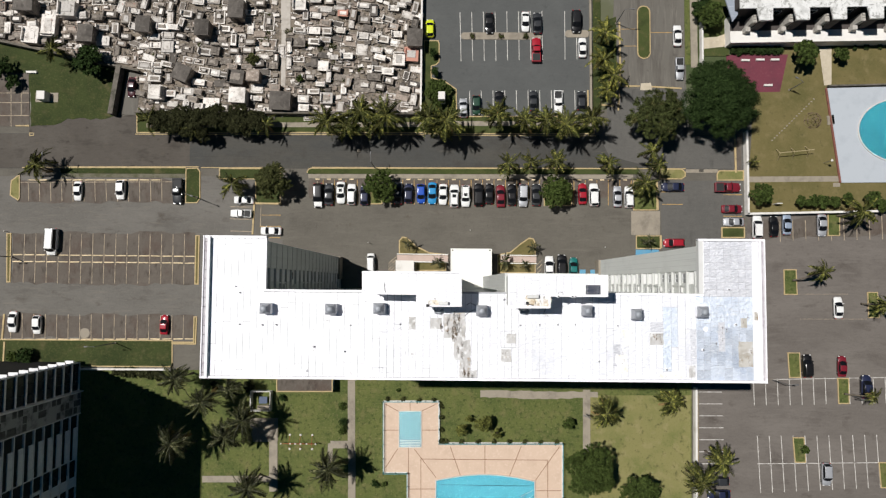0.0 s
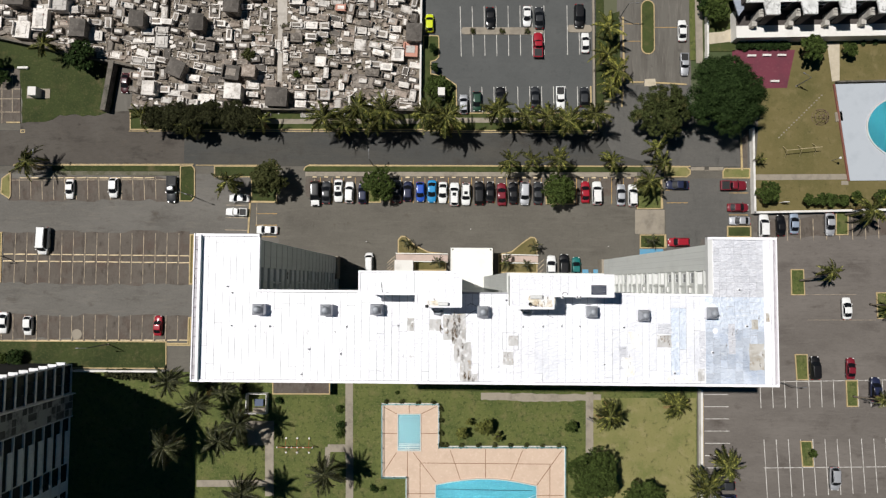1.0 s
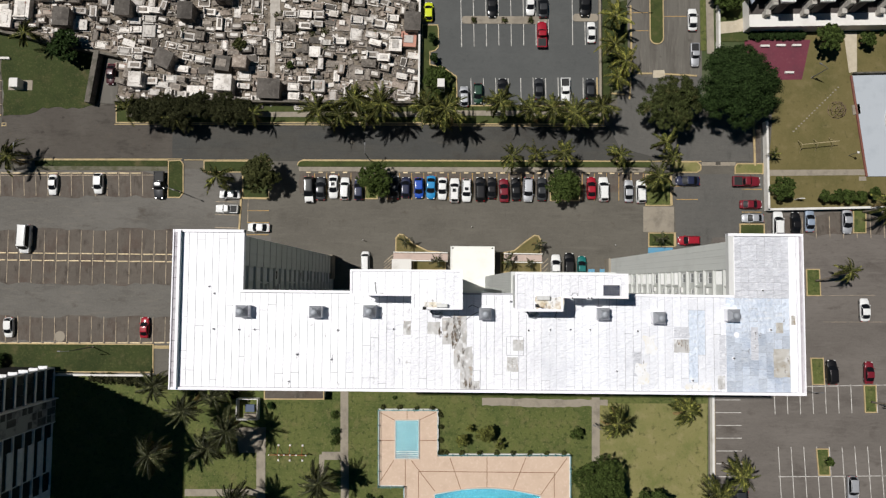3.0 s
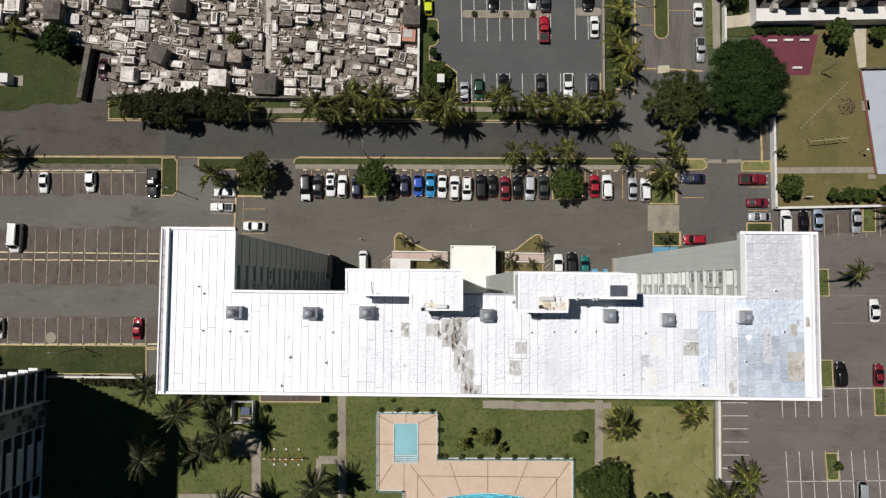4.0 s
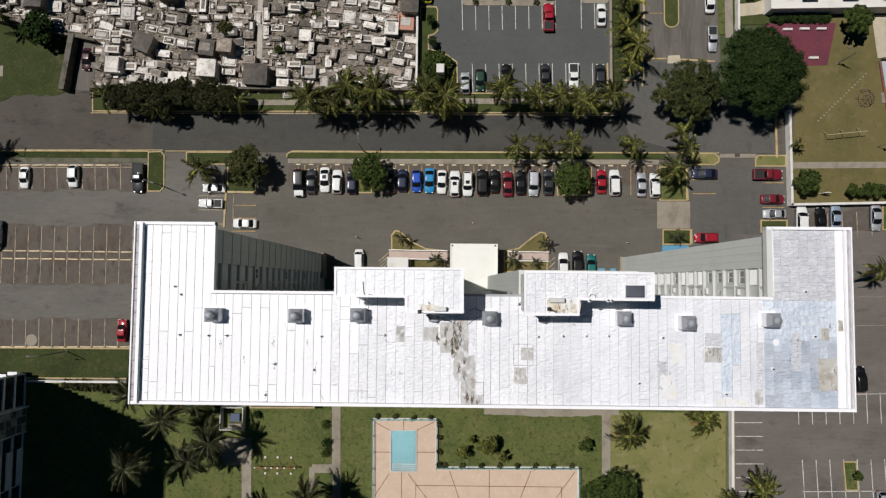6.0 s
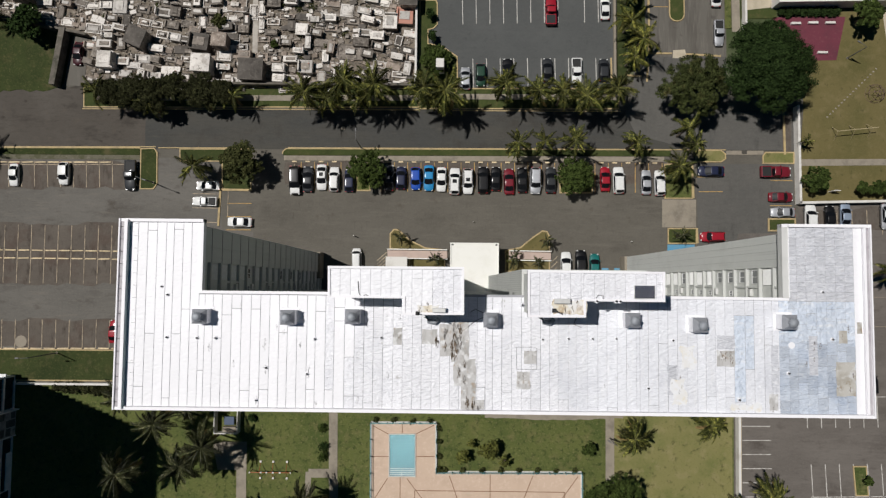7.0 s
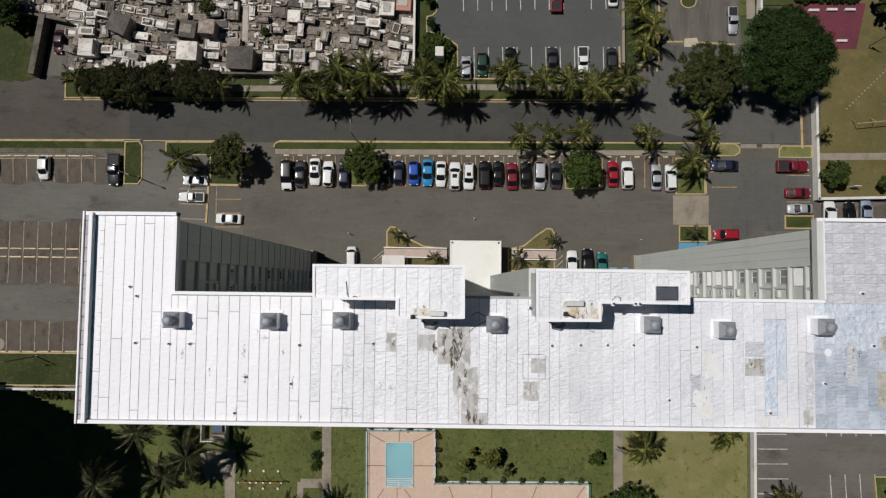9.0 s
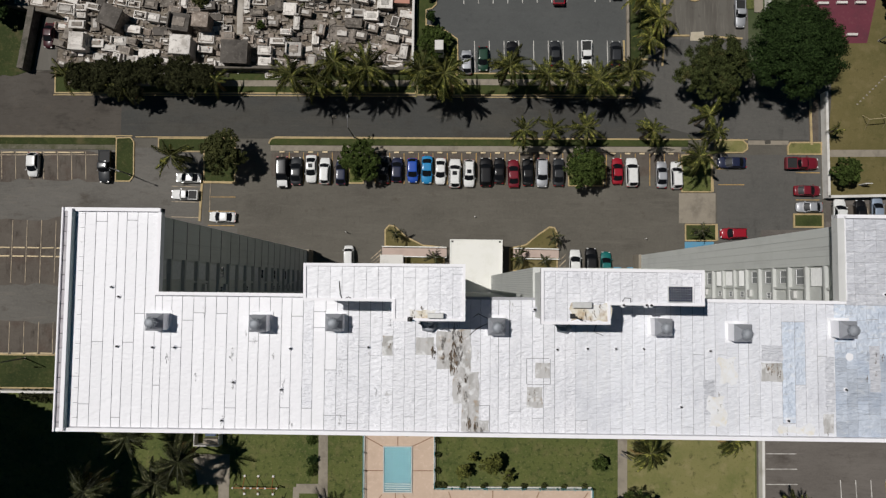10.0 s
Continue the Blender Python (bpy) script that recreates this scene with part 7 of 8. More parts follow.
FRONDS_BRIGHT = [frond_mesh(i + 60, FROND_BRIGHT) for i in range(6)]
FRONDS_DARK = [frond_mesh(i + 40, FROND_DARK, rib=FROND_DARK) for i in range(7)]
FRONDS_DRY = [frond_mesh(i + 20, FROND_DRY, 3.0) for i in range(2)]


def palm(cx, cy, height, size=1.0, lean=(0.0, 0.0), seed=0, count=24, label="tall coconut palm with feathery green crown", group="palms", leaves=None):
    """A palm whose crown is over (cx, cy); lean: how far the crown stands from the foot."""
    r = random.Random(seed * 7 + 1)
    fx, fy = cx - lean[0], cy - lean[1]
    ob = thing("palm_tree", label, "palm tree", pose(fx, fy, 0.0), group)
    points = [(lean[0] * k ** 1.4, lean[1] * k ** 1.4, height * k) for k in (0, 0.08, 0.25, 0.5, 0.75, 0.94, 1.0)]
    part("trunk", Geo().tube(points, [0.26, 0.19, 0.16, 0.14, 0.13, 0.15, 0.09], 8), BARK, ob, smooth=True)
    top = Vector((lean[0], lean[1], height - 0.1))
    turn = r.uniform(0, 360)
    count = round(count * 1.55)
    for i in range(count):
        ring = i / count
        mesh = r.choice(leaves or FRONDS) if ring > 0.12 else r.choice(FRONDS_DRY if r.random() < 0.5 else FRONDS)
        lift = -34 + 84 * ring + r.uniform(-10, 10)
        s = size * 1.12 * r.uniform(0.7, 1.18) * (1.0 - 0.22 * ring)
        part("frond", mesh, None, ob, at=Matrix.Translation(top) @ pose(0, 0, 0, 0, -lift, turn + i * 137.5 + r.uniform(-30, 30)) @ pose(0, 0, 0, r.uniform(-25, 25)) @ Matrix.Scale(s, 4))
    return ob


def leaf_crown(seed, blobs, count, leaf, mat, name="crown", tufts=26, slim=0.55):
    """A crown of many small leaves on the skins of uneven clumps (x, y, z, radius, flatness)."""
    r = np.random.default_rng(seed)
    weights = np.array([b[3] ** 2 for b in blobs])
    pick = r.choice(len(blobs), count, p=weights / weights.sum())
    b = np.array(blobs)[pick]
    way = r.normal(size=(len(blobs), tufts, 3))
    way[:, :, 2] = np.where(way[:, :, 2] < -0.3, -way[:, :, 2], way[:, :, 2])
    way /= np.linalg.norm(way, axis=2, keepdims=True)
    reach = 0.68 + 0.36 * r.random((len(blobs), tufts)) ** (26 / tufts)
    which = r.integers(0, tufts, count)
    d, out = way[pick, which], reach[pick, which]
    spread = r.normal(size=(count, 3))
    spread /= np.linalg.norm(spread, axis=1, keepdims=True)
    flat = np.stack([np.ones(count), np.ones(count), b[:, 4]], 1)
    c = b[:, :3] + (d * out[:, None] + spread * (0.26 * r.random(count) ** 0.5)[:, None]) * b[:, 3:4] * flat
    nrm = d * 0.6 + spread * 0.7 + r.normal(size=(count, 3)) * 0.5 + np.array([0, 0, 0.3])
    nrm /= np.linalg.norm(nrm, axis=1, keepdims=True)
    u = np.cross(nrm, r.normal(size=(count, 3)))
    u /= np.linalg.norm(u, axis=1, keepdims=True)
    w = np.cross(nrm, u)
    s = leaf * (0.6 + 0.8 * r.random(count))[:, None]
    quad = np.stack([c - u * s, c - w * s * slim + nrm * s * 0.1, c + u * s, c + w * s * slim + nrm * s * 0.1], 1).reshape(-1, 3)
    me = bpy.data.meshes.new(name)
    me.from_pydata(quad.tolist(), [], np.arange(count * 4).reshape(-1, 4).tolist())
    me.materials.append(mat)
    return me




def tree(cx, cy, radius, height, mat, seed, label="broad leafy tree with dark green crown", name="tree", flat=0.55, leaves=3600, leaf=0.3, category="tree", group="", tufts=26, slim=0.55):
    """A trunk with limbs under a crown of leaf clumps."""
    r = random.Random(seed)
    ob = thing(name, label, category, pose(cx, cy, 0.0, 0, 0, r.uniform(0, 360)), group)
    blobs = []
    n = 9 + int(radius * 2.2)
    for i in range(n):
        a, k = i * 2.4 + r.uniform(-0.4, 0.4), math.sqrt((i + 0.5) / n)
        br = radius * r.uniform(0.24, 0.4)
        q = k * (radius - br * 0.75)
        z = height - br * flat * 1.0 - (k ** 2) * radius * flat * 0.75 + r.uniform(-0.3, 0.3) * radius * 0.25
        blobs.append((q * math.cos(a), q * math.sin(a), max(z, br * 0.5), br, r.uniform(0.6, 0.85)))
    base = max(0.25, height - radius * flat * 1.7)
    trunk = part("trunk", Geo().tube([(0, 0, -0.05), (0, 0, 0.3), (0.1, 0.05, base * 0.6), (0, 0, base + 0.3)], [0.09 * radius + 0.1, 0.06 * radius + 0.06, 0.05 * radius + 0.05, 0.04 * radius + 0.03], 9), WOOD, ob)
    for b in blobs[:: max(1, n // 7)]:
        part("limb", Geo().tube([(0, 0, base * 0.8), (b[0] * 0.5, b[1] * 0.5, (base + b[2]) / 2), (b[0], b[1], b[2])], [0.035 * radius + 0.03, 0.025 * radius + 0.02, 0.02], 6), WOOD, ob)
    part("crown", leaf_crown(seed, blobs, leaves, leaf, mat, tufts=tufts, slim=slim), None, ob)
    return ob


def shrub(cx, cy, radius, height, mat, seed, label="small rounded garden shrub", group="garden shrubs", leaves=260, stretch=1.0):
    r = random.Random(seed)
    ob = thing("shrub", label, "shrub", pose(cx, cy, 0.02), group)
    blobs = [(r.uniform(-0.4, 0.4) * radius, r.uniform(-0.4, 0.4) * radius * stretch, height * r.uniform(0.4, 0.65), radius * r.uniform(0.5, 0.7), height / radius * 0.55) for _ in range(6)]
    part("stem", Geo().tube([(0, 0, 0), (0, 0, height * 0.5)], 0.05, 6), WOOD, ob)
    part("crown", leaf_crown(seed, blobs, leaves, 0.17, mat), None, ob)
    return ob


# palms along the drive's north verge
for i, (x, y) in enumerate(pairs(-23.80, 32.10, -20.17, 31.25, -17.12, 33.89, -12.14, 33.02, -14.45, 31.50, -3.86, 32.62, -0.22, 32.06, -1.79, 31.12)):
    palm(x, y, (8, 7, 9, 9, 7, 9, 9.5, 7)[i], (1.15, 0.9, 1.15, 1.15, 0.9, 1.05, 1.2, 0.9)[i], (random.uniform(-0.7, 0.7), random.uniform(-0.5, 0.5)), 10 + i, group="palms along the drive")
for i, (x, y) in enumerate(pairs(9.75, 33.74, 15.41, 32.42, 19.28, 32.56, 23.28, 31.66, 28.25, 32.94)):
    palm(x, y, 8.2, (1.0, 0.95, 0.95, 1.15, 1.05)[i], (random.uniform(-0.5, 0.5), random.uniform(-0.4, 0.4)), 30 + i, group="palms along the drive")
for i, (x, y) in enumerate(pairs(-60.56, 32.92, -36.72, 32.12, -51.19, 31.01)):
    palm(x, y, 5.0, (0.95, 0.85, 0.8)[i], (0.3, 0.2), 40 + i, (13, 8, 9)[i], "low palm with drooping fronds beside dense trees", "palms along the drive")
# palms on the median
for i, (x, y) in enumerate(pairs(12.08, 24.09, 16.54, 24.34, 21.46, 24.39, 32.00, 24.30, 40.43, 26.62, 41.74, 23.93, 39.09, 20.30)):
    palm(x, y, (7, 7, 7.5, 6.5, 7, 7, 6.5)[i], (0.85, 0.8, 0.9, 0.8, 0.85, 0.7, 0.95)[i], (random.uniform(-0.5, 0.5), random.uniform(-0.6, 0.2)), 50 + i, 15, group="palms on the median")
# palms between lot and side street
for i, (x, y) in enumerate(pairs(31.61, 50.82, 31.35, 45.39, 33.25, 42.18, 32.11, 39.54)):
    palm(x, y, (6.0, 6.0, 6.2, 5.0)[i], (1.0, 1.0, 1.05, 0.85)[i], (random.uniform(-0.4, 0.4), random.uniform(-0.4, 0.4)), 60 + i, 13, "bright green palm in the planting strip beside the street", "palms beside the street", FRONDS_BRIGHT)
# single palms
palm(-83.16, 23.68, 5.0, 1.05, (-0.3, 0.3), 70, 16, "low palm beside the west lot")
palm(-43.27, 20.03, 5.0, 0.95, (0.2, 0.1), 71, 17, "low palm on the tree island")
palm(73.2, 3.15, 7.5, 0.72, (2.1, 1.7), 72, 17, "leaning palm in a grass island of the east lot")
palm(81.27, 15.03, 7.0, 1.05, (0.8, 0.2), 73, 17, "palm beside the white wall")
palm(83.0, -20.9, 6.5, 0.62, (1.9, 0.6), 74, 14, "leaning palm in a grass island of the east lot")
palm(86.02, -3.22, 6.5, 0.8, (1.0, 0.0), 75, 15, "palm in a grass island of the east lot")
palm(53.13, -33.56, 7.5, 1.05, (0.4, -0.3), 76, 18, "palm beside the garden wall")
palm(49.10, -37.42, 7.5, 1.1, (0.2, -0.3), 77, 18, "palm beside the garden wall")
palm(62.28, 25.61, 3.0, 0.42, (0, 0), 78, 12, "young palm beside the white wall")
for i, (x, y) in enumerate(pairs(-7.82, 8.20, 17.45, 7.81, -1.63, 4.60, 11.66, 4.81, 40.75, 9.15, 16.04, 4.09)):
    palm(x, y, (3.5, 3.5, 3.5, 3.5, 3.0, 2.0)[i], (0.5, 0.5, 0.55, 0.6, 0.55, 0.4)[i], (0.1, 0.1), 80 + i, 9, "small dark palm in the entrance bed", "entrance palms", FRONDS_DARK)
# garden palms
GP = "tall coconut palm in the garden"
for i, (x, y, h, s) in enumerate(((-51.99, -18.45, 9, 1.0), (-46.67, -22.68, 9, 1.05), (-52.06, -30.36, 10, 1.2), (-42.16, -29.34, 9, 1.05), (-38.46, -26.01, 10, 1.2),
                                  (-37.20, -38.58, 10, 1.15), (-22.04, -34.88, 10, 1.15), (31.02, -24.60, 7, 0.95), (43.43, -22.22, 7, 0.9), (-42.11, -20.63, 7, 0.8))):
    palm(x, y, h, s, (random.uniform(-0.6, 0.6), random.uniform(-0.6, 0.3)), 90 + i, 30, GP, "garden palms", FRONDS_DARK if i < 7 or i == 9 else None)
palm(-80.68, 47.49, 5.0, 0.9, (0.3, -0.3), 110, 16, "palm beside the graveyard wall")

# trees
tree(53.26, 36.92, 7.6, 12.0, LEAF_DARK, 1, "large spreading dark green shade tree", leaves=86000, leaf=0.15, flat=0.62, tufts=60)
tree(41.73, 33.95, 5.7, 9.0, LEAF_LOOSE, 2, "large loose-crowned olive-green tree", leaves=30000, leaf=0.22, slim=0.3)
for i, (x, y, rad) in enumerate(((-58.14, 32.72, 2.6), (-54.56, 32.97, 3.3), (-50.61, 32.06, 3.3), (-46.96, 33.71, 2.8), (-42.22, 33.27, 3.5), (-38.75, 32.94, 2.3))):
    tree(x, y, rad, 6.0, LEAF_SOMBRE, 10 + i, "dense dark green tree beside the graveyard wall", leaves=8500, leaf=0.3, group="trees by the graveyard wall", slim=0.2)
tree(-35.18, 20.79, 3.7, 7.5, LEAF_OLIVE, 20, "round olive-green tree on the island", leaves=9000, leaf=0.17, flat=0.75)
tree(-13.57, 20.06, 3.6, 6.0, LEAF_MID, 21, "round bright green tree between parked cars", leaves=9000, leaf=0.17, flat=0.7)
tree(21.96, 18.91, 3.5, 6.2, LEAF_MID, 22, "round green tree between parked cars", leaves=9000, leaf=0.17, flat=0.75)
tree(63.75, 18.93, 2.5, 4.4, LEAF_MID, 23, "small round green tree by the white wall", leaves=2600, leaf=0.24, flat=0.75)
tree(-2.06, 39.68, 2.9, 2.8, LEAF_MID, 24, "broad leafy bush at the corner bed", leaves=5200, leaf=0.19, flat=0.35)
tree(28.48, -35.81, 5.2, 8.0, LEAF_MID, 25, "large leafy tree beside the pool deck", leaves=26000, leaf=0.15, tufts=40)
tree(38.20, -40.37, 4.0, 6.0, LEAF_MID, 26, "leafy tree on the dry lawn", leaves=15000, leaf=0.15, tufts=36)
tree(72.59, 47.58, 2.7, 5.5, LEAF_MID, 27, "loose green tree beside the court", leaves=2400, leaf=0.28)
tree(80.90, 47.87, 1.6, 3.2, LEAF_MID, 28, "small tree beside the terrace", leaves=1100, leaf=0.24)
# its dark crown mostly takes the place of a shadow on the lawn
tree(-73.88, 45.66, 3.4, 5.0, LEAF_DARK, 29, "dark tree standing in mostly for shadow under the graveyard wall", leaves=3200, leaf=0.28)
tree(53.70, 56.02, 3.0, 4.5, LEAF_MID, 30, "leafy tree beside the white block", leaves=3000, leaf=0.28)
tree(52.10, 57.56, 2.2, 4.0, LEAF_DARK, 31, "dark tree beside the white block", leaves=2000, leaf=0.28)
for i, (x, y, rad) in enumerate(((72.12, 17.50, 1.2), (74.30, 17.63, 1.4), (76.35, 17.53, 1.5), (78.76, 17.55, 1.3), (81.51, 18.14, 1.2), (87.00, 18.18, 1.8), (88.79, 16.80, 1.5))):
    tree(x, y, rad, 2.8, LEAF_MID, 40 + i, "clipped green tree along the white wall", leaves=1200, leaf=0.22, group="hedge trees along the white wall")
tree(-85.80, -15.33, 1.9, 2.6, LEAF_DARK, 50, "dark bush on the lawn strip", name="bush", leaves=1200, leaf=0.22, category="bush")
tree(-88.81, -15.41, 1.3, 1.6, LEAF_MID, 51, "green bush on the lawn strip", name="bush", leaves=700, leaf=0.22, category="bush")
tree(-93.36, 44.73, 2.6, 3.5, LEAF_DARK, 52, "dark bush beside the graveyard wall", name="bush", leaves=1600, leaf=0.26, category="bush")
for i, (x, y, rad, h) in enumerate(((-21.00, -24.70, 0.9, 1.2), (-20.84, -27.89, 1.0, 1.4), (-20.93, -29.60, 1.0, 1.4), (-33.44, -23.21, 0.9, 1.3), (-9.70, -21.50, 0.4, 0.6), (-14.08, -40.30, 0.9, 1.0), (-12.36, -40.40, 0.6, 1.0), (87.13, 50.32, 0.7, 0.9), (90.06, 50.33, 0.6, 0.8), (84.77, 50.07, 0.6, 0.8))):
    shrub(x, y, rad, h, (LEAF_MID, LEAF_DARK)[i % 2], 200 + i)
for i, (x, y, rad, h, n) in enumerate(((3.21, -28.98, 1.3, 3.4, 190), (4.71, -26.92, 0.8, 2.4, 70), (7.35, -27.64, 1.8, 4.6, 300), (8.4, -26.9, 1.0, 3.8, 110), (10.37, -29.66, 1.0, 2.8, 90), (24.65, -27.48, 1.3, 3.0, 220), (72.1, -32.5, 0.8, 2.0, 200))):
    tree(x, y, rad, h, LEAF_PALE if i < 5 else LEAF_MID, 80 + i, "thin young tree with sparse pale leaves" if i < 5 else "small loose garden tree", name="sapling", leaves=n, leaf=0.3, flat=0.7, group="saplings on the lawns")
# dark bushes behind the garden wall
for i in range(9):
    px, py = Vector((-67.57, -18.25)).lerp(Vector((-59.00, -18.71)), i / 5) if i < 6 else Vector((-47.06, -20.79)).lerp(Vector((-40.19, -20.94)), (i - 6) / 2)
    tree(px, py, 0.95 + 0.15 * (i % 3), 1.3, LEAF_SOMBRE, 120 + i, "dark bush behind the garden wall", name="hedge_bush", leaves=620, leaf=0.2, category="bush", group="bushes behind the garden wall")
# rows of small shrubs round the pool deck
k = 0
for a, b, n in (((-11.87, -23.47), (-2.39, -23.50), 4), ((-0.88, -24.62), (-0.83, -31.68), 4), ((0.21, -31.78), (22.63, -31.68), 8)):
    for i in range(n):
        p = Vector(a).lerp(Vector(b), i / (n - 1))
        shrub(p.x, p.y, 0.62, 0.8, LEAF_OLIVE, 300 + k, "small clipped shrub along the pool fence", "shrubs along the pool fence", 180)
        k += 1
tree(60.74, 49.11, 0.9, 1.0, LEAF_DARK, 60, "dark hedge bush below the terrace", name="hedge_bush", leaves=500, leaf=0.2, category="bush", group="hedge below the terrace")
for i in range(9):
    x, y = 59.55, 49.36
    tree(x + i * 1.2, y, 0.95, 1.1, LEAF_DARK, 61 + i, "dark hedge bush below the terrace", name="hedge_bush", leaves=420, leaf=0.2, category="bush", group="hedge below the terrace")

# ---- fence round the pool deck ----
TEAL = plain("fence_teal", (0.12, 0.3, 0.32), 0.5, 0.3)
fence = thing("pool_fence", "teal metal pool fence on a low pale kerb", "fence", pose(0, 0, 0))
loop = pairs(-7.48, -56.48, -7.67, -38.09, -12.50, -38.14, -12.68, -23.82, -1.35, -23.72, -1.28, -32.14, 23.77, -31.89, 23.72, -56.12)
for a, b in zip(loop, loop[1:]):
    va, vb = Vector(a), Vector(b)
    part("kerb", Geo().prism(strip(a, b, 0.3), 0, 0.42), WHITE_WALL, fence, "pale kerb")
    n = max(2, int((vb - va).length / 2.6))
    for i in range(n + 1):
        p = va.lerp(vb, i / n)
        part("post", Geo().tube([(p.x, p.y, 0.3), (p.x, p.y, 1.5)], 0.09, 7), TEAL, fence)
    for z in (0.8, 1.4):
        part("rail", Geo().tube([(*a, z), (*b, z)], 0.045, 5), TEAL, fence)


# ---- lamps, play things, small things ----
def street_lamp(x, y, height, turn, label="thin grey street lamp with a single arm"):
    ob = thing("street_lamp", label, "street lamp", pose(x, y, 0, 0, 0, turn), "street lamps")
    part("pole", Geo().tube([(0, 0, 0), (0, 0, height * 0.5), (0, 0, height)], [0.11, 0.09, 0.06], 8), LAMP_METAL, ob)
    part("arm", Geo().tube([(0, 0, height - 0.1), (0.7, 0, height + 0.15), (1.5, 0, height + 0.2)], 0.045, 6), LAMP_METAL, ob)
    part("lantern", Geo().box(1.3, 1.9, -0.11, 0.11, height + 0.1, height + 0.26, bevel=0.04), LAMP_METAL, ob)
    part("base", Geo().tube([(0, 0, 0), (0, 0, 0.25)], 0.2, 10), CONCRETE, ob)
    return ob


for x, y, h, turn in ((-52.15, 17.79, 6.5, -20), (-80.38, 23.92, 7, 90), (-15.17, 24.31, 7, 90), (-68.15, -12.46, 8.0, 180), (28.62, -26.06, 5.5, 150), (82.30, -21.80, 6.0, 170), (66.35, -18.76, 6.5, 0), (-90.40, 5.12, 7.5, 180), (71.17, 41.12, 5.5, 150), (35.25, 55.19, 7, 0)):
    street_lamp(x, y, h, turn)
globe = thing("globe_lamp", "white globe lamp on a thin post by the pool deck", "garden lamp", pose(77.98, 25.80, 0.0))
part("post", Geo().tube([(0, 0, 0), (0, 0, 2.8)], [0.06, 0.04], 8), LAMP_METAL, globe)
part("globe", Geo().loft([[(max(0.02, 0.26 * math.sin(math.pi * k / 8)) * math.cos(math.tau * i / 12), max(0.02, 0.26 * math.sin(math.pi * k / 8)) * math.sin(math.tau * i / 12), 3.0 - 0.26 * math.cos(math.pi * k / 8)) for i in range(12)] for k in range(9)]), WHITE_WALL, globe, "milky white globe", smooth=True)
lamp_box = thing("lawn_cabinet", "white utility cabinet on a paved pad", "cabinet", pose(-84.68, 38.79, 0))
part("casing", Geo().box(-0.85, 0.85, -0.9, 0.9, 0.15, 2.0, bevel=0.05), WHITE_WALL, lamp_box)
part("pad", Geo().box(-2.2, 2.6, -1.0, 1.0, 0.0, 0.15), CONCRETE, lamp_box)
cab = thing("roof_cabinet", "white utility box in the corner bed", "cabinet", pose(-1.25, 38.61, 0))
part("casing", Geo().box(-0.7, 0.7, -0.8, 0.8, 0.1, 3.7, bevel=0.05), WHITE_WALL, cab)
structure("manhole", Geo().tube([(-18.53, 27.86, 0.0), (-18.53, 27.86, 0.032)], 0.38, 18), CONCRETE, "pale round manhole cover in the drive", "manhole")
structure("drain_grate", Geo().prism(strip((-87.94, 30.95), (-86.99, 30.95), 0.7), 0, 0.04), YELLOW, "square drain frame with yellow paint", "drain")
structure("drain_cover", Geo().prism(strip((-87.78, 30.95), (-87.15, 30.95), 0.4), 0, 0.05), ASPHALT_PATCH, "dark drain cover", "drain")
structure("concrete_disc", Geo().tube([(-74.68, -10.54, 0.0), (-74.68, -10.54, 0.06)], 1.05, 20), CONCRETE, "round concrete cover on the bays", "cover")
slab("yard_bench", [(-88.9, 43.9), (-86.7, 43.9), (-86.7, 44.35), (-88.9, 44.35)], WHITE_WALL, "pale concrete bench beside the paving yard", "bench", 0.5)
# climbing frame on the dry lawn
dome = thing("climbing_dome", "rusty metal climbing dome on dry lawn", "climbing frame", pose(75.83, 34.69, 0.05))
RUSTY = plain("rusty_metal", (0.16, 0.11, 0.08), 0.7, 0.3)
for k, (r0, z) in enumerate(((1.7, 0.05), (1.45, 0.8), (0.85, 1.35))):
    part("ring", Geo().tube([(r0 * math.cos(math.tau * i / 12), r0 * math.sin(math.tau * i / 12), z) for i in range(13)], 0.045, 5), RUSTY, dome)
for i in range(6):
    a = math.tau * i / 6
    part("rib", Geo().tube([(1.7 * math.cos(a), 1.7 * math.sin(a), 0), (1.45 * math.cos(a), 1.45 * math.sin(a), 0.8), (0.85 * math.cos(a), 0.85 * math.sin(a), 1.35), (0, 0, 1.55)], 0.045, 5), RUSTY, dome)
PALE_METAL = plain("faded_cream_metal", (0.46, 0.38, 0.22), 0.6, 0.1)
swing = thing("swing_frame", "pale metal swing frame on dry lawn", "swing", pose(71.35, 27.78, 0.05, 0, 0, 6))
part("beam", Geo().tube([(-3.6, 0, 2.2), (3.6, 0, 2.2)], 0.07, 6), PALE_METAL, swing)
for x in (-3.4, -0.4, 2.6):
    for s in (-1, 1):
        part("leg", Geo().tube([(x, 0, 2.2), (x + 0.4, s * 1.2, 0)], 0.055, 6), PALE_METAL, swing)
gym = thing("play_ladder", "red metal play ladder on the garden lawn", "climbing frame", pose(-29.55, -32.19, 0.05))
RED_METAL = plain("rust_red_metal", (0.34, 0.1, 0.035), 0.6, 0.1)
part("beam", Geo().tube([(-3.6, 0, 1.7), (3.4, 0, 1.7)], 0.06, 6), RED_METAL, gym)
for x in (-2.2, 0.0, 2.4):
    for s in (-1, 1):
        part("leg", Geo().tube([(x + 0.2, 0, 1.7), (x, s * 1.4, 0)], 0.045, 6), RED_METAL, gym)
        part("foot", Geo().box(x - 0.17, x + 0.17, s * 1.4 - 0.17, s * 1.4 + 0.17, 0, 0.2, bevel=0.02), WHITE_WALL, gym)
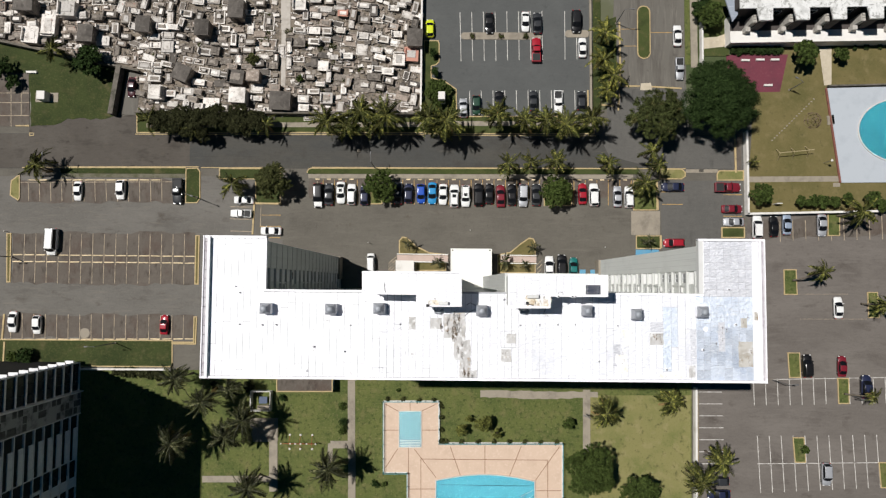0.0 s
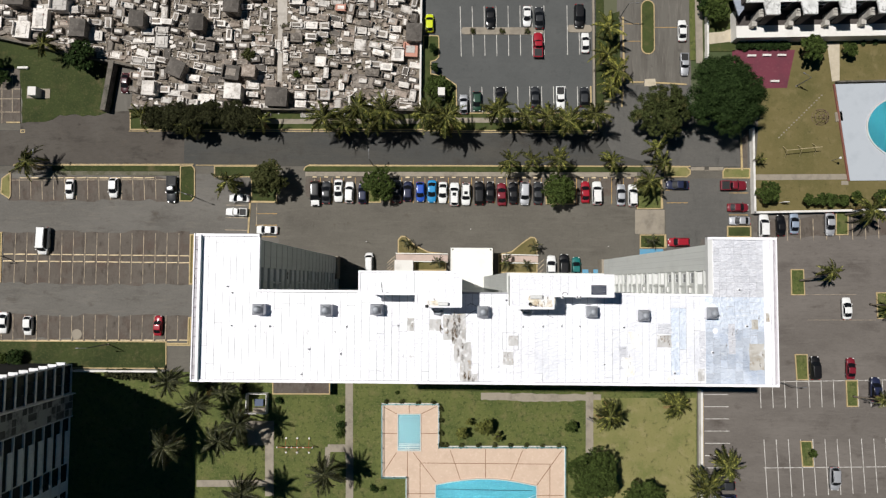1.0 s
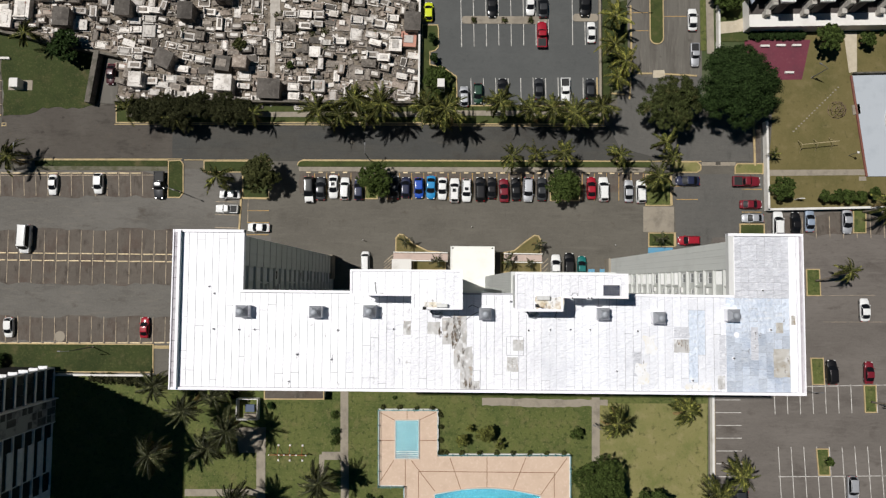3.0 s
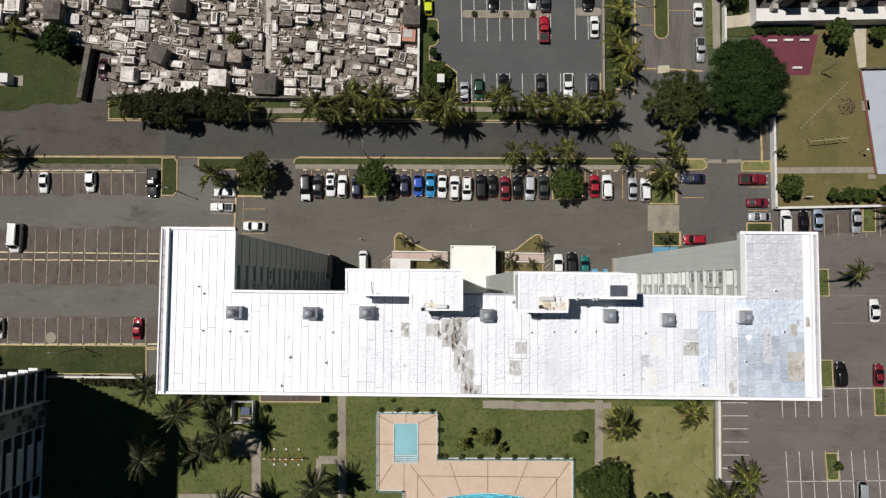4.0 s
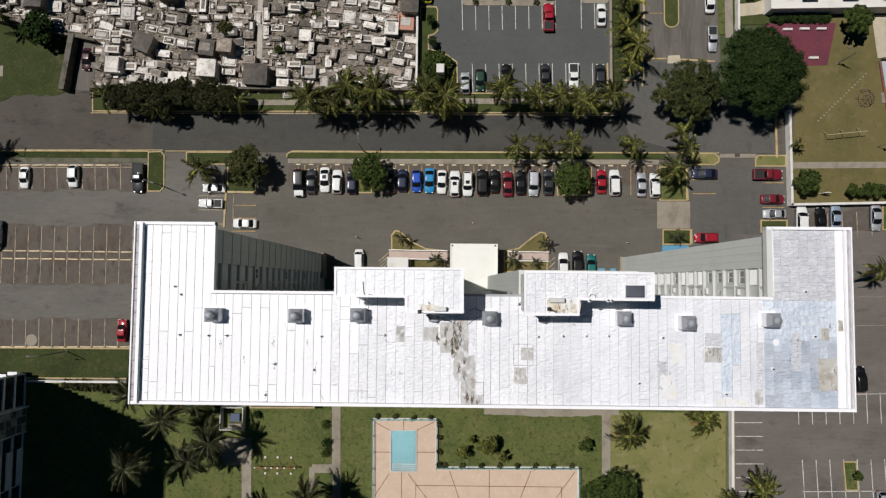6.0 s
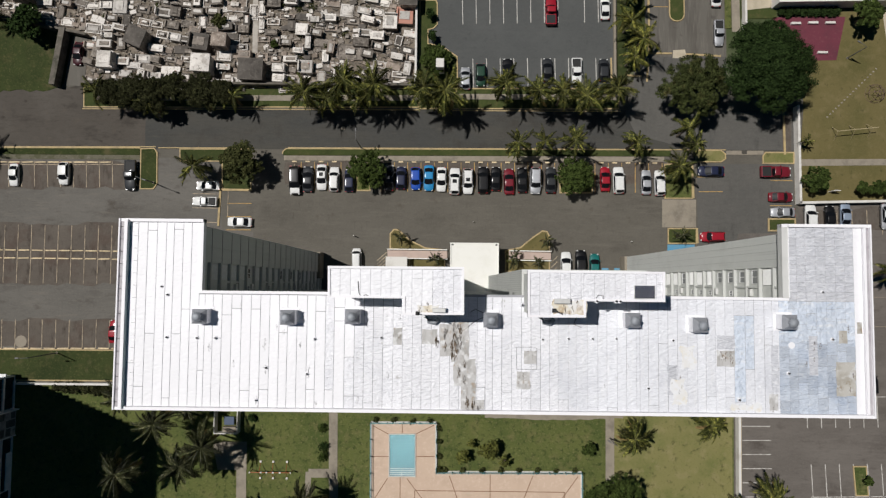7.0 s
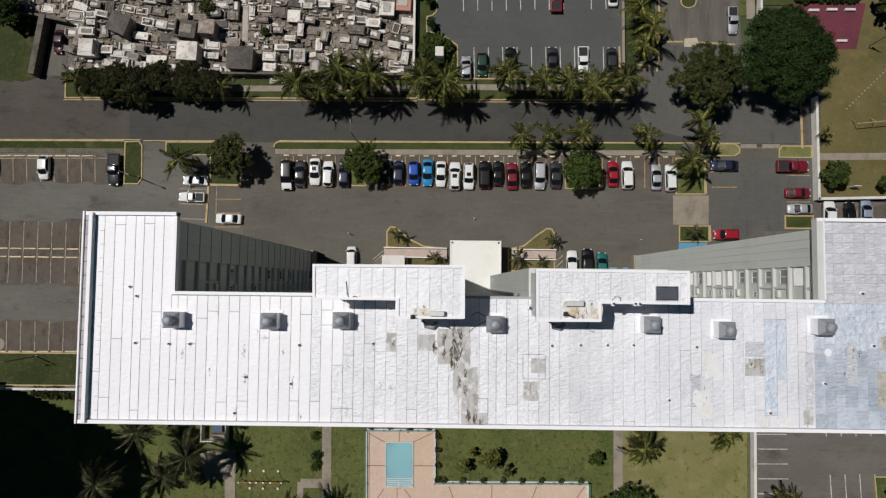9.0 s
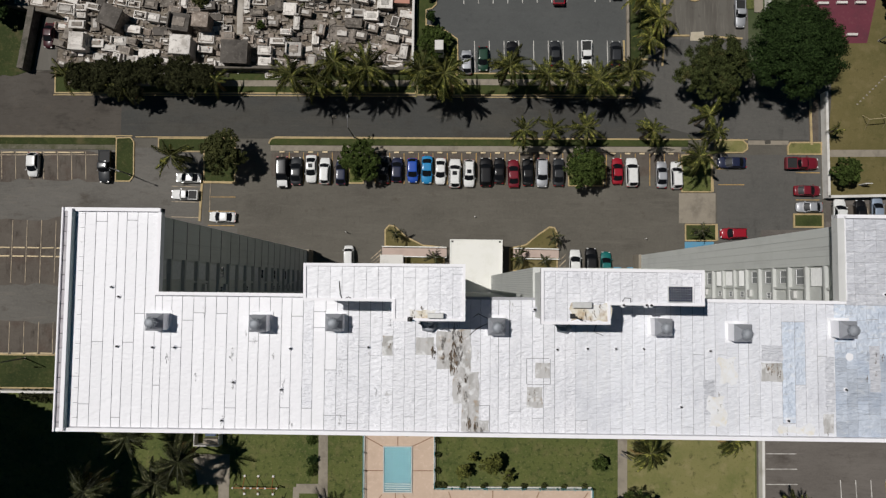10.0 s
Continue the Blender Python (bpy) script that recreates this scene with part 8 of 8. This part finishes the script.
for x in (-3.6, 3.4):
    part("post", Geo().tube([(x, 0, 0), (x, 0, 1.75)], 0.06, 7), RED_METAL, gym)
    part("cap", Geo().tube([(x, 0, 1.7), (x, 0, 1.85)], [0.16, 0.12], 9), WHITE_WALL, gym, "white post cap")
for x in (-1.7, -0.7, 0.4, 1.6):
    part("grip", Geo().box(x - 0.15, x + 0.15, -0.12, 0.12, 1.68, 1.82, bevel=0.03), WHITE_WALL, gym, "white grip")
stone = thing("stepping_stone", "small pale stepping stone in dry lawn", "stepping stone", group="stepping stones")
part("stone", Geo().prism(rounded(-0.17, 0.17, -0.12, 0.12, 0.06, 3), 0, 0.13, bevel=0.02), CONCRETE, stone)
sa, sb = Vector((67.43, 30.49)), Vector((76.28, 39.23))
for i in range(18):
    p = sa.lerp(sb, i / 17)
    m = pose(p.x, p.y, 0.0, 0, 0, random.uniform(-40, 40))
    if i == 0:
        stone.matrix_basis = m
    else:
        copy_thing(stone, m)
lounger = thing("sign_board", "small white board leaning by the white wall", "board", pose(67.87, 17.14, 0))
part("board", Geo().box(-0.6, 0.6, -0.06, 0.06, 0.1, 1.8), WHITE_WALL, lounger)
part("post", Geo().box(-0.05, 0.05, 0.06, 0.14, 0, 1.8), METAL, lounger)

# planters on the upper lot's island
for i, (x, y) in enumerate(pairs(5.07, 52.28, 11.02, 52.30, 16.25, 52.32)):
    bed = thing("planter_bed", "square planting pit with low weeds", "planter", pose(x, y, 0.15), "planting pits of the upper lot")
    part("soil", Geo().box(-0.6, 0.6, -0.6, 0.6, 0, 0.09), EARTH, bed)
    part("plant", leaf_crown(400 + i, [(0, 0, 0.3, 0.55, 0.7), (0.2, -0.2, 0.25, 0.4, 0.7)], 110, 0.15, LEAF_OLIVE), None, bed)
tree(-90.96, 41.55, 1.7, 2.4, LEAF_DARK, 70, "dark shrub in the paving yard", name="bush", leaves=700, leaf=0.24, category="bush")
tree(-3.18, 48.23, 0.9, 2.2, LEAF_DARK, 71, "small shrub in the corner bed", name="bush", leaves=400, leaf=0.2, category="bush")
tree(-2.68, 44.18, 1.0, 2.2, LEAF_DARK, 72, "small shrub in the corner bed", name="bush", leaves=400, leaf=0.2, category="bush")
tree(-40.74, 46.75, 1.4, 2.2, LEAF_OLIVE, 73, "olive bush among the graves", name="bush", leaves=900, leaf=0.2, category="bush")
tree(-31.02, 42.83, 0.75, 1.2, LEAF_MID, 74, "small bush among the graves", name="bush", leaves=350, leaf=0.18, category="bush")

# bollards and small kerbside things
for x, y, h in ((-16.14, 8.59, 1.4), (4.82, 11.32, 0.6), (32.61, 8.00, 0.7), (-91.70, 10.42, 1.0)):
    post = thing("bollard", "small white post on the asphalt", "bollard", pose(x, y, 0))
    part("post", Geo().tube([(0, 0, 0), (0, 0, h)], 0.075, 9), WHITE_WALL, post)
    part("cap", Geo().tube([(0, 0, h), (0, 0, h + 0.06)], [0.095, 0.06], 9), WHITE_WALL, post)



# ---- the graveyard ----
GRAVE_PATH = layered("graveyard_path_concrete", (0.42, 0.385, 0.34), [((0.27, 0.24, 0.205), 0.5, 0.46, 0.2, 0.8, ONE), ((0.5, 0.47, 0.42), 1.8, 0.54, 0.15, 0.6, ONE)])
STONE_WHITE = layered("tomb_white", (0.63, 0.595, 0.55), [((0.38, 0.34, 0.295), 0.6, 0.5, 0.16, 0.7, ONE), ((0.22, 0.19, 0.16), 2.2, 0.55, 0.1, 0.7, ONE), ((0.13, 0.11, 0.09), 1.2, 0.6, 0.08, 0.8, ONE), ((0.68, 0.65, 0.61), 5.0, 0.56, 0.12, 0.5, ONE)], rough=0.75, vary=0.3)
STONE_GREY = layered("tomb_grey", (0.225, 0.196, 0.167), [((0.11, 0.095, 0.08), 0.9, 0.46, 0.18, 0.85, ONE), ((0.44, 0.4, 0.35), 2.2, 0.56, 0.1, 0.75, ONE), ((0.05, 0.042, 0.034), 1.6, 0.58, 0.08, 0.75, ONE)], rough=0.85, vary=0.35)
STONE_DARK = layered("tomb_dark", (0.11, 0.098, 0.086), [((0.06, 0.053, 0.046), 0.8, 0.46, 0.2, 0.8, ONE), ((0.21, 0.192, 0.168), 2.0, 0.56, 0.13, 0.65, ONE)], rough=0.9, vary=0.25)
STONE_TAN = layered("tomb_tan", (0.29, 0.24, 0.2), [((0.14, 0.112, 0.088), 0.9, 0.48, 0.16, 0.8, ONE), ((0.48, 0.43, 0.37), 2.4, 0.56, 0.1, 0.7, ONE), ((0.07, 0.055, 0.042), 1.7, 0.59, 0.08, 0.7, ONE)], rough=0.85, vary=0.3)
STONE_ROSE = layered("tomb_rose", (0.48, 0.24, 0.18), [((0.34, 0.18, 0.14), 0.9, 0.5, 0.2, 0.7, ONE)], rough=0.8)
STONES = {"w": STONE_WHITE, "g": STONE_GREY, "d": STONE_DARK, "t": STONE_TAN, "r": STONE_ROSE}
STONE_WORDS = {"w": "white", "g": "weathered grey", "d": "dark grey", "t": "tan", "r": "rose-coloured"}
taken = []
grave_rng = random.Random(77)


def tomb(x, y, w, d, turn=0.0, tone="w", form="box", height=None):
    """A grave w wide and d deep. Forms: box (raised vault), kerb (framed bed), house (hipped mausoleum), flat (low slab)."""
    r = grave_rng
    taken.append((x, y, max(w, d) * 0.5, min(w, d) * 0.5))
    long_x = w >= d
    h = height or {"box": r.uniform(0.6, 1.2), "kerb": 0.35, "house": 2.8, "flat": 0.3}[form]
    words = {"box": "raised tomb with a stone lid", "kerb": "kerbed grave bed with a centre stone", "house": "mausoleum with a low hipped roof", "flat": "low slab grave"}[form]
    ob = thing("tomb" if form != "house" else "mausoleum", f"{STONE_WORDS[tone]} {words}", "tomb" if form != "house" else "mausoleum", pose(x, y, 0.08, 0, 0, turn), "graves of the old graveyard")
    mat = STONES[tone]
    a, b = w / 2, d / 2
    if form == "house":
        part("wall", Geo().box(-a + 0.15, a - 0.15, -b + 0.15, b - 0.15, 0, h), STONE_GREY if tone == "d" else mat, ob)
        part("eave", Geo().box(-a, a, -b, b, h, h + 0.18), mat, ob)
        c = min(a, b) * 0.75
        part("roof", Geo().loft([[(-a + .1, -b + .1, h + 0.18), (a - .1, -b + .1, h + 0.18), (a - .1, b - .1, h + 0.18), (-a + .1, b - .1, h + 0.18)],
                                 [(-a + c, -b + c, h + 0.18 + c * 0.3), (a - c, -b + c, h + 0.18 + c * 0.3), (a - c, b - c, h + 0.18 + c * 0.3), (-a + c, b - c, h + 0.18 + c * 0.3)]]), mat, ob)
        part("door", Geo().box(-0.4, 0.4, -b + 0.08, -b + 0.16, 0, 1.9), STONE_DARK, ob)
    elif form == "kerb":
        part("kerb", ring_geo([(-a, -b), (a, -b), (a, b), (-a, b)], 0.16, 0, h), mat, ob)
        part("bed", Geo().box(-a + 0.14, a - 0.14, -b + 0.14, b - 0.14, 0, h * 0.55), STONE_TAN if r.random() < 0.4 else STONE_GREY, ob)
        if r.random() < 0.4:
            part("cross", Geo().box(-0.06, 0.06, b * 0.62, b * 0.62 + 0.1, h * 0.5, h + 0.9).box(-0.3, 0.3, b * 0.62, b * 0.62 + 0.1, h + 0.5, h + 0.62), STONE_WHITE, ob)
        part("stone", Geo().box(-a * 0.35, a * 0.35, -b * 0.3, b * 0.3, h * 0.5, h + 0.35, bevel=0.03), STONE_WHITE, ob)
    else:
        part("vault", Geo().box(-a + 0.08, a - 0.08, -b + 0.08, b - 0.08, 0, h), STONE_GREY if r.random() < 0.35 else mat, ob)
        part("lid", Geo().box(-a, a, -b, b, h, h + 0.12, bevel=0.03), mat, ob)
        if form == "flat" and max(w, d) < 3:
            part("frame", ring_geo([(-a * 0.86, -b * 0.8), (a * 0.86, -b * 0.8), (a * 0.86, b * 0.8), (-a * 0.86, b * 0.8)], 0.09, h + 0.1, h + 0.2), STONES[r.choice("wgt")], ob)
        if max(w, d) < 3 and r.random() < 0.5:
            part("surround", ring_geo([(-a - 0.2, -b - 0.16), (a + 0.2, -b - 0.16), (a + 0.2, b + 0.16), (-a - 0.2, b + 0.16)], 0.12, 0.0, r.uniform(0.15, 0.3)), STONES[r.choice("ggtw")], ob)
        if r.random() < 0.35:
            part("vase", Geo().tube([(a * 0.5, b * 0.45, h + 0.1), (a * 0.5, b * 0.45, h + 0.34)], [0.07, 0.1], 7), STONES[r.choice("wdr")], ob)
        if form == "box":
            s = r.choice((-1, 1))
            if long_x:
                part("headstone", Geo().box(s * a * 0.86 - 0.12, s * a * 0.86 + 0.12, -b * 0.8, b * 0.8, h + 0.1, h + r.uniform(0.35, 0.9), bevel=0.03), mat, ob)
                part("ledger", Geo().box(-a * 0.6, a * 0.6, -b * 0.5, b * 0.5, h + 0.1, h + 0.22, bevel=0.03), STONES[r.choice("wwg")], ob)
            else:
                part("headstone", Geo().box(-a * 0.8, a * 0.8, s * b * 0.86 - 0.12, s * b * 0.86 + 0.12, h + 0.1, h + r.uniform(0.35, 0.9), bevel=0.03), mat, ob)
                part("ledger", Geo().box(-a * 0.5, a * 0.5, -b * 0.6, b * 0.6, h + 0.1, h + 0.22, bevel=0.03), STONES[r.choice("wwg")], ob)
    return ob

tomb(-79.74, 57.08, 3.44, 3.21, -2, "w", "box", 2.2)
tomb(-88.50, 57.78, 4.10, 2.96, -2, "d", "house")
tomb(-75.28, 51.60, 3.19, 3.64, -3, "d", "house")
tomb(-83.92, 53.78, 3.00, 4.61, -3, "w", "box", 1.4)
tomb(-87.51, 51.63, 3.45, 3.45, -5, "w", "box", 1.6)
tomb(-72.64, 50.76, 2.78, 2.08, -2, "w", "box")
tomb(-69.98, 53.19, 1.39, 2.55, -2, "w", "box")
tomb(-72.61, 53.43, 2.55, 1.16, -4, "w", "box")
tomb(-74.01, 55.61, 2.78, 1.16, -4, "g", "box")
tomb(-63.35, 53.56, 2.96, 3.42, -2, "d", "house")
tomb(-67.66, 55.27, 2.08, 2.31, -3, "g", "box")
tomb(-67.89, 51.63, 2.55, 1.27, -5, "d", "box")
tomb(-60.08, 53.72, 2.55, 1.39, -2, "w", "box")
tomb(-58.60, 55.91, 1.27, 2.78, -2, "w", "box")
tomb(-51.12, 52.89, 2.96, 3.42, -2, "d", "house")
tomb(-61.92, 51.65, 2.55, 1.39, -3, "w", "box")
tomb(-58.95, 52.03, 2.55, 1.27, -3, "w", "box")
tomb(-59.00, 49.73, 2.55, 2.78, -2, "w", "box")
tomb(-64.13, 49.83, 2.78, 1.16, +3, "w", "flat")
tomb(-61.39, 49.84, 2.08, 1.27, -0, "w", "box")
tomb(-54.94, 49.26, 2.43, 1.50, -8, "g", "kerb")
tomb(-50.81, 50.49, 2.55, 1.62, -8, "g", "kerb")
tomb(-50.99, 48.43, 2.78, 1.50, -8, "w", "box")
tomb(-54.51, 46.85, 2.66, 1.27, -12, "w", "kerb")
tomb(-48.73, 48.68, 1.85, 2.08, -8, "g", "box")
tomb(-55.06, 43.37, 3.42, 3.42, -22, "d", "house")
tomb(-60.77, 39.57, 2.99, 2.99, -3, "w", "box", 1.8)
tomb(-58.10, 39.50, 2.55, 1.39, -2, "w", "box")
tomb(-61.28, 42.60, 2.78, 1.39, -2, "w", "box")
tomb(-60.90, 45.50, 2.08, 1.16, -2, "w", "box")
tomb(-60.85, 44.17, 1.85, 0.93, -2, "w", "box")
tomb(-58.56, 42.98, 1.39, 2.55, +4, "g", "box")
tomb(-52.11, 41.93, 2.55, 1.27, -6, "w", "box")
tomb(-54.43, 40.00, 2.55, 1.50, -3, "w", "box")
tomb(-48.73, 43.86, 2.31, 1.39, -10, "w", "box")
tomb(-51.24, 44.58, 2.31, 1.39, -10, "w", "kerb")
tomb(-49.61, 37.27, 3.47, 3.01, -2, "w", "flat")
tomb(-48.34, 56.19, 2.31, 3.01, -2, "w", "kerb")
tomb(-44.07, 56.98, 3.19, 4.10, -3, "d", "house")
tomb(-37.82, 55.14, 2.31, 3.94, -2, "w", "kerb")
tomb(-31.18, 58.37, 2.76, 2.53, -2, "w", "box", 1.6)
tomb(-30.00, 56.38, 1.16, 2.08, -2, "w", "box")
tomb(-44.99, 51.11, 1.16, 2.78, -2, "w", "box")
tomb(-43.44, 51.00, 1.39, 2.78, -2, "w", "kerb")
tomb(-38.31, 50.18, 4.17, 2.55, -4, "w", "kerb")
tomb(-34.95, 48.86, 1.16, 2.55, -1, "w", "flat")
tomb(-33.31, 49.47, 1.04, 2.55, -1, "w", "box")
tomb(-33.36, 46.58, 1.04, 2.08, -1, "w", "box")
tomb(-31.36, 47.07, 2.31, 1.16, -2, "w", "kerb")
tomb(-31.43, 50.45, 3.01, 1.85, -2, "g", "box")
tomb(-31.24, 53.23, 2.55, 1.04, -2, "w", "box")
tomb(-40.22, 42.84, 2.73, 2.51, -4, "t", "house")
tomb(-44.12, 42.87, 3.45, 2.99, -8, "d", "box", 1.8)
tomb(-43.38, 38.70, 3.42, 3.19, -3, "w", "house")
tomb(-40.00, 41.26, 2.55, 2.78, -4, "w", "flat")
tomb(-39.82, 38.51, 2.31, 1.04, -4, "w", "box")
tomb(-34.51, 37.57, 4.33, 3.87, -2, "d", "house")
tomb(-30.01, 38.44, 2.43, 1.50, -2, "w", "box")
tomb(-29.97, 36.65, 2.43, 1.39, -2, "w", "box")
tomb(-25.19, 38.55, 2.54, 2.31, -2, "w", "box", 1.4)
tomb(-26.00, 45.41, 2.31, 2.08, -3, "w", "box")
tomb(-24.89, 43.25, 1.04, 2.55, -3, "w", "box")
tomb(-28.27, 53.12, 2.78, 1.50, -3, "w", "box")
tomb(-27.99, 50.58, 2.55, 1.27, -4, "w", "box")
tomb(-24.02, 47.46, 1.97, 1.04, -2, "w", "box")
tomb(-21.18, 47.60, 2.55, 1.27, -2, "w", "box")
tomb(-18.12, 49.17, 2.31, 2.31, -6, "w", "flat")
tomb(-20.88, 51.45, 3.24, 3.01, -6, "g", "kerb")
tomb(-13.65, 51.24, 2.55, 1.50, -10, "w", "box")
tomb(-10.82, 52.34, 2.31, 1.27, -3, "w", "box")
tomb(-10.24, 46.83, 2.53, 2.77, -2, "w", "box", 1.5)
tomb(-6.90, 50.92, 3.19, 3.64, -2, "d", "house")
tomb(-7.69, 48.01, 3.01, 3.01, -3, "r", "box")
tomb(-14.75, 44.98, 2.31, 1.27, -3, "w", "box")
tomb(-12.50, 44.39, 2.55, 1.50, -4, "w", "box")
tomb(-15.44, 43.30, 3.01, 1.62, -3, "g", "box")
tomb(-21.78, 40.63, 1.16, 2.31, -2, "w", "box")
tomb(-20.92, 46.03, 2.55, 1.39, -2, "d", "kerb")
tomb(-20.34, 54.84, 1.16, 2.31, -4, "w", "box")
tomb(-22.03, 56.65, 2.31, 1.39, -3, "r", "box")
tomb(-17.62, 55.46, 2.55, 1.62, -5, "g", "box")
tomb(-11.48, 57.90, 2.31, 1.16, -4, "w", "box")
tomb(-15.63, 57.52, 1.62, 2.55, -3, "d", "box")
tomb(-43.28, 59.12, 1.62, 1.16, -2, "w", "box")
tomb(-26.52, 41.57, 2.08, 0.93, -4, "w", "box")
tomb(-28.91, 43.12, 2.08, 1.16, -3, "g", "box")
tomb(-17.42, 41.61, 4.63, 2.78, -4, "g", "kerb")

# the rest fills the ground in loose, crooked rows
def in_graveyard(x, y):
    if not (-95 < x < -6.3 and 34.6 < y < 62):
        return False
    return y > 34.6 if x > -64 else y > 45.14 + (x + 64) * -0.212


def free(x, y, ra, rb):
    for tx, ty, ta, tb in taken:
        dx, dy = abs(x - tx), abs(y - ty)
        reach = (ta + tb) * 0.5 + (ra + rb) * 0.5
        if dx * dx + dy * dy < (reach * 0.9) ** 2:
            return False
    return not (-35.3 - ra < x < -33.6 + ra and y > 53) and not (-35.1 - ra * 0.8 < x < -34.2 + ra * 0.8 and y > 41)


count = 0
small = []
cells = [(i, j) for i in range(34) for j in range(17)]
grave_rng.shuffle(cells)
for i, j in cells:
    sway = 0.5 * math.sin(i * 0.7)
    x, y = -94 + i * 2.72 + (j % 2) * 0.9 + grave_rng.uniform(-0.3, 0.3), 35.6 + j * 1.62 + sway + grave_rng.uniform(-0.2, 0.2)
    if not in_graveyard(x, y):
        continue
    w, d = grave_rng.uniform(2.0, 2.7), grave_rng.uniform(1.05, 1.5)
    if grave_rng.random() < 0.18:
        w, d = d, w
    if not free(x, y, max(w, d) / 2, min(w, d) / 2) or grave_rng.random() < 0.06:
        continue
    turn = -5 + 6 * math.sin(x * 0.13) + grave_rng.uniform(-6, 6)
    if count < 215:
        tomb(x, y, w, d, turn, grave_rng.choice("wwwwwgggggttdd"), grave_rng.choice(("box", "box", "kerb", "flat")))
        count += 1
    else:
        taken.append((x, y, max(w, d) / 2, min(w, d) / 2))
        small.append((x, y, w, d, turn))
for attempt in range(2600):
    x, y = grave_rng.uniform(-95, -6.3), grave_rng.uniform(34.6, 62)
    w, d = grave_rng.uniform(0.7, 1.4), grave_rng.uniform(0.5, 0.9)
    if in_graveyard(x, y) and free(x, y, w / 2, d / 2):
        taken.append((x, y, w / 2, d / 2))
        small.append((x, y, w, d, grave_rng.uniform(-20, 20)))
rubble = Geo()
for x, y, w, d, turn in small:
    c, s = math.cos(radians(turn)), math.sin(radians(turn))
    h = grave_rng.uniform(0.12, 0.5)
    corners = [(x + px * c - py * s, y + px * s + py * c) for px, py in ((-w / 2, -d / 2), (w / 2, -d / 2), (w / 2, d / 2), (-w / 2, d / 2))]
    rubble.prism(corners, 0.05, 0.1 + h, bevel=0.03, mi=grave_rng.choice((0, 1, 1, 2, 3)))
for i in range(7600):
    x, y = grave_rng.uniform(-95, -6.3), grave_rng.uniform(34.8, 62)
    if in_graveyard(x, y) and not (-35.7 < x < -33.2 and y > 41):
        s = grave_rng.uniform(0.05, 0.25) * grave_rng.uniform(0.5, 1.0)
        rubble.box(x - s, x + s, y - s * 0.8, y + s * 0.8, 0.05, 0.1 + grave_rng.uniform(0.05, 0.35), mi=grave_rng.choice((0, 1, 1, 2, 2, 3, 3)))
weeds = []
for i in range(46):
    x, y = grave_rng.uniform(-92, -7), grave_rng.uniform(36, 61)
    if in_graveyard(x, y):
        for _ in range(3):
            weeds.append((x + grave_rng.uniform(-0.8, 0.8), y + grave_rng.uniform(-0.5, 0.5), 0.2, grave_rng.uniform(0.2, 0.6), 0.7))
tagged(part("graveyard_weeds", leaf_crown(900, weeds, 5200, 0.12, LEAF_OLIVE, "graveyard_weeds"), None), "olive weeds growing between the graves", "weeds", kind="stuff")
tagged(part("small_graves", rubble, [STONE_WHITE, STONE_GREY, STONE_TAN, STONE_DARK]), "crowded small grave stones and rubble", "graves", kind="stuff")
structure("graveyard_path", Geo().prism(strip((-34.55, 67.42), (-34.35, 53.6), 2.0), 0, 0.15), GRAVE_PATH, "pale concrete path between the graves", "path")
structure("graveyard_path", Geo().prism(strip((-34.75, 53.6), (-34.62, 41.5), 0.95), 0, 0.15), GRAVE_PATH, "narrow worn concrete path between the graves", "path")
